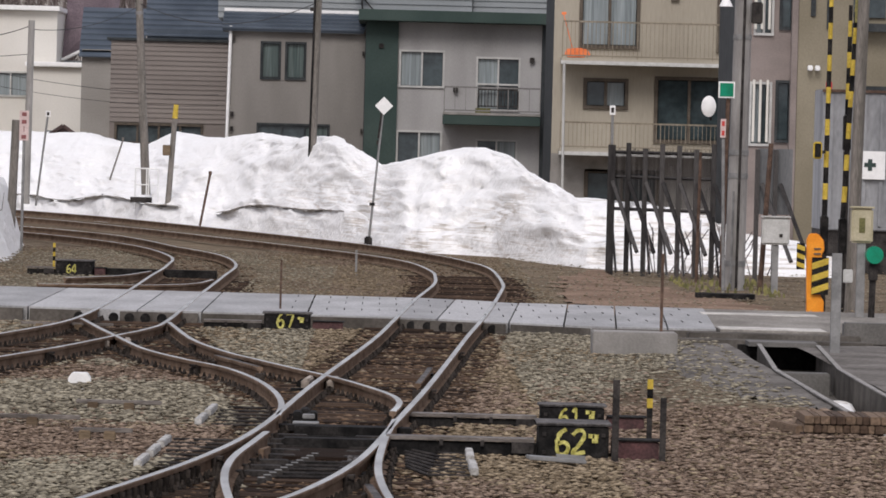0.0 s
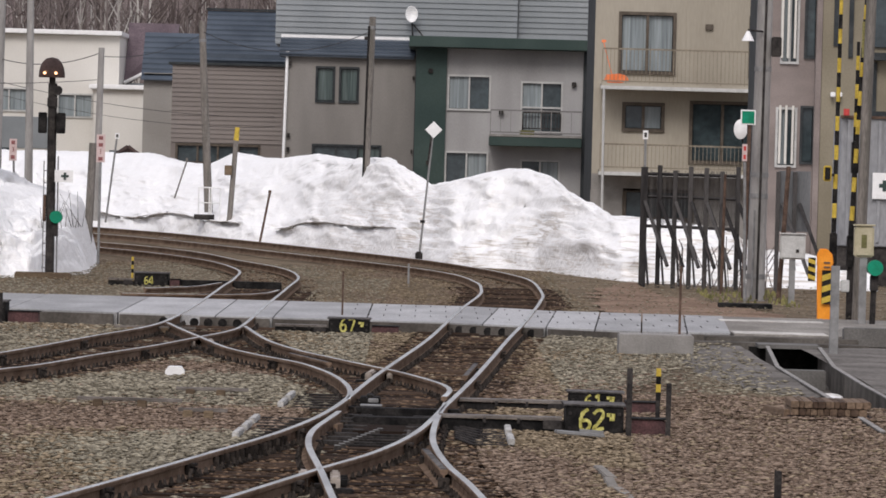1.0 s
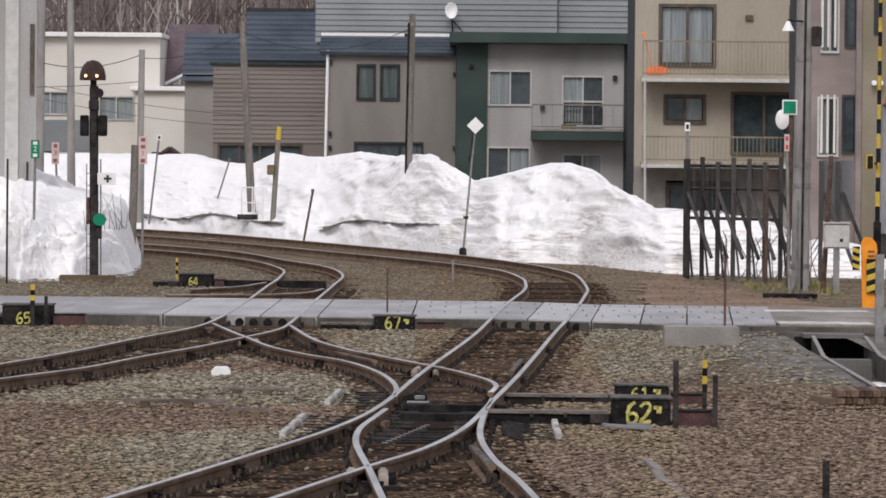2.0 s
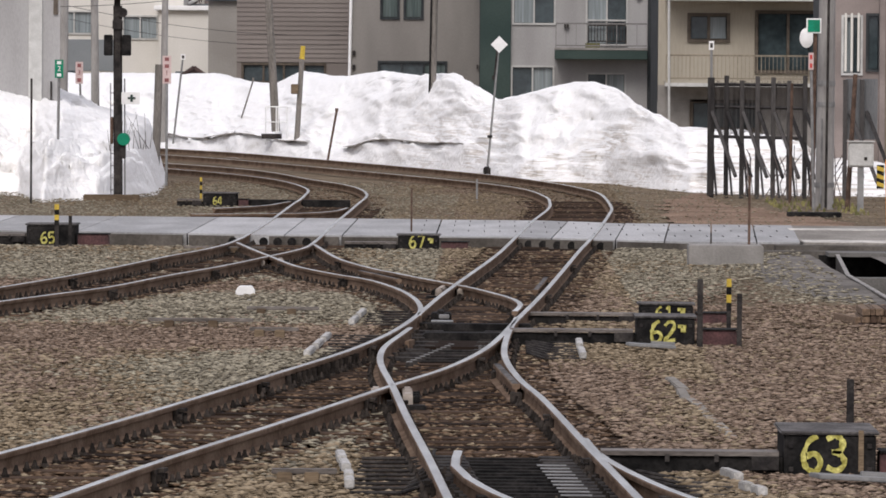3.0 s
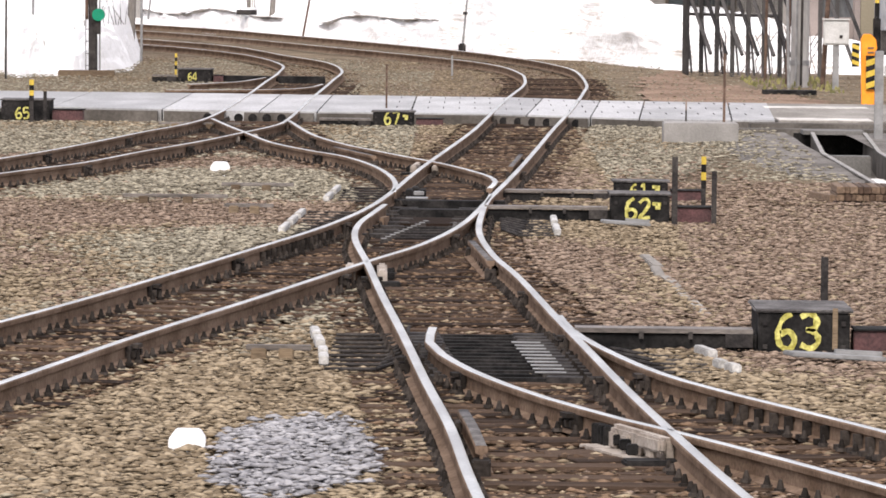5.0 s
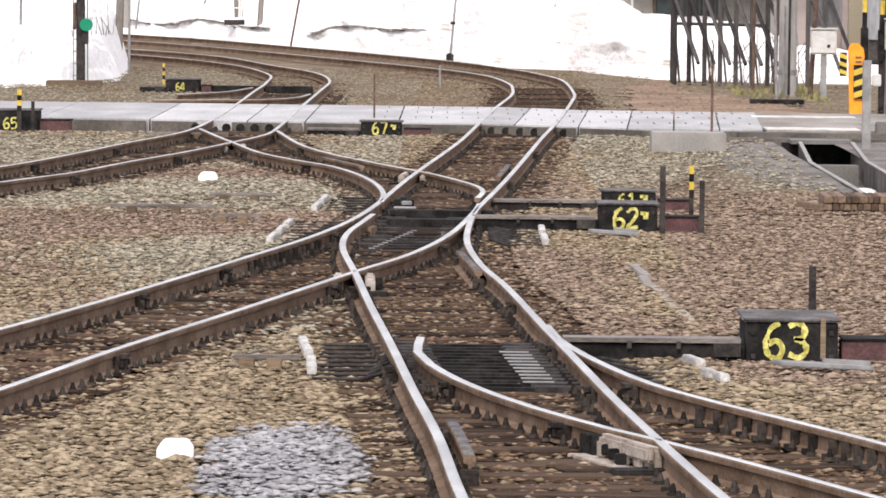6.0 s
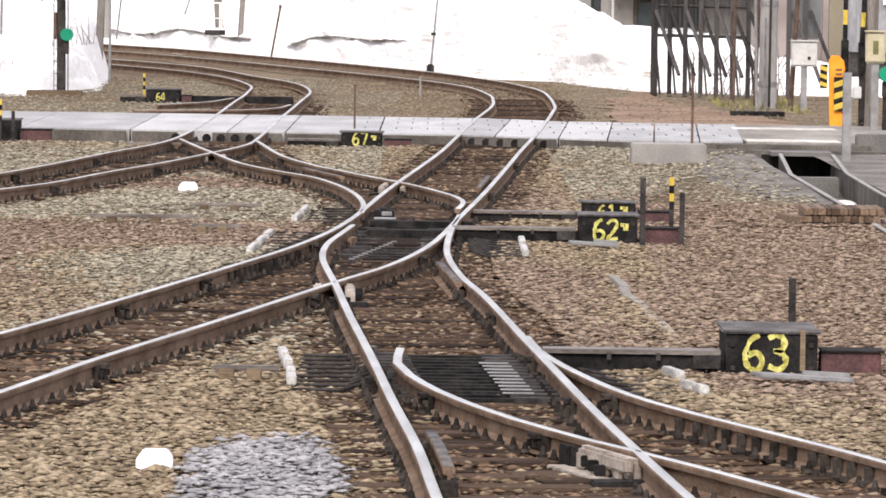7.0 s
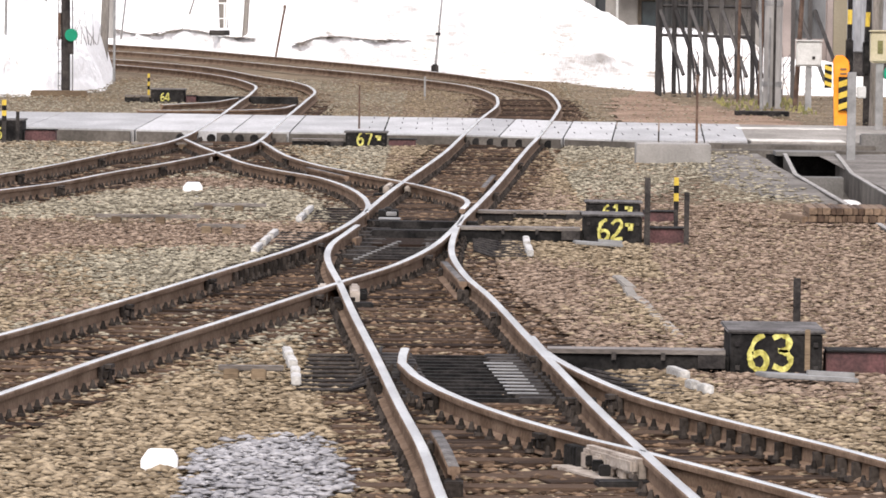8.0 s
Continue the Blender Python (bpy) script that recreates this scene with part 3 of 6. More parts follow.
# ---- the level crossing ----
def crossing():
    deck = thing("level_crossing", "flat grey concrete panel crossing laid across both tracks", "level crossing", kind="structure")
    front_line = [(-14, 90.5), (-6.7, 88.8), (-4, 87.8), (0.2, 87.6), (1.9, 86.4), (2.9, 85.6), (4.65, 85.8), (9.6, 86.6)]
    back_line = [(-14, 98.6), (-7.4, 98.0), (0.3, 97.3), (1.8, 95.8), (5.1, 95.2), (9.6, 95.2)]
    front = lambda x: lerp_table(front_line, x)
    back = lambda x: lerp_table(back_line, x)
    edges = [-13.0, -10.6, -8.3, -6.6, -4.83, -3.86, -3.3, -2.72, -2.4, -0.95, 0.28, 0.85, 1.45, 1.82, 2.55, 3.25, 3.95, 4.62]
    lean = lambda x: 0.038 if x > -0.5 else 0.0
    for a, b in zip(edges[:-1], edges[1:]):
        bm = bmesh.new()
        g = 0.012
        fa, fb, ba, bb = front(a), front(b), back(a), back(b)
        sa, sb = lean(a), lean(b)
        lo = [(a + g, fa), (b - g, fb), (b - g + sb * (bb - fb), bb), (a + g + sa * (ba - fa), ba)]
        top = RAIL_TOP - 0.008 + random.uniform(-0.004, 0.004)
        v0 = [bm.verts.new((x, y, -0.1)) for x, y in lo]
        v1 = [bm.verts.new((x, y, top)) for x, y in lo]
        bm.faces.new(v1)
        for i in range(4):
            bm.faces.new((v0[i], v0[(i + 1) % 4], v1[(i + 1) % 4], v1[i]))
        part("panel", bm, M_SLAB, deck)
    # dark lifting slots across the panels
    bm = bmesh.new()
    for k in range(24):
        x = -1.2 + k * 0.25
        for f in (0.3, 0.62, 0.9):
            y = front(x) + f * (back(x) - front(x)) + random.uniform(-0.08, 0.08)
            box(bm, x - 0.006, x + 0.006, y - 0.28, y + 0.28, RAIL_TOP - 0.012, RAIL_TOP + 0.002)
    tagged(part("slot", bm, M_DARKSTEEL, deck), "dark lifting slots in the panels", kind="stuff")
    # front beam with round holes; its front's shade is put into the colour
    for x0, x1 in ((-13.0, -4.9), (-4.8, -2.45), (-2.4, -0.98), (-0.95, 0.26), (0.3, 1.78), (1.84, 2.9), (2.92, 4.6)):
        bm = bmesh.new()
        ya, yb = front(x0) - 0.12, front(x1) - 0.12
        v = [bm.verts.new((x, y, z)) for x, y in ((x0, ya), (x1, yb), (x1, yb + 0.1), (x0, ya + 0.1)) for z in (-0.12, RAIL_TOP - 0.03)]
        for f in ((0, 2, 3, 1), (2, 4, 5, 3), (4, 6, 7, 5), (6, 0, 1, 7), (1, 3, 5, 7)):
            bm.faces.new([v[i] for i in f])
        part("front_beam", bm, M_BEAM, deck)
    # the holes are black discs, their inner shade given by colour
    for x in (-3.62, -3.4, -3.18, -2.95, 0.5, 0.72, 0.94, 1.16, 1.6, 0.1, -4.1):
        y = front(x) - 0.135
        rodpart("beam_hole_shade", (x, y - 0.01, 0.045), (x, y + 0.03, 0.045), 0.07, M_BLACK, deck, "black disc painted as the shade of a round opening", seg=14)


crossing()


# ---- snow banks ----
BASE_LINE = [(-26, 215), (-11.6, 184.5), (-5.1, 164.3), (-3.2, 159.6), (-0.9, 149.9), (0.6, 142), (2.6, 137.7), (4.4, 128.5), (5.2, 127.3), (7.0, 126.5), (12, 126)]
CREST = [(-26, 2.5), (-11.5, 2.52), (-9.7, 2.55), (-8.5, 2.28), (-7.4, 2.2), (-6.4, 2.64), (-5.5, 2.54), (-4.7, 2.5), (-3.5, 2.68), (-1.9, 2.5), (-1, 2.4), (0, 1.9), (1, 2.18),
         (2.05, 2.45), (2.5, 2.45), (3.0, 2.3), (3.65, 1.8), (4.4, 1.4), (5.5, 1.3), (7, 1.15), (7.7, 0.75), (9, 0.45), (12, 0.4)]
BANK = [(-26, 0.55), (-9, 0.55), (-5.6, 0.6), (-5.0, 0.5), (-4.6, 0.35), (-3.4, 0.75), (-1, 0.75), (0.5, 0.55), (2.4, 0.6), (3.1, 0.85), (4.2, 0.55), (5, 0.35), (12, 0.3)]


def smooth(t):
    t = min(1.0, max(0.0, t))
    return t * t * (3 - 2 * t)


DEPTH = [(-26, 16), (-6, 15), (-3, 10), (0, 8), (2, 7.5), (4, 6), (12, 6)]


def rough(x, s, k, seed):
    return noise.fractal((x * k, s * k * 0.8, seed), 0.75, 2.1, 5)


def lip_at(x):
    return 1.3 + 0.5 * noise.noise((x * 0.9, 1.7, 0)) + 0.3 * noise.noise((x * 2.3, 5.1, 0))


def bank_height(x, s):
    """Height of the ploughed snow at x, s metres behind its foot."""
    if s < 0:
        return -0.1
    edge = lerp_table(BANK, x) * (1 + 0.15 * noise.noise((x * 1.7, 3.3, 0)))
    crest = lerp_table(CREST, x)
    lip = lip_at(x)
    cut = edge * smooth(s / lip) ** 0.6 - 0.1 * smooth((s - lip) / 0.25) + 0.07 * smooth((s - lip - 0.5) / 1.5)
    back = lerp_table(DEPTH, x)
    rise = max(0.0, crest - edge) * (smooth((s - lip) / (back - lip)) ** 0.8)
    hump = 0.8 * math.exp(-((x + 1.6) / 1.4) ** 2 - ((s - 5) / 2.2) ** 2)
    fall = 1.0 - 0.5 * smooth((s - back - 3) / 12)
    h = cut + min(rise + hump, max(crest - edge, 0.15) + 0.1) * fall
    # layers that melted at different rates stand out as ledges
    dirty = smooth((x + 4.2) / 2.0)
    ledge = 0.04 * math.sin(h * 26 + 4 * noise.noise((x * 0.5, s * 0.3, 31))) * dirty * smooth(s / 0.8) * (1 - smooth((h - 1.5) / 0.7))
    lumps = rough(x, s, 0.55, 2.0) * 0.18 + rough(x, s, 1.9, 5.0) * (0.04 + 0.055 * dirty)
    chunk = 0.2 * max(0.0, 0.45 - noise.voronoi((x * 1.8, s * 1.4, 3.0))[0][0]) * (1 - smooth((s - 3) / 3))
    calm = 1 - 0.7 * smooth((s - back * 0.75) / 2.0)
    return h + ledge + (lumps * calm + chunk) * smooth(s / 1.2) - 0.1 * (s < 0.01)


def snow_point(x, s, base, height):
    """A point of the snow's crust, pushed in and out so that the cut faces are broken."""
    yb = lerp_table(base, x) + 0.7 * noise.noise((x * 1.3, 0.5, 8))
    z = height(x, s)
    push = 0.45 * noise.fractal((x * 1.5, z * 2.2, s * 0.25), 0.8, 2.0, 4) * smooth(s / 0.7) * (1 - smooth((s - 9) / 4))
    return Vector((x + 0.12 * push, yb + s + push, z))


def snow_field(name, label, x0, x1, dx, base, height, depth, ds):
    bm = bmesh.new()
    xs = np.arange(x0, x1 + dx / 2, dx)
    ss = np.array(sorted(set(np.round(np.concatenate([np.arange(-0.2, 9.0, ds / 4), np.arange(9.0, depth, ds)]), 3))))
    grid = [[bm.verts.new(snow_point(x, s, base, height)) for s in ss] for x in xs]
    for i in range(len(xs) - 1):
        for j in range(len(ss) - 1):
            bm.faces.new((grid[i][j], grid[i + 1][j], grid[i + 1][j + 1], grid[i][j + 1])).smooth = True
    ob = part(name, bm, M_SNOW)
    tagged(ob, label, "snow bank", kind="structure")
    return ob


snow_field("snow_bank", "long ploughed bank of old white snow with dirty layers", -17, 10, 0.07, BASE_LINE, bank_height, 26, 0.5)


def dirt_seam(x0, x1, label):
    """The dark line of grit along the lip of the cut."""
    bm = bmesh.new()
    prev = None
    for x in np.arange(x0, x1, 0.06):
        near = [snow_point(x + e, lip_at(x + e) + d, BASE_LINE, bank_height) for e in (-0.5, -0.25, 0, 0.25, 0.5) for d in (-0.3, 0.1)]
        w = 0.014 + 0.014 * noise.noise((x * 3, 2, 5))
        mid = sum(near, Vector()) / len(near)
        mid = Vector((x, mid.y - 0.55, mid.z + 0.035))
        row = [bm.verts.new(mid + Vector((0, 0, -w))), bm.verts.new(mid + Vector((0, 0, w))), bm.verts.new(mid + Vector((0, 0.9, w - 0.03)))]
        if prev:
            for i in (0, 1):
                bm.faces.new((prev[i], row[i], row[i + 1], prev[i + 1]))
        prev = row
    tagged(part("grit_seam", bm, M_SEAM), label, "grit", kind="structure")


M_SEAM = mat("wet_grit", (0.2, 0.175, 0.155), (0.42, 0.385, 0.355), 0.9, 1.5, 12, fine_mix=0.4)
dirt_seam(-4.5, -0.9, "dark wavy seam of grit along the snow bank's lip")
dirt_seam(-12.0, -5.6, "dark wavy seam of grit along the far snow bank")


def left_height(x, s):
    if s < 0:
        return -0.1
    side = smooth((-7.24 - 0.035 * s - x + 0.14 * noise.noise((s * 0.8, 2, 2))) / 0.5)
    top = lerp_table([(-24, 2.6), (-11, 2.2), (-10.2, 2.02), (-9, 1.7), (-7.95, 1.36), (-7.6, 1.1), (-7.3, 0.7)], x)
    lip = 1.5 + 0.5 * noise.noise((x * 1.4, 8, 1))
    face = smooth(s / 0.8) * (1 - 0.75 * smooth((s - lip - 1) / 2))
    n1 = rough(x, s, 0.8, 22.0) * 0.1 + (rough(x, s, 2.2, 24.0) * 0.24 + 0.4 * max(0.0, 0.5 - noise.voronoi((x * 2.2, s * 1.6, 9.0))[0][0])) * face
    prof = 0.5 * smooth(s / lip) ** 0.55 + 0.5 * smooth((s - lip) / 5)
    return side * (top * prof + n1 * smooth(s / 0.6)) - 0.3 * (1 - side)


snow_field("snow_heap", "rounded heap of ploughed snow beside the signal mast", -16, -6.9, 0.05, [(-24, 124), (-10.3, 121), (-9.3, 115.0), (-8.3, 117.0), (-7.5, 122), (-6.9, 124)], left_height, 18, 0.4)
# ---- houses ----
def pierced_wall(bm, x0, x1, z0, z1, y, thick, holes):
    """A wall facing the yard, with rectangular openings (x0, x1, z0, z1) through it."""
    xs = sorted({x0, x1, *[h[0] for h in holes], *[h[1] for h in holes]})
    zs = sorted({z0, z1, *[h[2] for h in holes], *[h[3] for h in holes]})
    g = {(a, c): bm.verts.new((a, y, c)) for a in xs for c in zs}
    faces = []
    for a, b in zip(xs[:-1], xs[1:]):
        for c, d in zip(zs[:-1], zs[1:]):
            if not any(h[0] - 1e-6 <= a and b <= h[1] + 1e-6 and h[2] - 1e-6 <= c and d <= h[3] + 1e-6 for h in holes):
                faces.append(bm.faces.new((g[a, c], g[b, c], g[b, d], g[a, d])))
    made = bmesh.ops.extrude_face_region(bm, geom=faces)["geom"]
    bmesh.ops.translate(bm, vec=(0, thick, 0), verts=[v for v in made if isinstance(v, bmesh.types.BMVert)])


def window(parent, x0, x1, z0, z1, y, frame_mat, panes=2, label="", curtain=(), proud=0.04, fw=0.05):
    w = part_frame(parent, x0, x1, z0, z1, y, frame_mat, panes, proud, fw, label)
    step = (x1 - x0) / panes
    for i in range(panes):
        a, b = x0 + i * step, x0 + (i + 1) * step
        yy = y + 0.09 + 0.02 * (i % 2)
        boxpart("pane", (a + fw * 0.6, b - fw * 0.6, yy, yy + 0.012, z0 + fw * 0.6, z1 - fw * 0.6), (M_GREENCURT if frame_mat is M_TRIM_ROOMSHADE else M_CURTAIN) if i in curtain else M_GLASS, w)
    return w


def part_frame(parent, x0, x1, z0, z1, y, frame_mat, panes, proud, fw, label):
    bm = bmesh.new()
    y0, y1 = y - proud, y + 0.1
    box(bm, x0 - fw, x1 + fw, y0, y1, z1 - fw * 0.3, z1 + fw)
    box(bm, x0 - fw, x1 + fw, y0 - 0.03, y1, z0 - fw, z0 + fw * 0.3)
    box(bm, x0 - fw, x0 + fw * 0.3, y0, y1, z0 + fw * 0.3, z1 - fw * 0.3)
    box(bm, x1 - fw * 0.3, x1 + fw, y0, y1, z0 + fw * 0.3, z1 - fw * 0.3)
    for i in range(1, panes):
        c = x0 + (x1 - x0) * i / panes
        box(bm, c - fw * 0.55, c + fw * 0.55, y0 + 0.02, y1, z0 + fw * 0.3, z1 - fw * 0.3)
    return part("window", bm, frame_mat, parent, label)


def railing(parent, x0, x1, z0, z1, y, material, n, label="", bar=0.018):
    r = boxpart("railing", (x0, x1, y - 0.03, y + 0.03, z1 - 0.05, z1), material, parent, label)
    boxpart("bottom_rail", (x0, x1, y - 0.02, y + 0.02, z0 + 0.05, z0 + 0.09), material, r)
    for i in range(n + 1):
        x = x0 + (x1 - x0) * i / n
        big = i % 6 == 0
        k = bar * (1.8 if big else 1)
        boxpart("baluster", (x - k, x + k, y - k, y + k, z0 + (0.0 if big else 0.09), z1 - 0.05), material, r)
    return r


def lap_siding(bm, x0, x1, z0, z1, y, pitch=0.2, depth=0.035):
    """Overlapping boards in one sheet: each leans out at its lower edge."""
    n = max(1, round((z1 - z0) / pitch))
    prof = []
    for i in range(n):
        a, b = z0 + (z1 - z0) * i / n, z0 + (z1 - z0) * (i + 1) / n
        prof += [(y - depth, a), (y - 0.004, b)]
    sheet(bm, x0, x1, prof)


def sheet(bm, x0, x1, prof):
    l = [bm.verts.new((x0, p, q)) for p, q in prof]
    r = [bm.verts.new((x1, p, q)) for p, q in prof]
    for i in range(len(prof) - 1):
        bm.faces.new((l[i], r[i], r[i + 1], l[i + 1]))


def stepped_roof(bm, x0, x1, y, z, n, dy, dz):
    prof = []
    for i in range(n):
        prof += [(y + dy * i, z + dz * i), (y + dy * i, z + dz * i + 0.05), (y + dy * (i + 1), z + dz * (i + 1) - 0.02)]
    sheet(bm, x0, x1, prof)


def grey_house():
    h = thing("house", "light grey stucco house with a dark green strip and white windows", "house", "houses behind the snow")
    y, x0, x1 = 195.0, 0.44, 5.15
    holes = [(0.53, 1.93, 4.33, 5.47), (3.06, 4.42, 3.62, 5.3), (0.49, 1.9, 1.75, 2.83), (3.1, 4.38, 1.6, 2.6)]
    bm = bmesh.new()
    pierced_wall(bm, x0, x1, -0.2, 6.42, y, 0.25, holes)
    part("wall", bm, M_STUCCO, h)
    # solid core, coloured dark for the shade inside the rooms
    bm = bmesh.new()
    box(bm, x0, x1, y + 0.25, y + 8, -0.2, 6.4)
    box(bm, -0.65, x0, y + 0.3, y + 8, -0.2, 6.4)
    part("house_core", bm, M_TRIM_ROOMSHADE, h, "solid dark block standing in for the shaded rooms")
    boxpart("corner_strip", (-0.62, x0 - 0.003, y - 0.12, y + 0.3, -0.2, 6.41), M_DKGREEN, h, "dark green clad strip")
    boxpart("roof", (-0.88, 5.35, y - 0.9, y + 8.4, 6.43, 6.8), M_DKGREEN, h, "flat roof with a deep green fascia", bevel=0.02)
    boxpart("downpipe", (5.16, 5.42, y - 0.1, y + 0.3, -0.2, 6.42), M_TRIM_ROOMSHADE, h, "dark service strip with pipes")
    for k in (0.0, 0.1):
        rodpart("pipe", (5.5 + k, y - 0.15, -0.1), (5.5 + k, y - 0.15, 6.2), 0.035, M_DARKSTEEL, h)
    window(h, *holes[0], y, M_FRAME, 2, "white sliding window", (0,))
    w = window(h, *holes[1], y, M_FRAME, 2, "tall white balcony window", (0,))
    boxpart("transom", (3.06, 4.42, y - 0.05, y + 0.08, 4.42, 4.48), M_FRAME, w)
    railing(w, 3.1, 4.4, 3.66, 4.3, y - 0.09, M_DARKSTEEL, 12, "dark window guard", 0.012)
    window(h, *holes[2], y, M_FRAME, 2, "white sliding window", (1,))
    window(h, *holes[3], y, M_FRAME, 2, "white sliding window", (1,))
    slab = boxpart("balcony", (1.95, 5.12, y - 1.3, y - 0.004, 3.1, 3.42), M_DKGREEN, h, "balcony slab with a dark green edge", bevel=0.015)
    boxpart("balcony_floor", (1.95, 5.12, y - 1.32, y - 0.01, 3.424, 3.5), M_CONC, slab)
    railing(slab, 1.98, 5.1, 3.5, 4.35, y - 1.25, M_RAILGREY, 9, "thin grey balcony rails", 0.008)
    # lamps and vents on the wall
    for a, b in ((-0.12, 5.62), (-0.12, 2.45), (4.84, 5.28), (2.35, 4.25)):
        boxpart("vent", (a - 0.08, a + 0.08, y - 0.2, y - 0.122 if a < 0 else y - 0.004, b - 0.08, b + 0.08), M_DARKSTEEL, h, "dark wall vent", bevel=0.02)
    # snow and a green crate left on the balcony
    boxpart("crate", (3.0, 3.5, y - 0.9, y - 0.6, 3.504, 3.66), M_WEED, h, "faded green box on the balcony")


def cladding_house():
    h = thing("house", "tall house clad in ribbed grey steel with a dark lower roof", "house", "houses behind the snow")
    y = 203.5
    bm = bmesh.new()
    lap_siding(bm, -5.75, 2.95, 6.6, 9.8, y, 0.2, 0.05)
    lap_siding(bm, 3.0, 5.75, 6.6, 9.8, y + 0.4, 0.2, 0.05)
    part("cladding", bm, M_CORR, h, "ribbed grey steel cladding")
    boxpart("wall", (-5.1, 5.75, y + 0.45, y + 8, -0.2, 6.55), M_CORR, h)
    boxpart("upper_wall", (-5.75, 5.75, y + 0.45, y + 8, 6.56, 9.8), M_CORR, h)
    # dish
    bm = bmesh.new()
    c = Vector((-0.86, y - 0.5, 7.75))
    rings = []
    for k in range(6):
        r, dz = 0.3 * k / 5, 0.1 * (k / 5) ** 2
        rings.append([bm.verts.new(c + Vector((0.75 * r * math.cos(a), -dz, r * math.sin(a)))) for a in np.linspace(0, 2 * math.pi, 20, endpoint=False)])
    for a, b in zip(rings[:-1], rings[1:]):
        for i in range(20):
            bm.faces.new((a[i], a[(i + 1) % 20], b[(i + 1) % 20], b[i]))
    bmesh.ops.remove_doubles(bm, verts=bm.verts, dist=0.002)
    bmesh.ops.solidify(bm, geom=bm.faces[:], thickness=0.02)
    d = part("satellite_dish", bm, M_WHITE, h, "white satellite dish")
    rodpart("dish_arm", (-0.86, y - 0.45, 7.7), (-0.8, y - 0.05, 6.9), 0.025, M_DARKSTEEL, d)
    rodpart("dish_brace", (-0.8, y - 0.05, 7.4), (-0.4, y - 0.05, 6.95), 0.02, M_DARKSTEEL, d)


def taupe_house():
    h = thing("house", "taupe stucco house with two narrow dark windows and a white downpipe", "house", "houses behind the snow")
    y, x0, x1 = 200.0, -5.2, -0.66
    holes = [(-4.13, -3.55, 4.53, 5.7), (-3.3, -2.7, 4.53, 5.7), (-4.2, -1.85, 2.0, 2.95)]
    bm = bmesh.new()
    pierced_wall(bm, x0, x1, -0.2, 6.2, y, 0.25, holes)
    part("wall", bm, M_TAUPE, h)
    # room shade behind the openings is a solid dark block
    boxpart("house_core", (x0, x1, y + 0.26, y + 3.0, -0.2, 6.2), M_TRIM_ROOMSHADE, h, "solid dark block standing in for the shaded rooms")
    for k in (0, 1):
        window(h, *holes[k], y, M_TRIM_ROOMSHADE, 1, "narrow dark-framed window with green curtains", (0,), fw=0.06)
    window(h, *holes[2], y, M_TRIM_ROOMSHADE, 3, "wide dark window just above the snow", (2,), fw=0.06)
    bm = bmesh.new()
    stepped_roof(bm, -5.5, -0.7, y - 0.35, 6.15, 5, 0.5, 0.13)
    part("roof", bm, M_ROOFBLUE, h, "stepped dark blue steel roof")
    boxpart("roof_base", (-5.48, -0.72, y - 0.3, y + 2.5, 6.08, 6.15), M_ROOFBLUE, h)
    boxpart("snow_guard", (-5.5, -0.85, y + 2.35, y + 2.5, 6.8, 6.9), M_WHITE, h, "bright strip of snow along the roof top")
    rodpart("downpipe", (-5.27, y - 0.1, 1.2), (-5.2, y - 0.1, 6.25), 0.055, M_WHITE, h, "white downpipe", seg=10)
    for z in (2.7, 3.2, 5.75):
        boxpart("pipe_bracket", (-5.15, -5.05, y - 0.12, y - 0.004, z, z + 0.16), M_DARKSTEEL, h)
    for z in (2.75, 5.35):
        boxpart("bracket", (-0.76, -0.7, y - 0.12, y - 0.004, z, z + 0.14), M_DARKSTEEL, h)


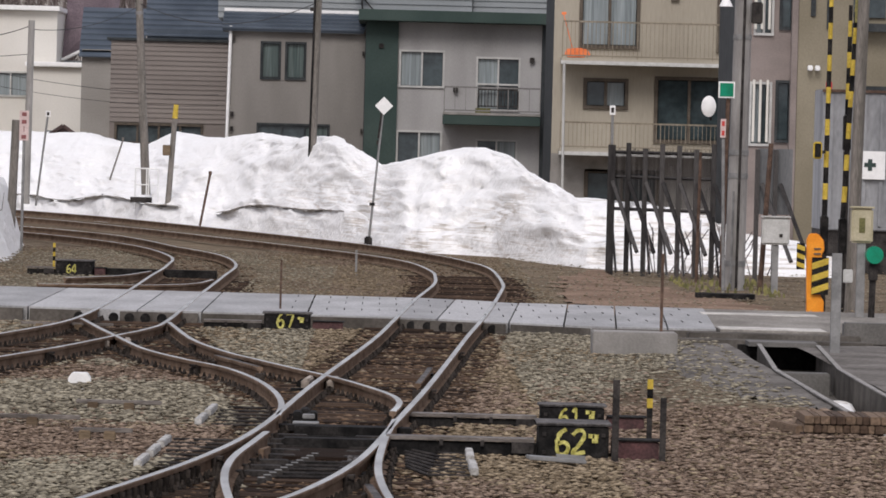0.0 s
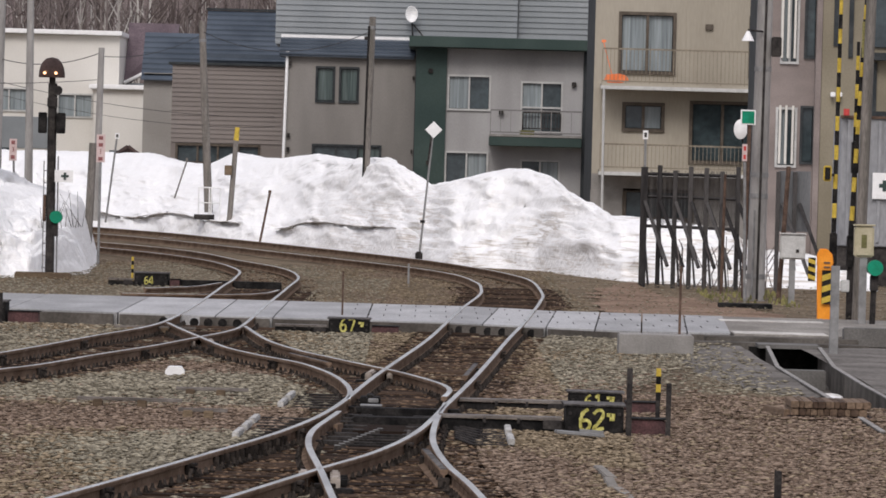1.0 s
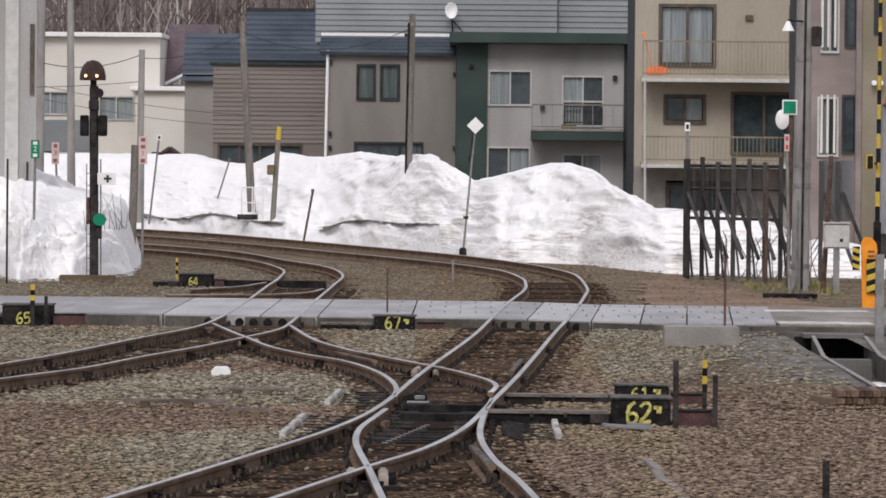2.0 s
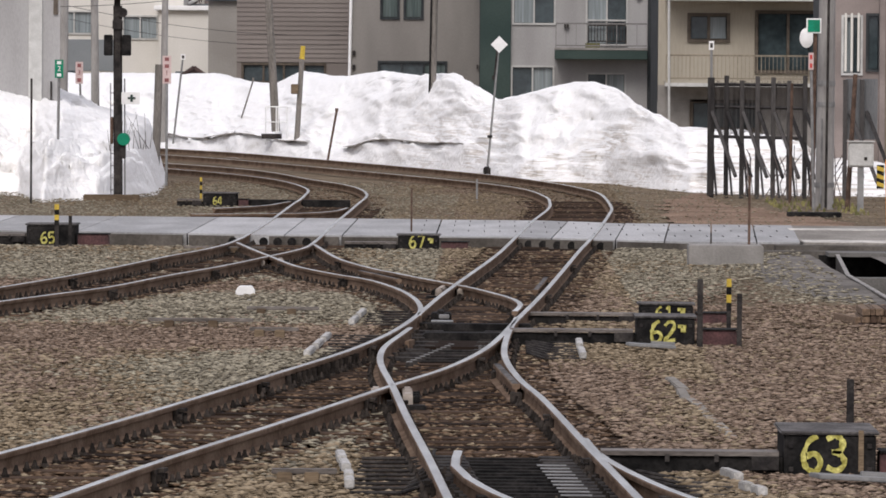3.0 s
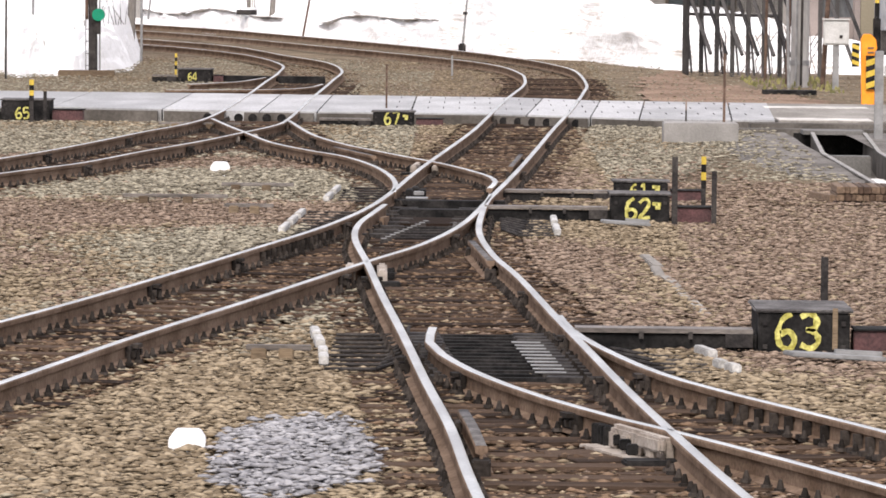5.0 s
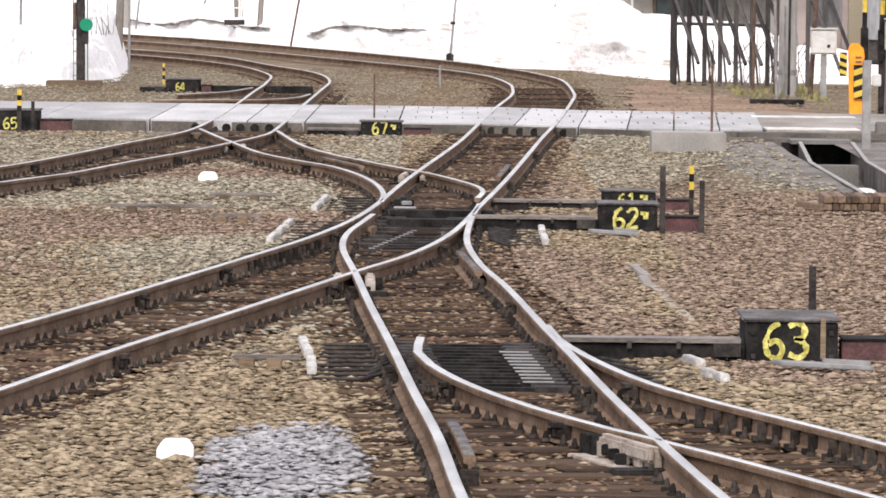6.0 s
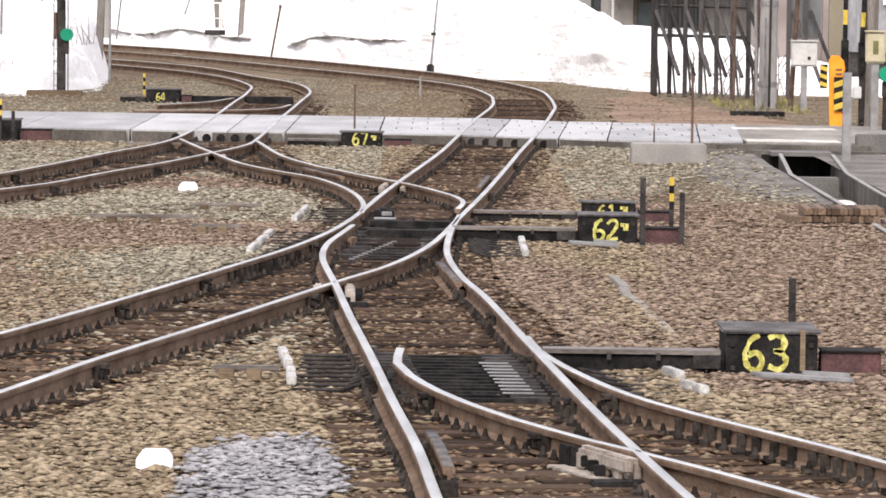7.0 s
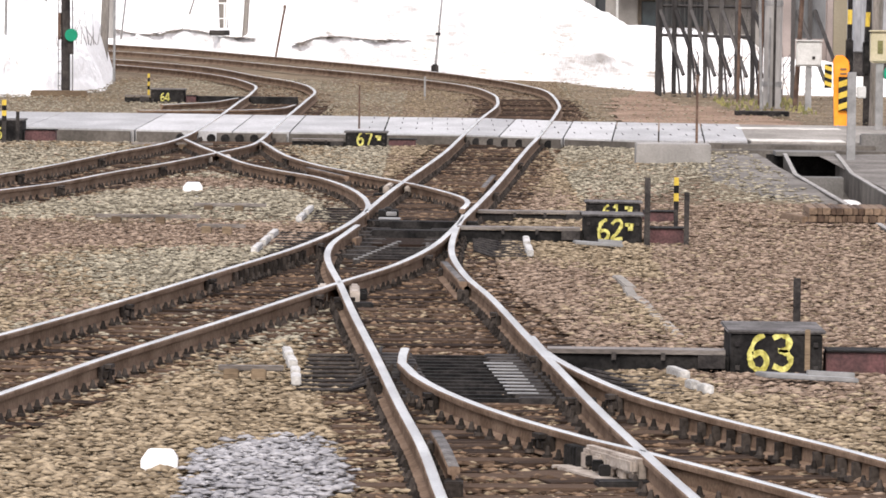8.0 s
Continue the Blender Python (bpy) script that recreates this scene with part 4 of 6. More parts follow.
def tan_house():
    h = thing("house", "beige sided apartment house with balconies and bronze window frames", "house", "houses behind the snow")
    y, x0, x1 = 180.0, 5.1, 10.6
    holes = [(5.92, 7.6, 5.55, 7.38), (6.1, 7.3, 3.72, 4.5), (8.25, 10.2, 2.75, 4.6), (10.08, 10.55, 5.5, 7.35), (6.2, 8.3, 0.9, 1.75)]
    bm = bmesh.new()
    pierced_wall(bm, x0, x1, -0.2, 9.3, y, 0.25, holes)
    part("wall", bm, M_BEIGE, h)
    for k in range(33):
        x = x0 + 0.08 + k * 0.165
        for z0, z1 in ((5.3, 9.3), (2.55, 5.0)):
            if not any(q[0] - 0.1 < x < q[1] + 0.1 and q[2] < z1 and q[3] > z0 for q in holes):
                boxpart("batten", (x - 0.008, x + 0.008, y - 0.012, y - 0.002, z0, z1), M_BEIGE, h)
    # one dark solid gives the unlit rooms their shade
    boxpart("house_core", (x0, x1, y + 0.26, y + 9, -0.2, 9.3), M_TRIM_ROOMSHADE, h, "solid dark block standing in for the shaded rooms")
    for q, n, c in zip(holes, (2, 2, 2, 1, 2), ((0, 1), (1,), (), (0,), ())):
        window(h, *q, y, M_BROWNFRAME, n, "bronze-framed window" if n == 2 else "narrow bronze-framed window", c, 0.06, 0.08)
    boxpart("vent", (8.6, 8.85, y - 0.1, y - 0.004, 6.95, 7.12), M_BROWNFRAME, h, "small wall vent")
    for z in (5.02, 2.3):
        s = boxpart("balcony", (5.3, 10.6, y - 1.3, y - 0.004, z, z + 0.13), M_BEIGE, h, "long balcony slab", bevel=0.015)
        boxpart("balcony_edge", (5.28, 10.62, y - 1.42, y - 1.302, z - 0.06, z + 0.05), M_GREYPAINT, s, "pale gutter along the balcony")
        railing(s, 5.32, 10.58, z + 0.13, z + (1.25 if z > 4 else 0.95), y - 1.25, M_RAILTAN, 42, "painted steel balcony railing", 0.007)
    rodpart("downpipe", (5.42, y - 1.45, 0.9), (5.38, y - 1.45, 5.0), 0.04, M_FRAME, h, "white downpipe")
    for a, b in ((5.08, 6.1), (8.4, 10.6)):
        boxpart("base_wall", (a, b, y - 0.07, y - 0.004, -0.2, 1.755), M_CONC, h, "grey base wall")
    boxpart("lower_wall", (5.1, 10.6, y - 0.06, y - 0.004, 1.76, 2.28), M_CONC, h, "grey base wall")


def snow_shovel():
    s = thing("snow_shovel", "orange plastic snow shovel leaning on the balcony railing", "shovel")
    bm = bmesh.new()
    y = 178.95
    prof = [(-0.36, 0.0), (-0.3, 0.16), (0.1, 0.2), (0.34, 0.14), (0.42, 0.0), (0.2, -0.1), (-0.25, -0.1)]
    a = [bm.verts.new((5.75 + x, y - 0.1, 5.26 + z)) for x, z in prof]
    b = [bm.verts.new((5.75 + x, y - 0.05, 5.26 + z)) for x, z in prof]
    bm.faces.new(a)
    bm.faces.new(b[::-1])
    for i in range(7):
        bm.faces.new((a[i], b[i], b[(i + 1) % 7], a[(i + 1) % 7]))
    part("blade", bm, M_SHOVEL, s, bevel=0.008)
    rodpart("handle", (5.62, y - 0.08, 5.45), (5.34, y, 6.45), 0.014, M_SHOVEL, s)
    boxpart("grip", (5.28, 5.42, y - 0.02, y + 0.03, 6.44, 6.52), M_SHOVEL, s, bevel=0.01)


def brown_house():
    h = thing("house", "house with brown lap siding under a blue steel roof", "house", "houses behind the snow")
    y = 215.0
    bm = bmesh.new()
    lap_siding(bm, -9.95, -5.55, 2.95, 5.9, y, 0.17, 0.04)
    part("siding", bm, M_BROWNSIDE, h, "brown lap siding")
    bm = bmesh.new()
    pierced_wall(bm, -9.95, -5.6, -0.2, 5.9, y + 0.004, 0.2, [(-9.7, -6.6, 2.2, 2.85)])
    part("wall", bm, M_BROWNSIDE, h)
    # solid block in the room-shade colour
    boxpart("house_core", (-9.9, -5.6, y + 0.21, y + 6, -0.2, 5.9), M_TRIM_ROOMSHADE, h)
    window(h, -9.7, -6.6, 2.2, 2.85, y, M_BROWNFRAME, 4, "low dark window strip", fw=0.07)
    boxpart("eave", (-10.1, -5.5, y - 0.15, y + 6, 5.91, 6.0), M_TRIM_ROOMSHADE, h)
    boxpart("upper_wall", (-8.75, -5.6, y + 2.0, y + 6, 6.01, 6.4), M_ROOFBLUE, h)
    bm = bmesh.new()
    stepped_roof(bm, -8.85, -5.6, y + 1.9, 6.12, 10, 0.3, 0.2)
    part("roof", bm, M_ROOFBLUE, h, "stepped blue steel roof")
    boxpart("ridge", (-8.9, -5.6, y + 4.8, y + 5.3, 8.12, 8.2), M_TRIM_ROOMSHADE, h)
    # the lower blue wing beside it
    h2 = thing("house", "small blue-roofed house behind the siding house", "house", "houses behind the snow")
    y = 226.0
    boxpart("wall", (-11.6, -9.3, y, y + 5, -0.2, 5.7), M_GREIGE, h2)
    bm = bmesh.new()
    stepped_roof(bm, -11.7, -9.2, y - 0.3, 5.4, 9, 0.3, 0.22)
    part("roof", bm, M_ROOFBLUE, h2, "blue-grey steel roof")
    boxpart("balcony", (-10.2, -9.3, y - 0.8, y - 0.004, 3.6, 4.6), M_GREYPAINT, h2, "pale balcony front")


def white_house():
    h = thing("house", "cream rendered house with flat roofs and blue-curtained windows", "house", "houses behind the snow")
    y = 235.0
    holes = [(-15.6, -14.2, 3.9, 4.82), (-18.6, -16.7, 4.1, 5.0)]
    bm = bmesh.new()
    pierced_wall(bm, -24, -13.1, -0.2, 7.3, y, 0.25, holes)
    part("wall", bm, M_HOUSEWHITE, h)
    boxpart("house_core", (-24, -13.1, y + 0.26, y + 8, -0.2, 7.3), M_HOUSEWHITE, h)
    for q in holes:
        window(h, *q, y, M_GREYPAINT, 2, "window with pale blue curtains", (0, 1))
    boxpart("roof", (-24.2, -13.0, y - 0.4, y + 8, 7.31, 7.5), M_WHITE, h, "flat white roof edge", bevel=0.02)
    boxpart("wing_wall", (-14.0, -11.75, y - 2.0, y - 0.004, -0.2, 5.05), M_HOUSEWHITE, h)
    boxpart("wing_roof", (-14.2, -11.6, y - 2.3, y - 0.004, 5.06, 5.26), M_WHITE, h, "snow-edged low roof", bevel=0.03)
    boxpart("panel", (-20.0, -15.9, y - 0.05, y - 0.004, 2.55, 3.85), M_CORR, h, "grey clad lower wall")
    for x in (-18.3, -13.3):
        boxpart("low_window", (x, x + 0.9, y - (2.05 if x > -14 else 0.05), y - (2.004 if x > -14 else 0.004), 2.1, 2.55), M_GLASS, h)
    # plum pitched roof just behind
    h2 = thing("house", "house with a plum coloured pitched roof", "house", "houses behind the snow")
    bm = bmesh.new()
    y = 238.0
    v = [bm.verts.new(c) for c in ((-13.05, y, 5.5), (-10.9, y, 6.6), (-10.9, y + 3.0, 8.0), (-13.05, y + 3.0, 8.0), (-13.05, y, 5.3), (-10.9, y, 6.4))]
    bm.faces.new(v[:4])
    bm.faces.new((v[0], v[4], v[5], v[1]))
    part("roof", bm, M_PURPLEROOF, h2)
    bm = bmesh.new()
    rod(bm, (-13.05, y - 0.05, 5.4), (-10.9, y - 0.05, 6.5), 0.07)
    part("verge", bm, M_WHITE, h2, "white roof edge")
    boxpart("wall", (-13.05, -10.9, y + 0.1, y + 5, -0.2, 5.4), M_CORR, h2)
    # dark shed poking out of the snow
    s = thing("shed", "small dark shed half buried in snow", "shed")
    bm = bmesh.new()
    y = 197.0
    v = [bm.verts.new((x, y + d, z)) for d in (0, 3) for x, z in ((-11.3, 2.2), (-10.6, 2.68), (-9.9, 2.2), (-9.9, 0.3), (-11.3, 0.3))]
    bm.faces.new(v[:5])
    bm.faces.new(v[9:4:-1])
    for i in range(5):
        bm.faces.new((v[i], v[(i + 1) % 5], v[5 + (i + 1) % 5], v[5 + i]))
    part("wall", bm, M_SHED, s)
    for sx in (-1, 1):
        bm = bmesh.new()
        rod(bm, (-10.6, y - 0.1, 2.74), (-10.6 + sx * 0.85, y - 0.1, 2.16), 0.06)
        part("verge", bm, M_SHED, s)


def corner_block():
    """The apartment block whose side faces the crossing."""
    h = thing("apartment_block", "brownish apartment block with white panelled windows", "building", "houses behind the snow")
    y = 150.0
    bm = bmesh.new()
    holes = [(9.22, 9.62, 5.45, 7.6), (9.85, 10.12, 5.6, 7.6), (9.15, 9.62, 2.7, 4.2), (9.8, 10.1, 2.8, 4.25)]
    pierced_wall(bm, 8.85, 10.25, -0.2, 9.0, y, 0.25, holes)
    part("wall", bm, M_PINKGREY, h)
    # dark solid in place of shaded rooms
    boxpart("house_core", (8.85, 14.5, y + 0.3, y + 9, -0.2, 9.0), M_TRIM_ROOMSHADE, h)
    for i, q in enumerate(holes):
        w = window(h, *q, y, M_FRAME if i % 2 == 0 else M_TRIM_ROOMSHADE, 2 if i % 2 == 0 else 1, "tall narrow window with white frames" if i % 2 == 0 else "dark slit window", (0,) if i % 2 == 0 else (), 0.05, 0.05)
    for z0, z1 in ((5.55, 7.5), (2.75, 4.3)):
        for x in (9.18, 9.34, 9.52):
            boxpart("shutter", (x, x + 0.06, y - 0.16, y - 0.05, z0, z1), M_HOUSEWHITE, h, "white vertical panel", bevel=0.01)
    boxpart("side_wall", (10.26, 14.5, y - 0.4, y + 0.29, -0.2, 9.0), M_OLIVE, h, "olive-grey wall")
    boxpart("corner_post", (10.1, 10.25, y - 0.42, y - 0.004, -0.2, 9.0), M_PINKGREY, h)
    for x, z in ((10.55, 5.9), (10.95, 5.6), (11.6, 3.8)):
        boxpart("slit_window", (x, x + 0.12, y - 0.46, y - 0.404, z, z + 1.7), M_TRIM_ROOMSHADE, h)
    boxpart("window", (11.6, 12.4, y - 0.5, y - 0.404, 5.9, 7.4), M_GLASS, h, "dark blue window")
    boxpart("canopy", (11.55, 12.5, y - 0.9, y - 0.404, 5.55, 5.75), M_TRIM_ROOMSHADE, h)
    boxpart("canopy", (11.55, 12.5, y - 0.9, y - 0.404, 4.0, 4.2), M_TRIM_ROOMSHADE, h)
    for x in (10.5, 10.68):
        boxpart("lamp", (x, x + 0.12, y - 0.7, y - 0.404, 4.55, 4.68), M_WHITE, h, "small white lamp", bevel=0.02)
    c = thing("container", "light grey steel storage container behind the crossing", "container")
    y = 130.0
    boxpart("body", (9.4, 12.5, y, y + 2.4, 0.9, 3.9), M_CONTAINER, c, bevel=0.02)
    for k in range(8):
        boxpart("rib", (9.55 + k * 0.36, 9.62 + k * 0.36, y - 0.05, y - 0.003, 1.0, 3.8), M_CONTAINER, c)
    boxpart("top_rail", (9.38, 12.52, y - 0.06, y - 0.003, 3.84, 3.9), M_RUST, c, "rusty top edge")
    boxpart("skid", (9.4, 12.5, y + 0.1, y + 2.3, -0.1, 0.9), M_DARKSTEEL, c)
    r = rodpart("red_lamp", (9.5, y - 0.2, 3.9), (9.5, y - 0.2, 4.05), 0.07, M_RED, c, "round red lamp")
    s = boxpart("white_sign", (10.15, 10.75, y - 0.12, y - 0.06, 2.0, 2.6), M_WHITE, c, "white plate with a dark green cross")
    boxpart("cross_bar", (10.3, 10.55, y - 0.13, y - 0.122, 2.26, 2.35), M_DKGREEN, s)
    boxpart("cross_bar", (10.38, 10.47, y - 0.136, y - 0.131, 2.18, 2.43), M_DKGREEN, s)


def left_building():
    h = thing("building", "plain pale grey building corner beside the snow heap", "building")
    y = 127.0
    m = Matrix.Translation((-9.85, y, 0)) @ Matrix.Rotation(radians(5.0), 4, "Z")
    boxpart("wall", (-6.5, 0, 0, 10, -0.2, 8.5), M_STUCCO, h, m=m)
    boxpart("corner_panel", (-10.55, -10.25, y - 0.1, y - 0.003, -0.2, 8.5), M_GREYPAINT, h, "paler vertical joint strip")
    boxpart("window", (-10.0, -9.9, y - 0.05, y - 0.003, 3.9, 5.5), M_BROWNFRAME, h, "narrow dark window edge")
    boxpart("downpipe", (-10.06, -10.02, y - 0.1, y - 0.05, 1.7, 2.4), M_DARKSTEEL, h)


for f in (grey_house, cladding_house, taupe_house, tan_house, snow_shovel, brown_house, white_house, corner_block, left_building):
    f()


# ---- the wooded hill far behind ----
def hill():
    bm = bmesh.new()
    xs = np.linspace(-260, 260, 90)
    rows = [(420, -1), (470, 20), (560, 60), (700, 120), (900, 150)]
    g = [[bm.verts.new((x, y, z + (8 * noise.noise((x * 0.02, y * 0.01, 0)) if z > 0 else 0))) for x in xs] for y, z in rows]
    for j in range(len(rows) - 1):
        for i in range(len(xs) - 1):
            bm.faces.new((g[j][i], g[j][i + 1], g[j + 1][i + 1], g[j + 1][i])).smooth = True
    tagged(part("backdrop", bm, M_HILL), "brown leafless wooded hillside", "hill", kind="structure")
    rng = random.Random(8)
    for mat_, name, n, lab in ((M_BARK, "wood", 420, "bare grey-brown winter trees on the hillside"), (M_BIRCH, "birches", 40, "pale birch trunks among the bare trees")):
        bm = bmesh.new()
        for _ in range(n):
            y = rng.uniform(360, 440)
            x = rng.uniform(-0.095, -0.0) * y
            h = rng.uniform(9, 17)
            z0 = max(0, (y - 420) * 0.4)
            top = Vector((x + rng.uniform(-0.8, 0.8), y, z0 + h))
            rod(bm, (x, y, z0 - 0.5), top, 0.16, 0.03, 5)
            for k in range(9):
                f = rng.uniform(0.3, 0.95)
                p = Vector((x, y, z0)).lerp(top, f)
                a = rng.uniform(0, 6.28)
                q = p + Vector((math.cos(a) * rng.uniform(0.5, 1.6), math.sin(a), rng.uniform(0.8, 2.4)))
                rod(bm, p, q, 0.06, 0.015, 4)
        tagged(part(name, bm, mat_), lab, "trees", kind="stuff")


hill()
# ---- yard equipment ----
STROKES = {
    "1": [[(0.2, 0.75), (0.45, 0.95), (0.45, 0.05)]],
    "2": [[(0.1, 0.75), (0.3, 0.97), (0.6, 0.9), (0.62, 0.65), (0.35, 0.35), (0.08, 0.06), (0.68, 0.08)]],
    "3": [[(0.1, 0.88), (0.4, 0.98), (0.64, 0.82), (0.55, 0.6), (0.28, 0.54)], [(0.28, 0.54), (0.6, 0.46), (0.68, 0.22), (0.45, 0.03), (0.08, 0.1)]],
    "4": [[(0.5, 0.02), (0.52, 0.97), (0.08, 0.35), (0.72, 0.26)]],
    "5": [[(0.62, 0.95), (0.18, 0.95), (0.14, 0.55), (0.45, 0.6), (0.66, 0.38), (0.5, 0.06), (0.1, 0.08)]],
    "6": [[(0.55, 0.97), (0.25, 0.8), (0.1, 0.4), (0.2, 0.06), (0.5, 0.04), (0.65, 0.28), (0.48, 0.5), (0.16, 0.42)]],
    "7": [[(0.08, 0.94), (0.66, 0.94), (0.36, 0.02)]],
}


def painted_number(text, x, y, z, size, parent, width=0.15, slim=0.8):
    """Hand-painted yellow figures: brush strokes that stand a little proud of the front."""
    rng = random.Random(text)
    bm = bmesh.new()
    total = len(text) * 0.78 - 0.08
    for k, ch in enumerate(text):
        for stroke in STROKES[ch]:
            pts = [Vector(((k * 0.78 + px - total / 2 + rng.uniform(-0.02, 0.02)) * size * slim, (py + rng.uniform(-0.03, 0.03)) * size)) for px, py in stroke]
            line = spline([tuple(p) for p in pts], size * 0.06)
            prev = None
            for i, c in enumerate(line):
                d = (line[min(i + 1, len(line) - 1)] - line[max(i - 1, 0)]).normalized()
                w = size * width * 0.5 * (1 + 0.5 * noise.noise((c.x * 40, c.y * 40, k)))
                n = Vector((-d.y, d.x)) * w
                row = [bm.verts.new((x + q.x, y - e, z + q.y)) for q, e in ((c - n, 0.001), (c - n, 0.004), (c + n, 0.004), (c + n, 0.001))]
                if prev:
                    for j in range(3):
                        bm.faces.new((prev[j], row[j], row[j + 1], prev[j + 1]))
                prev = row
    return part("painted_number", bm, M_YELLOW, parent, "hand-painted yellow number")


def switch_machine(num, x0, x1, y, h, rod_to, tail_x, label, depth=0.55, size=None, mark=False, post=None):
    """A point machine: dark box with a dusty lid, drive rods to the rails and a maroon tail housing."""
    t = thing("switch_machine", label, "point machine", "point machines")
    body = boxpart("housing", (x0, x1, y, y + depth, -0.04, h - 0.014), M_BLACK, t, "greasy black steel housing", bevel=0.012)
    boxpart("lid", (x0 - 0.03, x1 + 0.03, y - 0.02, y + depth + 0.02, h - 0.012, h + 0.01), M_LIDGREY, t, "dusty grey lid", bevel=0.012)
    for bx in (x0 + 0.03, x1 - 0.06):
        for bz in (0.05, h - 0.1):
            boxpart("bolt", (bx, bx + 0.03, y - 0.018, y - 0.001, bz, bz + 0.03), M_DARKSTEEL, body)
    rod_h = h * 0.62
    boxpart("rod_cover", (rod_to, x0 - 0.032, y + 0.1, y + 0.36, rod_h - 0.05, rod_h - 0.02), M_RODTOP, t, "dark greasy sheet cover over the drive rod")
    boxpart("drive_rod", (rod_to, x0 - 0.005, y + 0.13, y + 0.3, 0.0, rod_h - 0.062), M_BLACK, t, "black drive rod trough")
    if rod_to < x0:
        boxpart("lever", (x0 - 0.22, x0 - 0.034, y + 0.06, y + 0.098, rod_h - 0.14, rod_h - 0.05), M_DARKSTEEL, t)
    for f in (0.35, 0.62):
        rx = rod_to + (x0 - rod_to) * f
        boxpart("cover_bolt", (rx, rx + 0.03, y + 0.085, y + 0.099, rod_h - 0.09, rod_h - 0.04), M_DARKSTEEL, t)
    tail = boxpart("tail_housing", (x1 + 0.032, tail_x, y + 0.08, y + 0.4, -0.03, h * 0.56), M_MAROON, t, "maroon tail housing", bevel=0.01)
    boxpart("tail_lid", (x1 + 0.032, tail_x + 0.02, y + 0.06, y + 0.42, h * 0.562, h * 0.6), M_BLACK, t)
    s = size or h * 0.75
    painted_number(num, (x0 + x1) / 2 - (0.03 if mark else 0.05), y - 0.001, max(0.05, h * 0.14), s * 0.95, t)
    if mark:
        for k, (a, b) in enumerate(((0.03, 0.0), (0.035, 0.036), (0.0, 0.04))):
            boxpart("painted_mark", (x1 - 0.17 + a, x1 - 0.12 + a, y - 0.006, y - 0.002, h * 0.5 + b, h * 0.5 + b + 0.035), M_YELLOW, t, "short yellow paint mark")
    if post:
        px, py, pz, w = post
        boxpart("marker_post", (px - w, px + w, py - w, py + w, 0.0, pz), M_DARKSTEEL, t, "dark steel marker post", bevel=0.004)
    return t


switch_machine("63", 1.96, 2.58, 38.2, 0.31, 0.72, 3.02, "black point machine box numbered 63 with a dusty lid", 1.0, 0.262, post=(2.49, 39.6, 0.6, 0.025))
boxpart("tag_strip", (2.46, 2.495, 38.18, 38.196, 0.05, 0.33), M_PLANK, bpy.data.objects["switch_machine"], "tan wooden strip on the front")
m62 = switch_machine("62", 1.40, 1.98, 56.2, 0.3, 0.14, 2.40, "black point machine box numbered 62 beside the main track", 0.7, 0.225, True)
switch_machine("61", 1.55, 2.13, 61.0, 0.23, 0.33, 2.5, "black point machine box numbered 61 behind another box", 0.45, 0.165, True)
switch_machine("67", -1.49, -0.87, 85.2, 0.24, -2.3, -0.43, "black point machine box numbered 67 beside the crossing", 0.6, 0.2, True)
switch_machine("64", -5.78, -5.12, 111.0, 0.27, -6.3, -4.9, "black point machine box numbered 64 beyond the crossing", 0.8, 0.16)
switch_machine("65", -7.16, -6.42, 85.9, 0.34, -7.9, -5.92, "black point machine box numbered 65 beside the crossing", 0.8, 0.19)
boxpart("trough", (-5.1, -2.9, 111.4, 111.7, 0.0, 0.14), M_BLACK, bpy.data.objects["switch_machine.004"], "black rod trough")


def marker_post(x, y, h, bands, label, w=0.035, base=None):
    t = thing("marker_post", label, "post", "posts in the yard")
    boxpart("pole", (x - w, x + w, y - w, y + w, -0.05, h - bands * 0.16), base or M_DARKSTEEL, t)
    for k in range(bands * 2):
        z = h - bands * 0.16 + k * 0.08
        boxpart("band", (x - w * 1.1, x + w * 1.1, y - w * 1.1, y + w * 1.1, z, z + 0.08), M_SIGNYEL if k % 2 else M_BLACK, t, "yellow band" if k % 2 else "black band")
    return t


marker_post(-6.66, 85.4, 0.66, 2, "black post with yellow bands beside the point machine", 0.03)
marker_post(-6.47, 85.6, 0.48, 0, "short dark post beside the point machine", 0.025)
marker_post(2.345, 56.9, 0.66, 2, "short black post with yellow bands", 0.022)
marker_post(2.02, 55.9, 0.69, 0, "dark flat steel post beside the point machine", 0.028)
marker_post(2.41, 55.9, 0.55, 0, "dark flat steel post beside the point machine", 0.025)
marker_post(-5.9, 112.5, 0.55, 2, "thin yellow banded post beyond the crossing", 0.02, M_SIGNYEL)
grey_post = marker_post(5.87, 81.5, 1.30, 0, "grey steel post by the drain", 0.06, M_GREYSTEEL)
marker_post(3.57, 79.9, 1.27, 0, "thin rusty rod by the crossing edge", 0.018, M_RUST)
marker_post(-1.36, 90.0, 0.85, 0, "thin pale rod on the crossing", 0.015, M_RUST)
marker_post(-0.42, 118.0, 0.45, 0, "thin pale rod between the tracks", 0.02, M_GREYSTEEL)
marker_post(-9.25, 112.0, 2.5, 0, "thin dark snow stake", 0.02)
marker_post(-7.06, 78.9, 3.7, 0, "thin rusty snow stake by the track", 0.025, M_RUST)


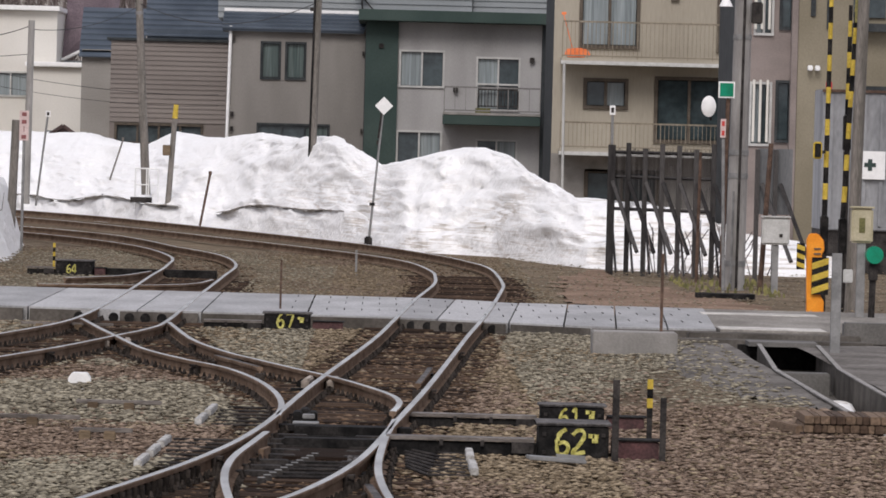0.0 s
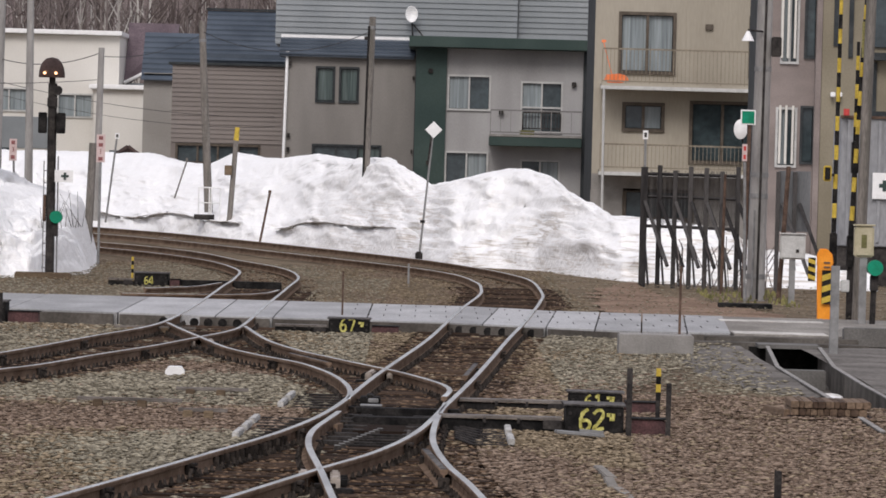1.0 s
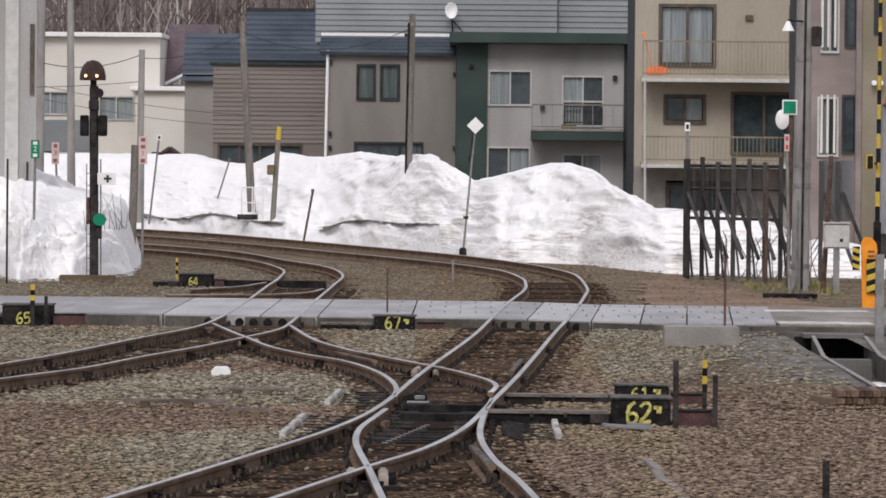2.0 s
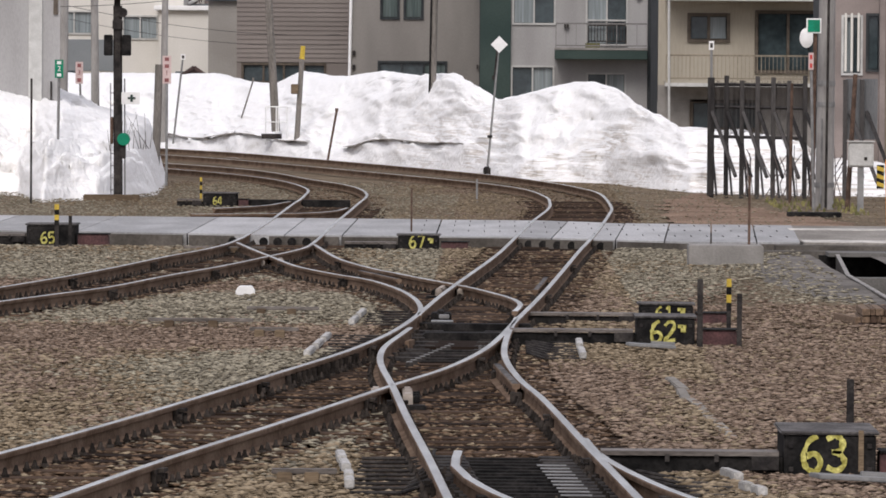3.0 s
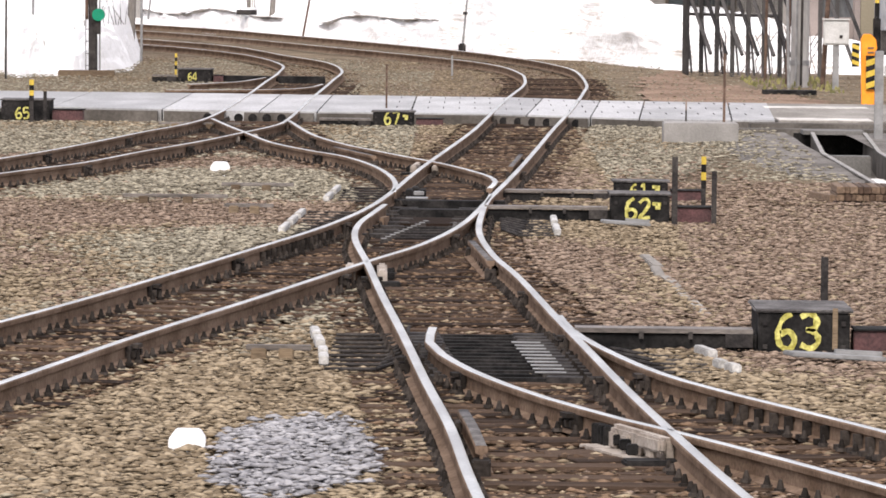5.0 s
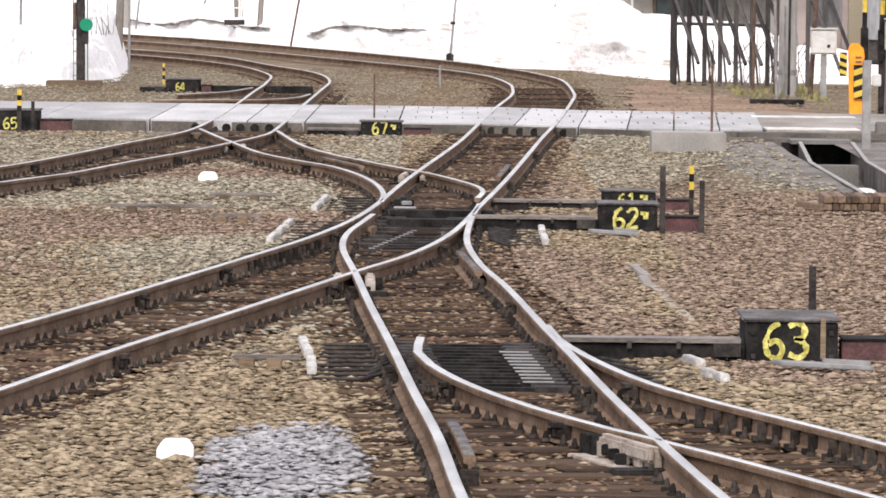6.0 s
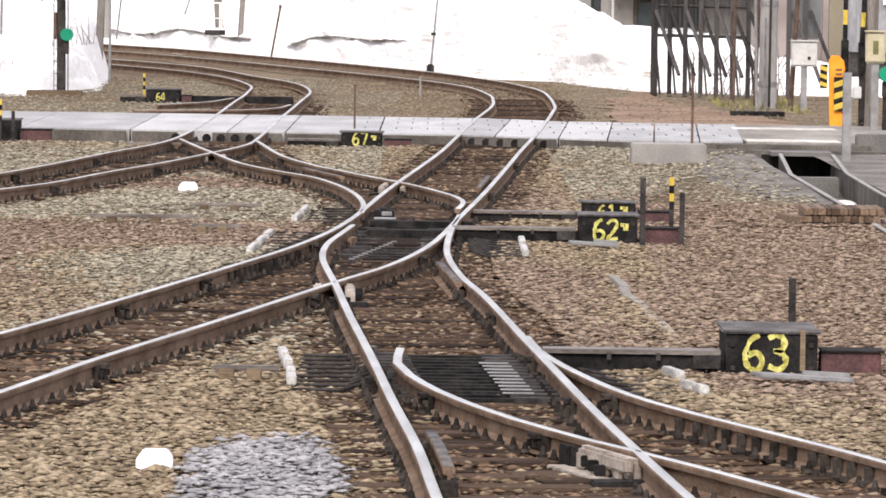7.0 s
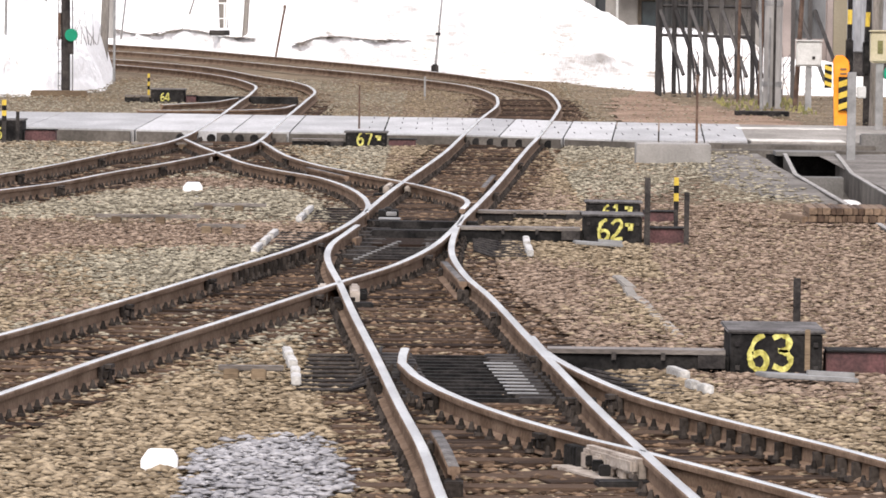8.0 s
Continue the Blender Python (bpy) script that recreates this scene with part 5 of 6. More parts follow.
def stone_marker(x, y, w, h, d, label):
    t = thing("marker_block", label, "marker", "white marker blocks")
    bm = bmesh.new()
    prof = [(-w, -0.03), (-w, h * 0.62), (-w * 0.68, h), (w * 0.68, h), (w, h * 0.62), (w, -0.03)]
    a = [bm.verts.new((x + p, y, q)) for p, q in prof]
    b = [bm.verts.new((x + p * 0.95, y + d, q)) for p, q in prof]
    bm.faces.new(a)
    bm.faces.new(b[::-1])
    for i in range(6):
        bm.faces.new((a[i], b[i], b[(i + 1) % 6], a[(i + 1) % 6]))
    part("block", bm, M_WHITE, t, bevel=0.006)


stone_marker(-1.525, 30.5, 0.1, 0.115, 0.2, "white painted concrete block on the ballast")
stone_marker(-3.0, 67.4, 0.115, 0.14, 0.25, "white painted concrete block between the tracks")


def heater_blocks(pts, label):
    t = thing("lever_blocks", label, "point lever", "pale lever blocks")
    for a, b in zip(pts[:-1], pts[1:]):
        m = Matrix.Translation((*a, 0.03)) @ Matrix.Rotation(math.atan2(b[1] - a[1], b[0] - a[0]), 4, "Z")
        ln = math.dist(a, b)
        boxpart("block", (0.04, ln * 0.72, -0.032, 0.032, 0.0, 0.06), M_BLOCK, t, bevel=0.008, m=m)
        boxpart("block_foot", (ln * 0.3, ln * 0.6, -0.035, 0.035, -0.05, -0.002), M_DARKSTEEL, t, m=m)
    return t


heater_blocks([(-0.94, 36.5), (-0.96, 37.1), (-0.98, 37.7)], "row of pale blocks at the end of the slide rods")
heater_blocks([(-1.0, 38.0), (-1.05, 38.8), (-1.1, 39.7)], "row of pale blocks at the end of the slide rods")
heater_blocks([(-1.785, 53.2), (-1.75, 54.6), (-1.72, 56.0), (-1.68, 57.4)], "row of pale blocks beside the main points")
heater_blocks([(-1.535, 59.8), (-1.5, 61.4), (-1.46, 63.2)], "row of pale blocks beside the main points")
heater_blocks([(0.825, 53.2), (0.82, 55.0), (0.825, 56.6)], "row of pale blocks beside the point machine")
heater_blocks([(1.63, 37.45), (1.51, 38.15)], "pale blocks beside the point machine")
heater_blocks([(1.73, 36.15), (1.66, 36.5), (1.6, 36.85)], "pale blocks beside the point machine")


def slide_plates(y0, y1, left, right, n, label, shiny=()):
    """Greased slide chairs and thin rods that lie across the track at the points."""
    t = thing("slide_chairs", label, "slide chairs", "slide chairs", "structure")
    l, r = spline(left, 0.2), spline(right, 0.2)
    for k in range(n):
        y = y0 + (y1 - y0) * k / max(1, n - 1)
        a = min(l, key=lambda p: abs(p.y - y))
        b = min(r, key=lambda p: abs(p.y - y))
        boxpart("rod", (a.x - 0.05, b.x + 0.12, y - 0.022, y + 0.022, 0.0, 0.035), M_BLACK, t)
        for c, s in ((a.x, 1), (b.x, -1)):
            p = boxpart("chair", (min(c, c + s * 0.32), max(c, c + s * 0.32), y - 0.09, y + 0.09, 0.0, 0.045), M_DARKSTEEL, t, bevel=0.006)
            if k in shiny and s < 0:
                boxpart("slide_face", (c - 0.37, c - 0.17, y - 0.04, y + 0.04, 0.046, 0.051), M_GREYSTEEL, t, "bright worn slide face")
    return t


slide_plates(35.6, 39.5, A_LEFT, A_RIGHT, 14, "black greased slide chairs and rods at the near points", range(1, 11))
def thin_rods(t, x0, x1, y0, y1, n, bend=0.0, z=0.03, r=0.014):
    """Parallel greasy rods lying across the ballast, each cranked a little at its end."""
    for k in range(n):
        y = y0 + (y1 - y0) * k / (n - 1)
        xm = x0 + (x1 - x0) * 0.66 + 0.02 * k
        bm = bmesh.new()
        rod(bm, (x0, y, z), (xm, y + 0.04, z), r, r, 6)
        rod(bm, (xm, y + 0.04, z), (x1, y + bend, z + 0.02), r, r, 6)
        part("slide_rod", bm, M_DARKSTEEL, t)


def greasy_lock():
    """Rods and locking gear that cross the rails at the middle points."""
    t = thing("point_lock", "black greased rods and locking gear across the rails", "point rods", "rods on the ballast", "structure")
    for y, x0, x1, z in ((58.9, -0.66, 0.36, 0.1), (59.6, -0.9, 0.3, 0.07), (56.9, -0.72, 0.14, 0.1), (57.6, -0.75, 0.16, 0.05)):
        boxpart("cross_rod", (x0, x1, y - 0.13, y + 0.13, 0.01, z), M_BLACK, t, bevel=0.008)
    boxpart("oily_board", (-0.7, 0.12, 55.2, 56.5, 0.0, 0.035), M_TIE, t, "oil-soaked timber board", bevel=0.006)
    for x, y in ((-0.66, 60.6), (-0.6, 61.2), (-0.52, 60.6)):
        boxpart("lock_box", (x - 0.04, x + 0.04, y - 0.2, y + 0.2, 0.0, 0.14), M_BLACK, t, bevel=0.012)
    boxpart("lock_cap", (-0.61, -0.5, 60.2, 60.34, 0.09, 0.13), M_GREYSTEEL, t, "bright worn cap", bevel=0.006)
    boxpart("lock_plate", (-0.68, -0.45, 59.0, 59.3, 0.104, 0.116), M_GREYSTEEL, t, "bright worn plate", bevel=0.003)
    for k in range(6):
        boxpart("lump", (-0.17 + 0.045 * (k % 3), -0.13 + 0.045 * (k % 3), 54.6 + 0.3 * (k // 3), 54.8 + 0.3 * (k // 3), 0.0, 0.05 + 0.012 * (k % 2)), M_LIDGREY, t, "grey clamp", bevel=0.008)
    # the row of slide heads beside the blade's foot
    for k in range(11):
        f = k / 10
        x, y = -0.83 + 0.36 * f, 52.0 + 3.4 * f
        boxpart("slide_head", (x, x + 0.07, y - 0.05, y + 0.05, 0.0, 0.05), M_DARKSTEEL, t, bevel=0.008)
        boxpart("slide_face", (x + 0.005, x + 0.06, y - 0.03, y + 0.03, 0.051, 0.056), M_GREYSTEEL, t)
    thin_rods(t, -0.8, 0.0, 52.6, 54.6, 5, z=0.025)
    thin_rods(t, -1.66, -1.0, 53.4, 57.4, 8, 0.5)
    thin_rods(t, -1.42, -0.72, 60.0, 63.2, 6, 0.4)
    thin_rods(t, 0.79, 0.3, 53.2, 56.2, 8, 0.7)
    # beside the near points
    thin_rods(t, -0.93, -0.43, 36.2, 39.4, 9, 0.55)
    thin_rods(t, 1.56, 0.96, 36.2, 37.6, 5, 0.5)
    # the blade's pale cut foot
    boxpart("blade_plate", (-0.05, 0.35, -0.02, 0.02, 0.01, 0.1), M_WEB, t, "rusty flat foot of the blade", m=Matrix.Translation((-0.86, 55.0, 0)) @ Matrix.Rotation(1.45, 4, "Z"))


greasy_lock()
slide_plates(53.0, 58.4, A_LEFT, A_RIGHT, 8, "black greased slide chairs and rods at the middle points")


def guard_rail(pts, parent_label, k=0.0):
    t = thing("guard_rail", parent_label, "guard rail", "guard rails", "structure")
    rail("rail", pts, t, head=M_LIDGREY)
    for x, y in (pts[0], pts[-1]):
        boxpart("spacer_block", (x - 0.05, x + 0.05, y - 0.12, y + 0.12, 0.0, 0.09), M_CLIP, t, bevel=0.01)


guard_rail([(0.17, 46.6), (0.09, 48.2), (0.01, 49.8)], "short check rail inside the main rail")
guard_rail([(0.07, 29.3), (0.03, 30.4), (-0.03, 31.6)], "short pale check rail with a sloping end")
guard_rail([(0.46, 66.5), (0.56, 69.0), (0.62, 70.6)], "check rail beside the running rail")
guard_rail([(-1.75, 72.5), (-1.5, 71.2), (-1.2, 69.6)], "check rail beside the crossover")


def frog(x, y, ang, label, w=0.5):
    """The solid crossing where two rails meet: casting, wing rails and bolted blocks."""
    t = thing("crossing_frog", label, "rail frog", "rail frogs", "structure")
    m = Matrix.Translation((x, y, 0)) @ Matrix.Rotation(ang, 4, "Z")
    for a, b, c, d in ((-0.17, -0.09, -0.6, 0.5), (0.09, 0.17, -0.6, 0.5)) if w else ():
        boxpart("wing_block", (a, b, c, d, 0.01, 0.125), M_CASTING, t, "pale worn steel block", 0.015, m)
    for k in (-0.4, -0.1, 0.2):
        for s in (-1, 1):
            boxpart("bolt", (s * 0.2 - 0.03, s * 0.2 + 0.03, k - 0.03, k + 0.03, 0.04, 0.1), M_BLACK, t, "", 0.006, m)
    boxpart("chair", (-0.28, 0.28, -0.75, -0.55, -0.01, 0.04), M_BLACK, t, "", 0.01, m)


frog(-0.85, 46.2, 0.02, "worn steel frog where two rails cross at the middle points")
frog(1.04, 30.6, 0.1, "worn steel frog where two rails cross near the camera", 0)
def cast_frog():
    """The pale cast block with deep bolt pockets that holds the crossing rails near the camera."""
    t = bpy.data.objects["crossing_frog.001"]
    m = Matrix.Translation((0.86, 30.95, 0)) @ Matrix.Rotation(math.atan2(-0.9, 0.26), 4, "Z")
    c = boxpart("casting", (0.0, 0.95, -0.085, -0.01, 0.02, 0.145), M_CASTING, t, "pale rusty cast block", 0.018, m)
    for k in range(4):
        boxpart("pocket_rib", (0.06 + 0.22 * k, 0.17 + 0.22 * k, -0.115, -0.086, 0.02, 0.12), M_CASTING, c, "", 0.012, m)
    boxpart("nose", (0.6, 1.0, -0.13, -0.088, 0.07, 0.15), M_CASTING, c, "", 0.014, m)
    boxpart("base_plate", (-0.2, 1.1, -0.2, 0.0, -0.005, 0.018), M_CASTING, c, "", 0.005, m)
    for k in range(5):
        boxpart("pin", (-0.3 + 0.055 * k, -0.27 + 0.055 * k, -0.1, -0.03, 0.01, 0.125), M_BLACK, t, "black bolt", 0.006, m)
    boxpart("clamp", (1.35, 1.5, 0.2, 0.32, 0.0, 0.1), M_DARKSTEEL, t, "dark clamp", 0.012, m)


cast_frog()
frog(-0.53, 68.1, -0.05, "worn steel frog of the crossover")
frog(-3.1, 77.6, 0.05, "worn steel frog near the crossing")


def rodding(x0, x1, y, label):
    t = thing("pull_rod", label, "rod", "rods on the ballast")
    boxpart("rod", (x0, x1, y - 0.04, y + 0.04, 0.085, 0.12), M_RODTOP, t, bevel=0.005)
    for f in (0.2, 0.62):
        x = x0 + f * (x1 - x0)
        boxpart("stand", (x - 0.05, x + 0.05, y - 0.08, y + 0.08, -0.03, 0.1), M_PLANK, t, bevel=0.008)


rodding(-3.65, -2.55, 59.2, "grey steel pull rod lying on the ballast")
rodding(-2.75, -1.95, 62.2, "grey steel pull rod lying on the ballast")
rodding(-2.5, -2.0, 57.2, "short grey steel rod lying on the ballast")
rodding(-1.47, -1.04, 37.1, "tan steel rod lying beside the pale blocks")
rodding(-4.6, -3.4, 83.0, "flat steel bars lying in front of the crossing")


def loose_plate(x0, x1, y, ang, label):
    t = thing("steel_plate", label, "steel plate", "loose plates")
    m = Matrix.Translation(((x0 + x1) / 2, y, 0.05)) @ Matrix.Rotation(ang, 4, "Z") @ Matrix.Rotation(0.06, 4, "Y")
    boxpart("plate", (-(x1 - x0) / 2, (x1 - x0) / 2, -0.12, 0.12, 0, 0.03), M_GREYSTEEL, t, bevel=0.006, m=m)
    boxpart("flange", (0.0, (x1 - x0) / 2, -0.02, 0.02, 0.03, 0.06), M_GREYSTEEL, t, m=m)


loose_plate(2.1, 2.75, 37.4, 0.25, "bent grey steel plate in front of the box")
loose_plate(1.28, 1.75, 55.2, 0.1, "bent grey steel plate in front of the box")


def cable_cover():
    t = thing("cable_trough", "pale concrete cable trough lids running through the ballast", "cable trough")
    pts = [(1.54, 49.8), (1.575, 48.0), (1.6, 46.6), (1.65, 45.4), (1.7, 43.8), (1.78, 41.6)]
    for i, (a, b) in enumerate(zip(pts[:-1], pts[1:])):
        d = math.atan2(b[1] - a[1], b[0] - a[0])
        m = Matrix.Translation((*a, 0.042)) @ Matrix.Rotation(d + random.uniform(-0.03, 0.03), 4, "Z")
        boxpart("lid", (0.0, math.dist(a, b) - 0.08, -0.045, 0.045, -0.05, 0.012), M_DECK, t, bevel=0.008, m=m)


cable_cover()


def beam_stack():
    t = thing("beam_stack", "low stack of old brown timbers with their ends in a row", "timber")
    boxpart("bearer", (3.9, 4.82, 60.65, 61.6, -0.02, 0.055), M_SHED, t, "dark rotten bearer", bevel=0.01)
    rng = random.Random(6)
    for row in range(2):
        x = 3.93
        while x < 4.72:
            w = rng.uniform(0.05, 0.1)
            boxpart("beam", (x, x + w - 0.005, 60.6 + rng.uniform(0, 0.05), 61.7, 0.058 + 0.08 * row, 0.132 + 0.08 * row), M_OLDBEAM, t, bevel=0.006)
            x += w
    boxpart("slanted_beam", (-0.5, 0.5, -0.05, 0.05, 0.0, 0.11), M_OLDBEAM, t, bevel=0.01, m=Matrix.Translation((3.83, 61.3, 0)) @ Matrix.Rotation(radians(100), 4, "Z"))


beam_stack()


# ---- drain, abutment and the road's right end ----
def drain():
    blk = thing("concrete_block", "plain concrete abutment block under the crossing edge", "concrete block", kind="structure")
    boxpart("block", (2.7, 3.75, 79.3, 80.1, -0.1, 0.3), M_CONC, blk, bevel=0.015)
    sl = thing("road_slab", "grey concrete road deck and edge beams beside the crossing", "road", kind="structure")
    boxpart("edge_beam", (3.78, 6.6, 84.2, 84.7, -0.1, 0.07), M_BEAM, sl, "grey concrete edge beam", bevel=0.012)
    boxpart("edge_beam", (4.2, 6.5, 85.0, 85.6, -0.06, 0.13), M_BEAM, sl, "dark edge beam", bevel=0.012)
    boxpart("deck", (4.66, 9.5, 85.7, 95.2, -0.1, 0.152), M_DECK, sl, "worn grey road deck")
    boxpart("painted_strip", (4.68, 6.1, 85.75, 86.9, 0.154, 0.162), M_WORNWHITE, sl, "worn white paint strip")
    boxpart("painted_strip", (4.8, 6.5, 92.4, 93.4, 0.154, 0.162), M_WORNWHITE, sl, "worn white paint strip")
    boxpart("kerb", (6.3, 7.6, 85.3, 85.68, 0.0, 0.3), M_DARKCONC, sl, bevel=0.02)
    boxpart("steel_sheet", (5.5, 6.5, 106.5, 107.2, 0.0, 0.09), M_BLACK, sl, "dark steel sheet on the verge")
    apron = thing("asphalt_apron", "dark damp asphalt slope beside the drain", "asphalt", kind="structure")
    for x0, x1, lab in ((3.3, 4.66, ""), (5.52, 9.6, "")):
        bm = bmesh.new()
        xs, ys = np.linspace(x0, x1, max(12, int((x1 - x0) / 0.12))), np.arange(60, 84.3, 0.5)
        ok = {}
        for i, x in enumerate(xs):
            for j, y in enumerate(ys):
                edge = 3.3 + 0.02 * (82 - y) + max(0, 71 - y) * 0.2 + 0.35 * noise.noise((x * 2, y * 0.4, 2))
                if x > edge:
                    ok[i, j] = bm.verts.new((x, y, 0.03 + 0.02 * noise.noise((x, y * 0.4, 6)) - 0.12 * smooth((edge + 0.3 - x) / 0.3) - 0.12 * smooth((62.5 - y) / 2)))
        for i in range(len(xs) - 1):
            for j in range(len(ys) - 1):
                q = [ok.get(k) for k in ((i, j), (i + 1, j), (i + 1, j + 1), (i, j + 1))]
                if all(q):
                    bm.faces.new(q)
        part("asphalt", bm, M_APRON, apron)
    d = thing("drain", "open concrete drain with a dark culvert mouth", "drain", kind="structure")
    for pts in ([(5.03, 83.4), (4.67, 75.1), (4.68, 66.1), (4.67, 57.5)], [(5.8, 83.4), (5.46, 75.6), (5.4, 69.3), (5.38, 58.0)]):
        for (xa, ya), (xb, yb) in zip(pts[:-1], pts[1:]):
            bm = bmesh.new()
            for z0, z1, w0, w1 in ((-0.4, 0.045, -0.02, 0.025), (0.047, 0.06, -0.026, 0.031)):
                v = [bm.verts.new(c) for z in (z0, z1) for c in ((xa + w0, ya, z), (xa + w1, ya, z), (xb + w1, yb, z), (xb + w0, yb, z))]
                for f in ((4, 5, 6, 7), (0, 1, 5, 4), (1, 2, 6, 5), (2, 3, 7, 6), (3, 0, 4, 7)):
                    bm.faces.new([v[i] for i in f]).material_index = int(z0 > 0)
            part("kerb", bm, [M_BEAM, M_CONC], d, "pale concrete drain edge")
    boxpart("culvert_roof", (4.9, 5.8, 83.4, 84.2, 0.02, 0.08), M_DARKCONC, d)
    # black panel puts the culvert's inner shade into colour
    boxpart("culvert_mouth_shade", (4.8, 5.85, 84.0, 84.19, -0.4, 0.018), M_BLACK, d, "black panel standing in for the shaded culvert opening")
    boxpart("sill", (4.7, 5.42, 76.5, 76.9, -0.35, -0.04), M_DARKCONC, d, "concrete sill across the drain", bevel=0.01)
    boxpart("floor", (4.4, 6.1, 57.0, 84.2, -0.45, -0.3), M_BEAM, d)
    bm = bmesh.new()
    for k in range(6):
        bmesh.ops.create_icosphere(bm, subdivisions=2, radius=0.16, matrix=Matrix.Translation((5.05 + 0.04 * k, 69.5 + 0.7 * k, -0.26)) @ Matrix.Diagonal((1.0, 3, 0.4, 1)))
    part("snow_patch", bm, M_SNOW, d, "last patch of snow in the drain")


M_WORNWHITE = mat("worn_road_paint", (0.36, 0.34, 0.31), (0.68, 0.65, 0.6), 0.7, 2.5, 30, bump=0.1, fine_mix=0.2, stretch=(1, 0.4, 1))
drain()

# reddish earth path and verge behind the crossing
def earth_path():
    bm = bmesh.new()
    xs, ys = np.linspace(2.0, 8.0, 61), np.arange(95.3, 126, 0.5)
    ok = {}
    for i, x in enumerate(xs):
        for j, y in enumerate(ys):
            lo = lerp_table([(95, 2.9), (104, 3.0), (112, 3.2), (120, 3.6), (127, 4.4)], y)
            hi = lerp_table([(95, 7.4), (100, 6.7), (108, 6.0), (116, 4.9), (127, 4.6)], y)
            w = 0.5 * noise.noise((x * 1.5, y * 0.5, 4)) + 0.25 * noise.noise((x * 4, y * 1.2, 4))
            if lo + w < x < hi + w:
                ok[i, j] = bm.verts.new((x, y, 0.012 + 0.03 * noise.noise((x, y * 0.3, 14))))
    for i in range(len(xs) - 1):
        for j in range(len(ys) - 1):
            q = [ok.get(k) for k in ((i, j), (i + 1, j), (i + 1, j + 1), (i, j + 1))]
            if all(q):
                bm.faces.new(q)
    tagged(part("path", bm, M_EARTH), "reddish trodden earth path behind the crossing", "path", kind="structure")


earth_path()


# ---- timber snow fence ----
def fence():
    t = thing("snow_fence", "tall dark timber snow fence with raking braces", "fence")
    n = 7
    for k in range(n):
        f = k / (n - 1)
        x, y = 4.7 + 1.95 * f, 124.5 - 2.2 * f
        w = 0.075 if k == 0 else 0.05
        boxpart("post", (x - w, x + w, y - w, y + w, -0.05, 2.6 + 0.06 * math.sin(k * 2.3)), M_OLDWOOD, t, bevel=0.006)
        bm = bmesh.new()
        rod(bm, (x + 0.03, y - 0.06, 1.85), (x + 0.5, y - 1.2, 0.45), 0.05, 0.05, 4)
        part("brace", bm, M_OLDWOOD, t)
        bm = bmesh.new()
        rod(bm, (x + 0.02, y - 0.05, 1.2), (x + 0.1, y - 0.9, 0.02), 0.025, 0.025, 4)
        part("strut", bm, M_OLDWOOD, t)
    # thin slats that screen the upper half
    rng = random.Random(4)
    for k in range(105):
        f = k / 105
        x, y = 4.72 + 1.9 * f, 124.5 - 2.2 * f + 0.1
        z0 = 1.36 + 0.12 * noise.noise((f * 9, 0, 0))
        boxpart("slat", (x, x + 0.01, y, y + 0.01, z0, 2.5 + rng.uniform(-0.05, 0.05)), M_OLDWOOD, t)
    for z in (1.3, 1.95, 2.45):
        bm = bmesh.new()
        rod(bm, (4.72, 124.62, z), (6.62, 122.42, z), 0.035, 0.035, 4)
        part("stringer", bm, M_OLDWOOD, t)
    t2 = thing("snow_fence", "grey weathered panel fence beside the concrete pole", "fence")
    for k in range(2):
        x, y = 7.44 + 0.36 * k, 121.0
        boxpart("panel", (x, x + 0.33, y, y + 0.05, 1.3, 2.6), M_PANELGREY, t2, "grey weathered panel")
        bm = bmesh.new()
        rod(bm, (x + 0.1, y - 0.05, 1.9), (x + 0.62, y - 1.2, 0.4), 0.05, 0.05, 4)
        part("brace", bm, M_OLDWOOD, t2)
        boxpart("post", (x - 0.05, x + 0.04, y - 0.1, y - 0.003, -0.05, 2.58), M_OLDWOOD, t2)


fence()


# ---- poles ----
def utility_pole(foot, top, r0, r1, material, label, bands=()):
    t = thing("utility_pole", label, "utility pole", "poles along the yard")
    rodpart("pole", foot, top, r0, material, t, r1=r1, seg=16)
    f, p = Vector(foot), Vector(top)
    for k in bands:
        c = f.lerp(p, k)
        d = (p - f).normalized()
        r = r0 + (r1 - r0) * k
        rodpart("strap", c - d * 0.05, c + d * 0.05, r + 0.012, M_GREYSTEEL, t, "steel strap", seg=16)
    return t


utility_pole((-6.75, 172, 0.8), (-7.1, 172, 6.6), 0.13, 0.1, M_POLEWOOD, "leaning grey wooden pole standing in the snow", (0.9,))
utility_pole((-1.87, 158.6, 0.4), (-1.76, 158.6, 6.56), 0.115, 0.09, M_POLEWOOD, "dark weathered wooden pole standing in the snow", (0.95,))
utility_pole((-8.0, 132, -0.05), (-7.92, 132, 2.8), 0.1, 0.09, M_POLEWOOD, "short grey wooden post beside the track")
utility_pole((-9.95, 168, 0.5), (-9.9, 168, 5.65), 0.11, 0.09, M_POLECONC, "slim grey pole in the snow")
utility_pole((-12.1, 170, 0.5), (-12.2, 170, 8.0), 0.13, 0.1, M_POLECONC, "grey utility pole by the cream house")
utility_pole((-13.25, 172, 0.5), (-13.2, 172, 8.0), 0.15, 0.12, M_POLECONC, "grey utility pole by the cream house")
wood = bpy.data.objects["utility_pole.001"]
rodpart("conduit", (-1.93, 158.5, 0.8), (-1.86, 158.5, 6.3), 0.03, M_BLACK, wood, "black cable running down the pole")
boxpart("pole_step", (-1.98, -1.86, 158.45, 158.55, 5.9, 6.0), M_DARKSTEEL, wood)
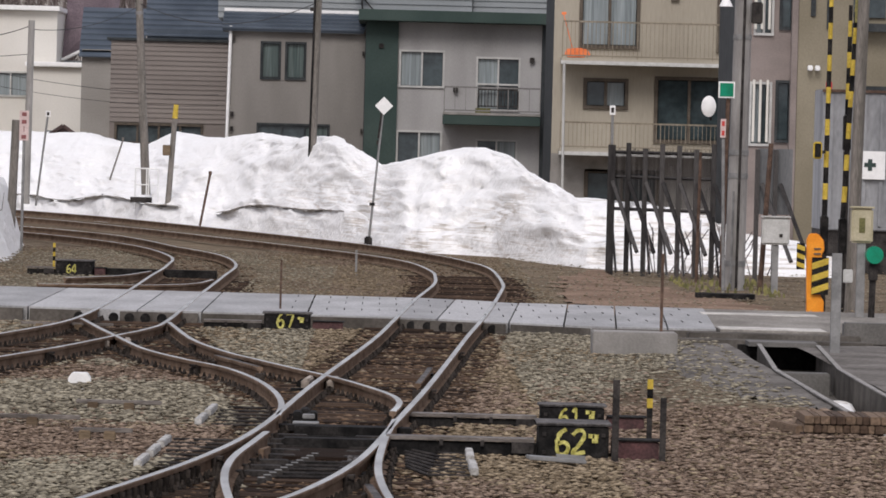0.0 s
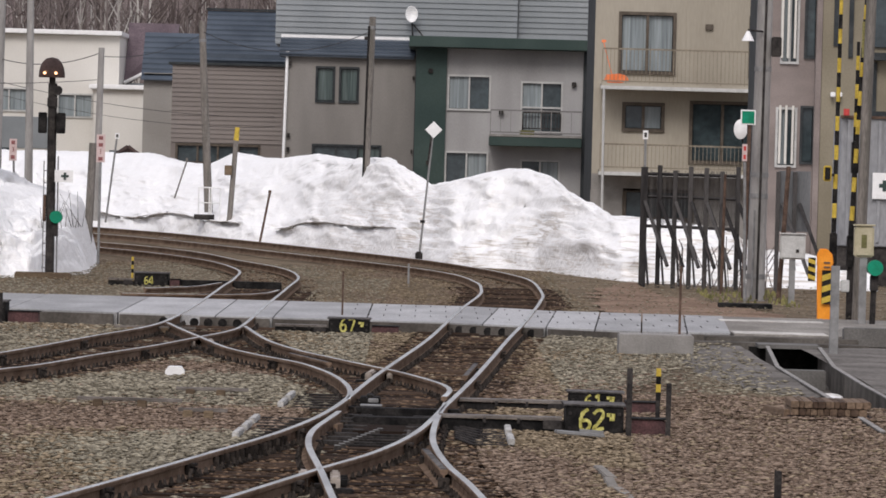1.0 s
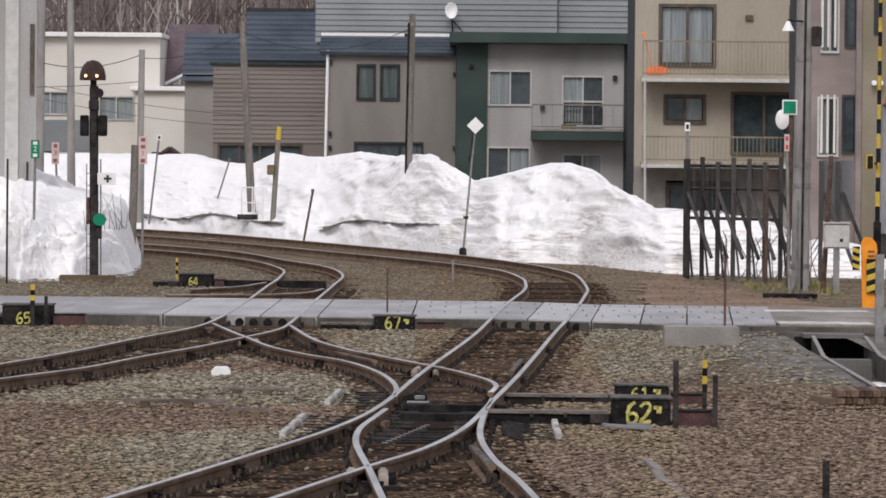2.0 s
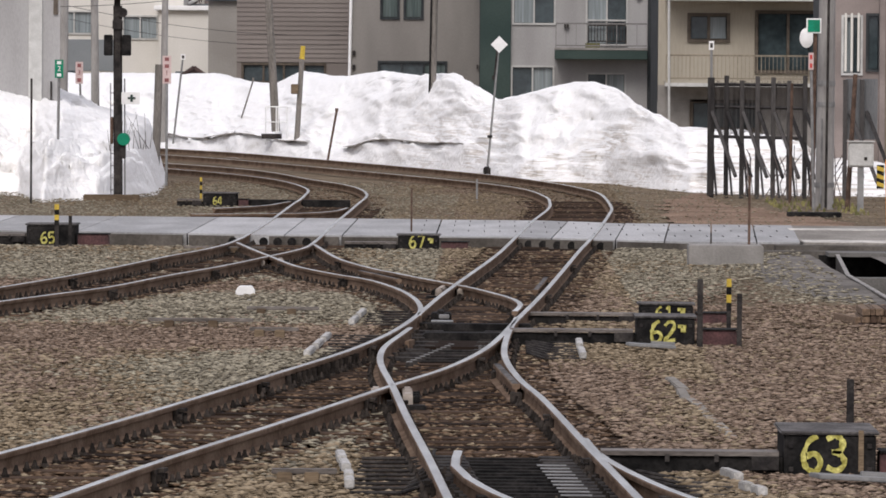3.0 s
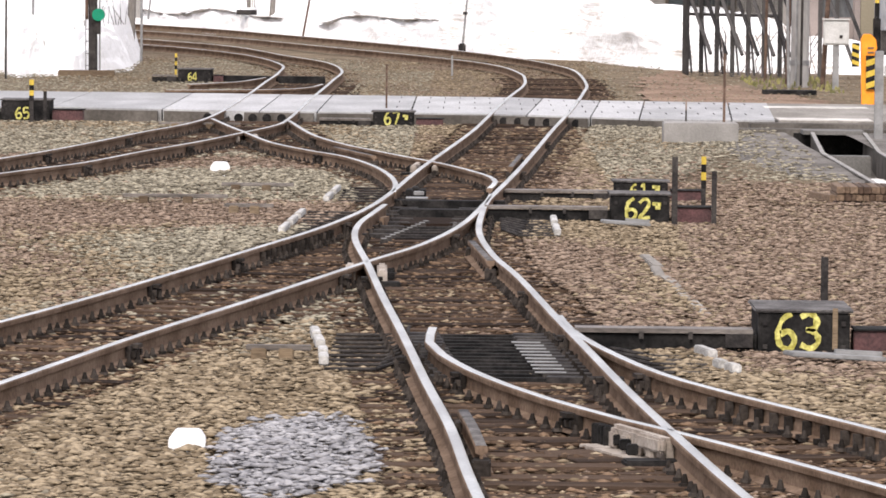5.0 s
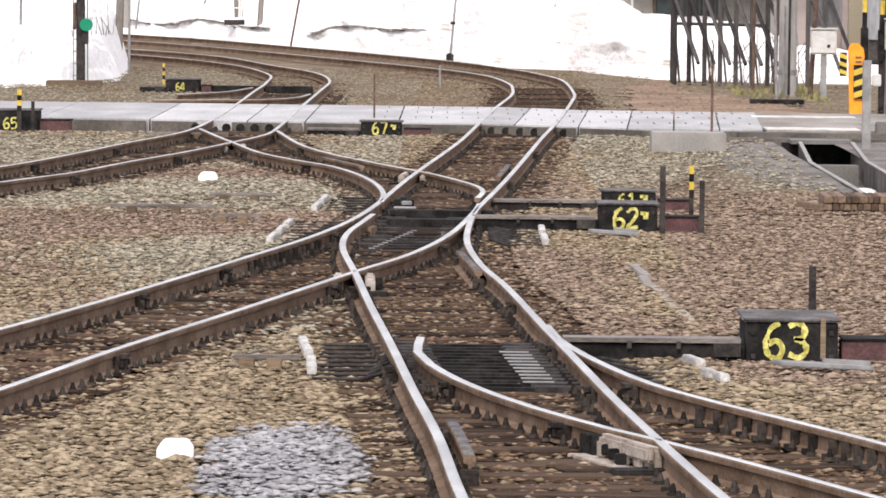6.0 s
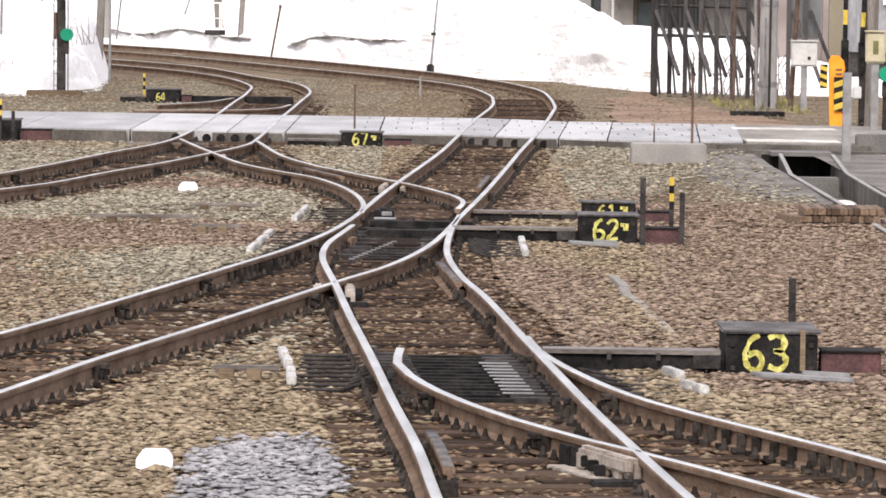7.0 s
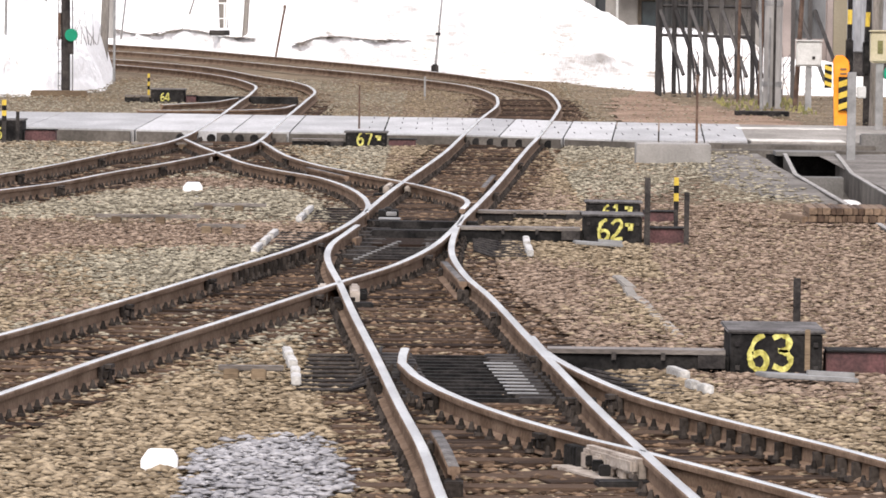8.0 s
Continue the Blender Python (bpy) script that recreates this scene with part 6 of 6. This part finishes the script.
big = utility_pole((6.6, 114, -0.05), (6.66, 114, 8.5), 0.19, 0.14, M_POLECONC, "thick grey concrete pole beside the fence", (0.06, 0.25, 0.3, 0.55))
rodpart("conduit", (6.52, 113.78, -0.02), (6.53, 113.78, 1.8), 0.02, M_GREYSTEEL, big, "thin conduit")
rodpart("conduit", (6.62, 113.78, -0.02), (6.66, 113.82, 6.5), 0.025, M_DARKSTEEL, big, "dark conduit")
boxpart("junction_box", (6.78, 6.98, 113.7, 113.9, 4.9, 5.3), M_DARKSTEEL, big, "dark junction box", bevel=0.02)
utility_pole((6.30, 113.0, -0.05), (6.34, 113.0, 3.75), 0.045, 0.04, M_RUST, "thin rusty pole beside the concrete pole")
utility_pole((6.98, 112.6, -0.05), (7.12, 112.6, 2.7), 0.05, 0.045, M_RUST, "leaning rusty pole by the cabinet")
utility_pole((7.72, 101.5, -0.05), (7.86, 101.5, 8.0), 0.1, 0.09, M_POLEWOOD, "dark grey pole beside the barrier")
utility_pole((6.12, 118.0, -0.05), (6.14, 118.0, 2.5), 0.035, 0.03, M_RUST, "thin rusty stake by the fence")


def framed_sign(x, y, z, half, face, label, pole_to, edge=M_WHITE, dia=False):
    t = thing("sign", label, "sign", "signs in the yard")
    m = Matrix.Translation((x, y, z)) @ (Matrix.Rotation(radians(45), 4, "Y") if dia else Matrix.Identity(4))
    boxpart("plate", (-half, half, -0.012, 0.012, -half, half), edge, t, bevel=0.004, m=m)
    if face:
        boxpart("face", (-half * 0.82, half * 0.82, -0.02, -0.013, -half * 0.82, half * 0.82), face, t, m=m)
    if pole_to:
        rodpart("pole", pole_to, (x, y + 0.04, z + half * 0.5), 0.03, M_GREYSTEEL, t, r1=0.024)
    return t


framed_sign(6.30, 112.9, 3.66, 0.15, M_GREEN, "square green sign with a white rim on a rusty pole", None)
dia = framed_sign(0.03, 145.1, 3.38, 0.155, None, "white diamond sign on a leaning striped pole", (-0.26, 145.2, 0.05), dia=True)
rodpart("dark_sleeve", (-0.075, 145.17, 2.6), (-0.0, 145.15, 3.3), 0.036, M_DARKSTEEL, dia, "dark sleeve under the plate")
boxpart("foot", (-0.36, -0.17, 145.1, 145.3, -0.05, 0.24), M_DARKSTEEL, dia, "dark metal foot", bevel=0.03)
boxpart("clamp", (-0.26, -0.13, 145.12, 145.26, 0.98, 1.05), M_DARKSTEEL, dia)


def bar_sign(x, y, z0, z1, w, foot, plate, ink, label, bars, digit=""):
    """A narrow plate whose writing is too small to read: plain bars stand in for it."""
    t = thing("sign", label, "sign", "signs in the yard")
    boxpart("plate", (x - w, x + w, y - 0.012, y + 0.012, z0, z1), plate, t, bevel=0.004)
    for k in range(bars):
        z = z1 - (z1 - z0) * (k + 0.5) / bars
        h = (z1 - z0) * 0.26 / bars
        if digit and k == bars // 2:
            cu = bpy.data.curves.new("digit", "FONT")
            cu.body, cu.size, cu.extrude, cu.align_x, cu.align_y = digit, w * 1.7, 0.001, "CENTER", "CENTER"
            tmp = new("digit_source", cu)
            me = bpy.data.meshes.new_from_object(tmp)
            bpy.data.objects.remove(tmp)
            me.materials.clear()
            me.materials.append(ink)
            ob = new("digit", me)
            ob.matrix_world = Matrix.Translation((x, y - 0.015, z)) @ Matrix.Rotation(radians(90), 4, "X")
            ob.parent = t
            continue
        boxpart("bar", (x - w * 0.5, x + w * 0.5, y - 0.018, y - 0.013, z - h, z + h), ink, t)
    rodpart("pole", foot, (x, y + 0.04, z1 - 0.05), 0.03, M_GREYSTEEL, t)
    return t


M_PINKSIGN = mat("faded_pink_sign", (0.55, 0.42, 0.4), (0.65, 0.52, 0.5), 0.6, 5, 40, bump=0.05, fine_mix=0.1)
M_SIGNINK = mat("dark_red_ink", (0.2, 0.07, 0.07), (0.28, 0.1, 0.1), 0.6, 5, 40)
bar_sign(-7.62, 130, 2.36, 3.0, 0.1, (-7.62, 130.04, -0.05), M_PINKSIGN, M_SIGNINK, "narrow pinkish sign plate with dark marks on a post", 4, "1")
bar_sign(-11.12, 150, 2.28, 2.86, 0.1, (-11.03, 150.04, 0.4), M_PINKSIGN, M_SIGNINK, "narrow pinkish sign plate standing in the snow", 3, "3")
bar_sign(-9.17, 118, 2.5, 2.88, 0.09, (-9.2, 118.04, 0.3), M_GREEN, M_WHITE, "small green plate with pale marks on a post", 3, "2")
bar_sign(-9.2, 165, 2.95, 3.12, 0.07, (-9.48, 165.04, 0.5), M_WHITE, M_DARKSTEEL, "small white plate on a leaning stake", 1)
bar_sign(4.83, 128, 3.22, 3.42, 0.06, (4.86, 128.04, 0.2), M_WHITE, M_DARKSTEEL, "small white plate on a thin stake behind the fence", 1)
bar_sign(6.2, 112.0, 2.78, 3.12, 0.05, (6.28, 112.06, -0.05), M_PINKSIGN, M_RED, "pale plate with red marks on the rusty pole", 2)


def stake(foot, top, r, material, label):
    t = thing("stake", label, "stake", "stakes in the snow")
    rodpart("rod", foot, top, r, material, t)
    rodpart("tip", Vector(top) - Vector((0, 0, 0.01)), Vector(top) + Vector((0, 0, 0.08)), r * 1.3, material, t)


stake((-4.93, 163.5, -0.05), (-4.66, 163.5, 1.5), 0.035, M_RUST, "rusty steel stake leaning beside the snow bank")
stake((-7.8, 172, 1.2), (-7.45, 172, 2.35), 0.025, M_POLEWOOD, "bent pale branch sticking out of the snow")
stake((-3.15, 164.6, 0.6), (-3.15, 164.6, 0.95), 0.03, M_GREYSTEEL, "small grey peg in the snow")


def yellow_pole():
    t = thing("guide_post", "grey post with a yellow cap and a small yellow box", "post")
    rodpart("pole", (-6.05, 170, 0.4), (-5.9, 170, 3.0), 0.085, M_POLEWOOD, t, r1=0.075, seg=12)
    rodpart("cap", (-5.9, 170, 3.002), (-5.87, 170, 3.4), 0.08, M_SIGNYEL, t, "yellow cap", r1=0.07, seg=12)
    boxpart("box", (-6.22, -6.0, 169.8, 169.92, 1.95, 2.25), M_PLANK, t, "small ochre box", bevel=0.015)


def handrail():
    t = thing("hand_rail", "white tubular steel frame standing in the snow", "rail frame")
    for x in (-7.0, -6.68, -6.62, -6.35):
        rodpart("post", (x, 170.5, 0.4), (x, 170.5, 1.56), 0.02, M_WHITE, t)
    rodpart("top_rail", (-7.0, 170.5, 1.56), (-6.35, 170.5, 1.56), 0.02, M_WHITE, t)
    rodpart("mid_rail", (-7.0, 170.5, 1.1), (-6.35, 170.5, 1.1), 0.016, M_WHITE, t)
    boxpart("plank", (-7.1, -6.5, 169.8, 170.2, 0.6, 0.75), M_DARKSTEEL, t, "dark plank at its foot")


yellow_pole()
handrail()


# ---- signal mast ----
def signal_mast():
    t = thing("signal_mast", "black lattice signal mast with a hooded lamp head", "railway signal")
    x, y = -7.85, 116.5
    mast = rodpart("mast", (x + 0.03, y, -0.05), (x, y, 4.0), 0.095, M_DARKSTEEL, t, seg=10)
    rodpart("rail_post", (x - 0.12, y, 0.0), (x - 0.14, y, 2.4), 0.012, M_GREYSTEEL, mast, "thin grey ladder rail")
    rodpart("rail_post", (x + 0.17, y, 0.0), (x + 0.15, y, 2.5), 0.016, M_GREYSTEEL, mast, "thin grey ladder rail")
    for k in range(9):
        rodpart("rung", (x - 0.14, y, 0.2 + 0.25 * k), (x - 0.04, y, 0.2 + 0.25 * k), 0.01, M_GREYSTEEL, mast)
    bm = bmesh.new()
    n = 18
    prof = [(0.27, 4.12), (0.27, 4.2), (0.25, 4.32), (0.2, 4.43), (0.12, 4.51), (0.0, 4.54)]
    rings = [[bm.verts.new((x - 0.02 + r * math.cos(a), y - 0.1 + r * 0.8 * math.sin(a), z)) for a in np.linspace(0, 2 * math.pi, n, endpoint=False)] for r, z in prof]
    for a, b in zip(rings[:-1], rings[1:]):
        for i in range(n):
            bm.faces.new((a[i], a[(i + 1) % n], b[(i + 1) % n], b[i])).smooth = True
    bmesh.ops.remove_doubles(bm, verts=bm.verts, dist=0.001)
    hood = part("hood", bm, M_SHED, t, "rounded dark reddish hood")
    m = bpy.data.materials.new("lit_lamp")
    m.use_nodes = True
    pb = m.node_tree.nodes["Principled BSDF"]
    pb.inputs["Emission Color"].default_value = (1.0, 0.45, 0.12, 1)
    pb.inputs["Emission Strength"].default_value = 2.5
    for dx in (-0.13, 0.1):
        rodpart("lamp", (x - 0.02 + dx, y - 0.36, 4.21), (x - 0.02 + dx, y - 0.3, 4.21), 0.03, m, hood, "small lit amber lamp")
    boxpart("neck", (x - 0.07, x + 0.05, y - 0.08, y + 0.08, 3.98, 4.14), M_DARKSTEEL, t, bevel=0.01)
    boxpart("collar", (x - 0.1, x + 0.1, y - 0.12, y + 0.1, 3.5, 3.72), M_DARKSTEEL, t, bevel=0.02)
    rodpart("side_lamp", (x + 0.1, y - 0.12, 3.86), (x + 0.1, y + 0.05, 3.86), 0.1, M_DARKSTEEL, t, "round dark lamp housing", seg=16)
    for s in (-1, 1):
        b = boxpart("signal_box", (x + s * 0.1 - (0.17 if s < 0 else 0), x + s * 0.1 + (0.18 if s > 0 else 0), y - 0.2, y + 0.06, 2.97, 3.4), M_BLACK, t, "black square signal head", bevel=0.015)
    rodpart("green_horn", (x + 0.14, y - 0.15, 1.25), (x + 0.14, y + 0.1, 1.25), 0.13, M_GREEN, t, "round green lamp housing", seg=16)
    boxpart("horn_bracket", (x + 0.08, x + 0.18, y - 0.1, y + 0.1, 0.85, 1.14), M_DARKSTEEL, t, bevel=0.01)
    boxpart("relay_box", (x - 0.14, x - 0.08, y - 0.1, y + 0.1, 1.15, 1.7), M_RUST, t, bevel=0.01)
    s = thing("sign", "white plate with a dark green cross on the signal mast", "sign", "signs in the yard")
    boxpart("plate", (x + 0.1, x + 0.48, y - 0.22, y - 0.2, 1.97, 2.22), M_WHITE, s, bevel=0.004)
    cx = x + 0.31
    boxpart("cross_bar", (cx - 0.08, cx + 0.08, y - 0.228, y - 0.221, 2.075, 2.12), M_DKGREEN, s)
    boxpart("cross_bar", (cx - 0.025, cx + 0.025, y - 0.234, y - 0.229, 2.02, 2.17), M_DKGREEN, s)
    # bare twigs round the foot
    b = thing("bush", "bare twiggy shrub poking out of the snow heap", "shrub")
    rng = random.Random(2)
    for k in range(12):
        bm = bmesh.new()
        p = Vector((x + rng.uniform(-0.25, 0.45), y + 1.0 + rng.uniform(0, 3), 1.0))
        q = p + Vector((rng.uniform(-0.5, 0.5), rng.uniform(-0.5, 0.5), rng.uniform(0.2, 0.8)))
        rod(bm, p, q, 0.009, 0.004, 4)
        part("twig", bm, M_BARK, b)
    k = thing("timber_sleeper", "old dark timber lying at the foot of the snow heap", "timber")
    boxpart("beam", (-8.45, -7.3, 115.2, 115.5, -0.02, 0.13), M_PLANK, k, bevel=0.02)


signal_mast()


# ---- barrier, warning panel and cabinets ----
def barrier_arm(x, y, z0, z1, lean, label):
    t = thing("barrier_arm", label, "barrier", "raised barrier arms")
    n = int((z1 - z0) / 0.26)
    for k in range(n):
        a, b = z0 + 0.26 * k, z0 + 0.26 * (k + 1)
        r = 0.045 - 0.016 * k / n
        rodpart("band", (x + lean * (a - z0), y, a), (x + lean * (b - z0), y, b - 0.002), r, M_SIGNYEL if k % 2 else M_BLACK, t, "yellow band" if k % 2 else "black band", seg=10)
    boxpart("counterweight", (x - 0.06, x + 0.06, y - 0.15, y + 0.15, z0 - 0.6, z0 - 0.003), M_BLACK, t, "black drive housing", bevel=0.02)
    boxpart("stand", (x - 0.045, x + 0.045, y - 0.1, y + 0.1, -0.05, z0 - 0.603), M_DARKSTEEL, t, bevel=0.01)
    return t


barrier_arm(7.22, 101.0, 1.55, 7.2, 0.006, "raised black and yellow crossing barrier arm")
arm = barrier_arm(7.6, 102.0, 1.5, 7.2, 0.04, "raised black and yellow crossing barrier arm")
boxpart("warning_flag", (7.69, 7.79, 101.7, 101.78, 4.7, 5.35), M_WEED, arm, "lime reflective flag")
a2 = barrier_arm(7.73, 103.2, 3.2, 5.2, 0.004, "shorter raised black and yellow barrier arm")


def warning_panel():
    t = thing("obstacle_warning_post", "orange warning post with black and yellow striped boards", "warning post")
    bm = bmesh.new()
    y = 100.4
    prof = [(6.93, 0.0), (7.2, 0.0), (7.2, 0.2), (7.13, 0.3), (7.15, 0.95), (7.19, 1.02), (7.17, 1.18), (7.08, 1.28), (6.95, 1.28), (6.9, 1.18), (6.92, 0.4)]
    a = [bm.verts.new((p, y, q - 0.02)) for p, q in prof]
    b = [bm.verts.new((p, y + 0.18, q - 0.02)) for p, q in prof]
    bm.faces.new(a)
    bm.faces.new(b[::-1])
    k = len(prof)
    for i in range(k):
        bm.faces.new((a[i], b[i], b[(i + 1) % k], a[(i + 1) % k]))
    part("body", bm, M_ORANGE, t, "bright orange body", bevel=0.012)
    for x0, x1, z0, z1, s in ((6.74, 6.87, 0.68, 1.1, -1), (6.99, 7.26, 0.28, 0.88, 1)):
        pl = boxpart("striped_board", (x0, x1, y - 0.07, y - 0.03, z0, z1), M_BLACK, t, "black and yellow striped board", bevel=0.004)
        n = 3
        for i in range(n):
            zc = z0 + (z1 - z0) * (i + 0.5) / n
            h = (z1 - z0) / n * 0.26
            bm = bmesh.new()
            d = 0.35 * (x1 - x0) * s * 0.5
            lo, hi = zc - h, zc + h
            pts = [(x0, max(z0, lo - d)), (x1, min(z1 - 0.01, lo + d)), (x1, min(z1, hi + d)), (x0, max(z0 + 0.01, hi - d))]
            va = [bm.verts.new((p, y - 0.075, q)) for p, q in pts]
            vb = [bm.verts.new((p, y - 0.0702, q)) for p, q in pts]
            bm.faces.new(va)
            for j in range(4):
                bm.faces.new((va[j], vb[j], vb[(j + 1) % 4], va[(j + 1) % 4]))
            part("stripe", bm, M_SIGNYEL, pl, "yellow stripe")
    for z in (1.0, 0.92):
        boxpart("buckle", (7.02, 7.13, y - 0.02, y - 0.003, z, z + 0.03), M_PLANK, t)


warning_panel()


def cabinet(x0, x1, z0, z1, y, d, body, label, foot_z, name="control_cabinet", arrow=True):
    t = thing(name, label, "cabinet", "cabinets at the crossing")
    b = boxpart("body", (x0, x1, y, y + d, z0, z1), body, t, bevel=0.025)
    boxpart("door", (x0 + 0.03, x1 - 0.03, y - 0.015, y - 0.002, z0 + 0.03, z1 - 0.04), body, t, bevel=0.004)
    boxpart("hood", (x0 - 0.02, x1 + 0.02, y - 0.03, y + d + 0.02, z1 + 0.002, z1 + 0.03), body, t, bevel=0.01)
    if arrow:
        boxpart("latch", (x0 + (x1 - x0) * 0.62, x0 + (x1 - x0) * 0.74, y - 0.03, y - 0.016, z0 + 0.14, z0 + 0.2), M_DARKSTEEL, t, "dark latch")
    xm = (x0 + x1) / 2
    boxpart("post", (xm - 0.06, xm + 0.06, y + 0.05, y + 0.15, foot_z, z0 - 0.003), M_GREYSTEEL, t, "grey steel post")
    return t


cabinet(6.96, 7.46, 0.86, 1.35, 112.0, 0.3, M_GREYPAINT, "pale grey control cabinet on a post", -0.05)
M_CREAM = mat("cream_enamel", (0.4, 0.36, 0.24), (0.48, 0.43, 0.3), 0.55, 5, 40, bump=0.05, fine_mix=0.1)
cab = cabinet(7.0, 7.32, 1.25, 1.76, 93.0, 0.25, M_CREAM, "cream control box with a faded green mark", -0.05, arrow=False)
boxpart("faded_mark", (7.11, 7.2, 92.978, 92.984, 1.4, 1.62), M_WEED, cab, "faded green mark")
g = thing("crossing_bell", "round green lamp housing on a thin post", "lamp")
rodpart("housing", (7.34, 92.8, 1.08), (7.34, 93.05, 1.08), 0.13, M_GREEN, g, seg=18)
rodpart("post", (7.32, 93.0, -0.05), (7.34, 93.0, 0.98), 0.05, M_DARKSTEEL, g)
boxpart("bracket", (7.27, 7.4, 92.9, 93.05, 0.7, 0.96), M_DARKSTEEL, g, bevel=0.01)
boxpart("switch_box", (5.948, 6.07, 81.42, 81.54, 0.93, 1.1), M_GREYPAINT, grey_post, "small pale grey box", bevel=0.01)
r = thing("relay_box", "small black and yellow box on the barrier pole", "box")
boxpart("body", (7.0, 7.14, 100.8, 100.95, 2.46, 2.74), M_SIGNYEL, r, bevel=0.02)
boxpart("face", (7.02, 7.12, 100.78, 100.797, 2.49, 2.71), M_BLACK, r, "black face", bevel=0.01)
boxpart("bracket", (7.141, 7.2, 100.85, 100.92, 2.55, 2.6), M_DARKSTEEL, r)


def dish():
    t = thing("satellite_dish", "white satellite dish beside the beige house window", "satellite dish")
    bm = bmesh.new()
    c = Vector((9.72, 178.2, 3.8))
    rings = [[bm.verts.new(c + Vector((0.21 * k / 5 * math.cos(a), 0.07 * (k / 5) ** 2, 0.31 * k / 5 * math.sin(a)))) for a in np.linspace(0, 2 * math.pi, 20, endpoint=False)] for k in range(6)]
    for a, b in zip(rings[:-1], rings[1:]):
        for i in range(20):
            bm.faces.new((a[i], a[(i + 1) % 20], b[(i + 1) % 20], b[i]))
    bmesh.ops.remove_doubles(bm, verts=bm.verts, dist=0.002)
    bmesh.ops.solidify(bm, geom=bm.faces[:], thickness=0.02)
    part("reflector", bm, M_WHITE, t)
    rodpart("arm", c, c + Vector((0.1, 0.5, -0.4)), 0.03, M_DARKSTEEL, t)
    l = thing("street_lamp", "small white lamp hood on the concrete pole", "street lamp")
    bm = bmesh.new()
    rod(bm, (6.29, 113.6, 5.2), (6.29, 113.6, 5.4), 0.13, 0.03, 14)
    part("hood", bm, M_WHITE, l)
    rodpart("arm", (6.29, 113.6, 5.42), (6.6, 113.8, 5.4), 0.02, M_DARKSTEEL, l)


dish()


# ---- overhead wires ----
def cable(p, q, sag, r, label):
    bm = bmesh.new()
    p, q = Vector(p), Vector(q)
    pts = [p.lerp(q, i / 14) - Vector((0, 0, sag * 4 * (i / 14) * (1 - i / 14))) for i in range(15)]
    rings = [[bm.verts.new(c + Vector((0, r * math.cos(k * 1.257), r * math.sin(k * 1.257)))) for k in range(5)] for c in pts]
    for a, b in zip(rings[:-1], rings[1:]):
        for k in range(5):
            bm.faces.new((a[k], a[(k + 1) % 5], b[(k + 1) % 5], b[k]))
    tagged(part("cable", bm, M_WIRE), label, "cable", "overhead cables")


cable((-7.1, 172, 6.3), (-1.85, 165, 6.3), 0.6, 0.012, "thin sagging overhead cable between two poles")
cable((-13.2, 172, 5.3), (-9.92, 168, 5.5), 0.25, 0.013, "thin sagging overhead cable")
cable((-9.92, 168, 5.4), (-7.1, 172, 6.2), 0.25, 0.010, "thin sagging overhead cable")
cable((-20, 176, 5.0), (-9.92, 168, 4.7), 0.3, 0.009, "thin dark overhead cable")
cable((-13.2, 172, 4.6), (-6.0, 214, 4.0), 0.3, 0.009, "thin dark overhead cable running to a house")
cable((-13.2, 172, 4.2), (-6.0, 214, 3.6), 0.3, 0.008, "thin dark overhead cable running to a house")


# ---- weeds at the fence foot ----
def weeds():
    rng = random.Random(3)
    bm = bmesh.new()
    for _ in range(150):
        x = rng.choice((rng.uniform(5.6, 6.5), rng.uniform(6.7, 7.2)))
        y = rng.uniform(108, 120)
        z = rng.uniform(0.02, 0.08)
        a = rng.uniform(0, 6.28)
        dx, dy = 0.03 * math.cos(a), 0.03 * math.sin(a)
        v = [bm.verts.new(c) for c in ((x - dx, y - dy, 0.0), (x + dx, y + dy, 0.0), (x + dx * 1.5, y + dy, z), (x, y, z + 0.05))]
        bm.faces.new(v)
    tagged(part("weeds", bm, M_WEED), "patches of yellow-green weeds at the fence foot", "weeds", kind="stuff")
    bm = bmesh.new()
    for _ in range(22):
        x, y = rng.uniform(5.2, 8.0), rng.uniform(122, 125)
        p = Vector((x, y, 0))
        for k in range(3):
            q = p + Vector((rng.uniform(-0.15, 0.2), 0, rng.uniform(0.2, 0.45)))
            rod(bm, p, q, 0.012, 0.008, 4)
            p = q
    tagged(part("dry_stalks", bm, M_BARK), "dry brown stalks sticking out of the snow", "weeds", kind="stuff")


weeds()
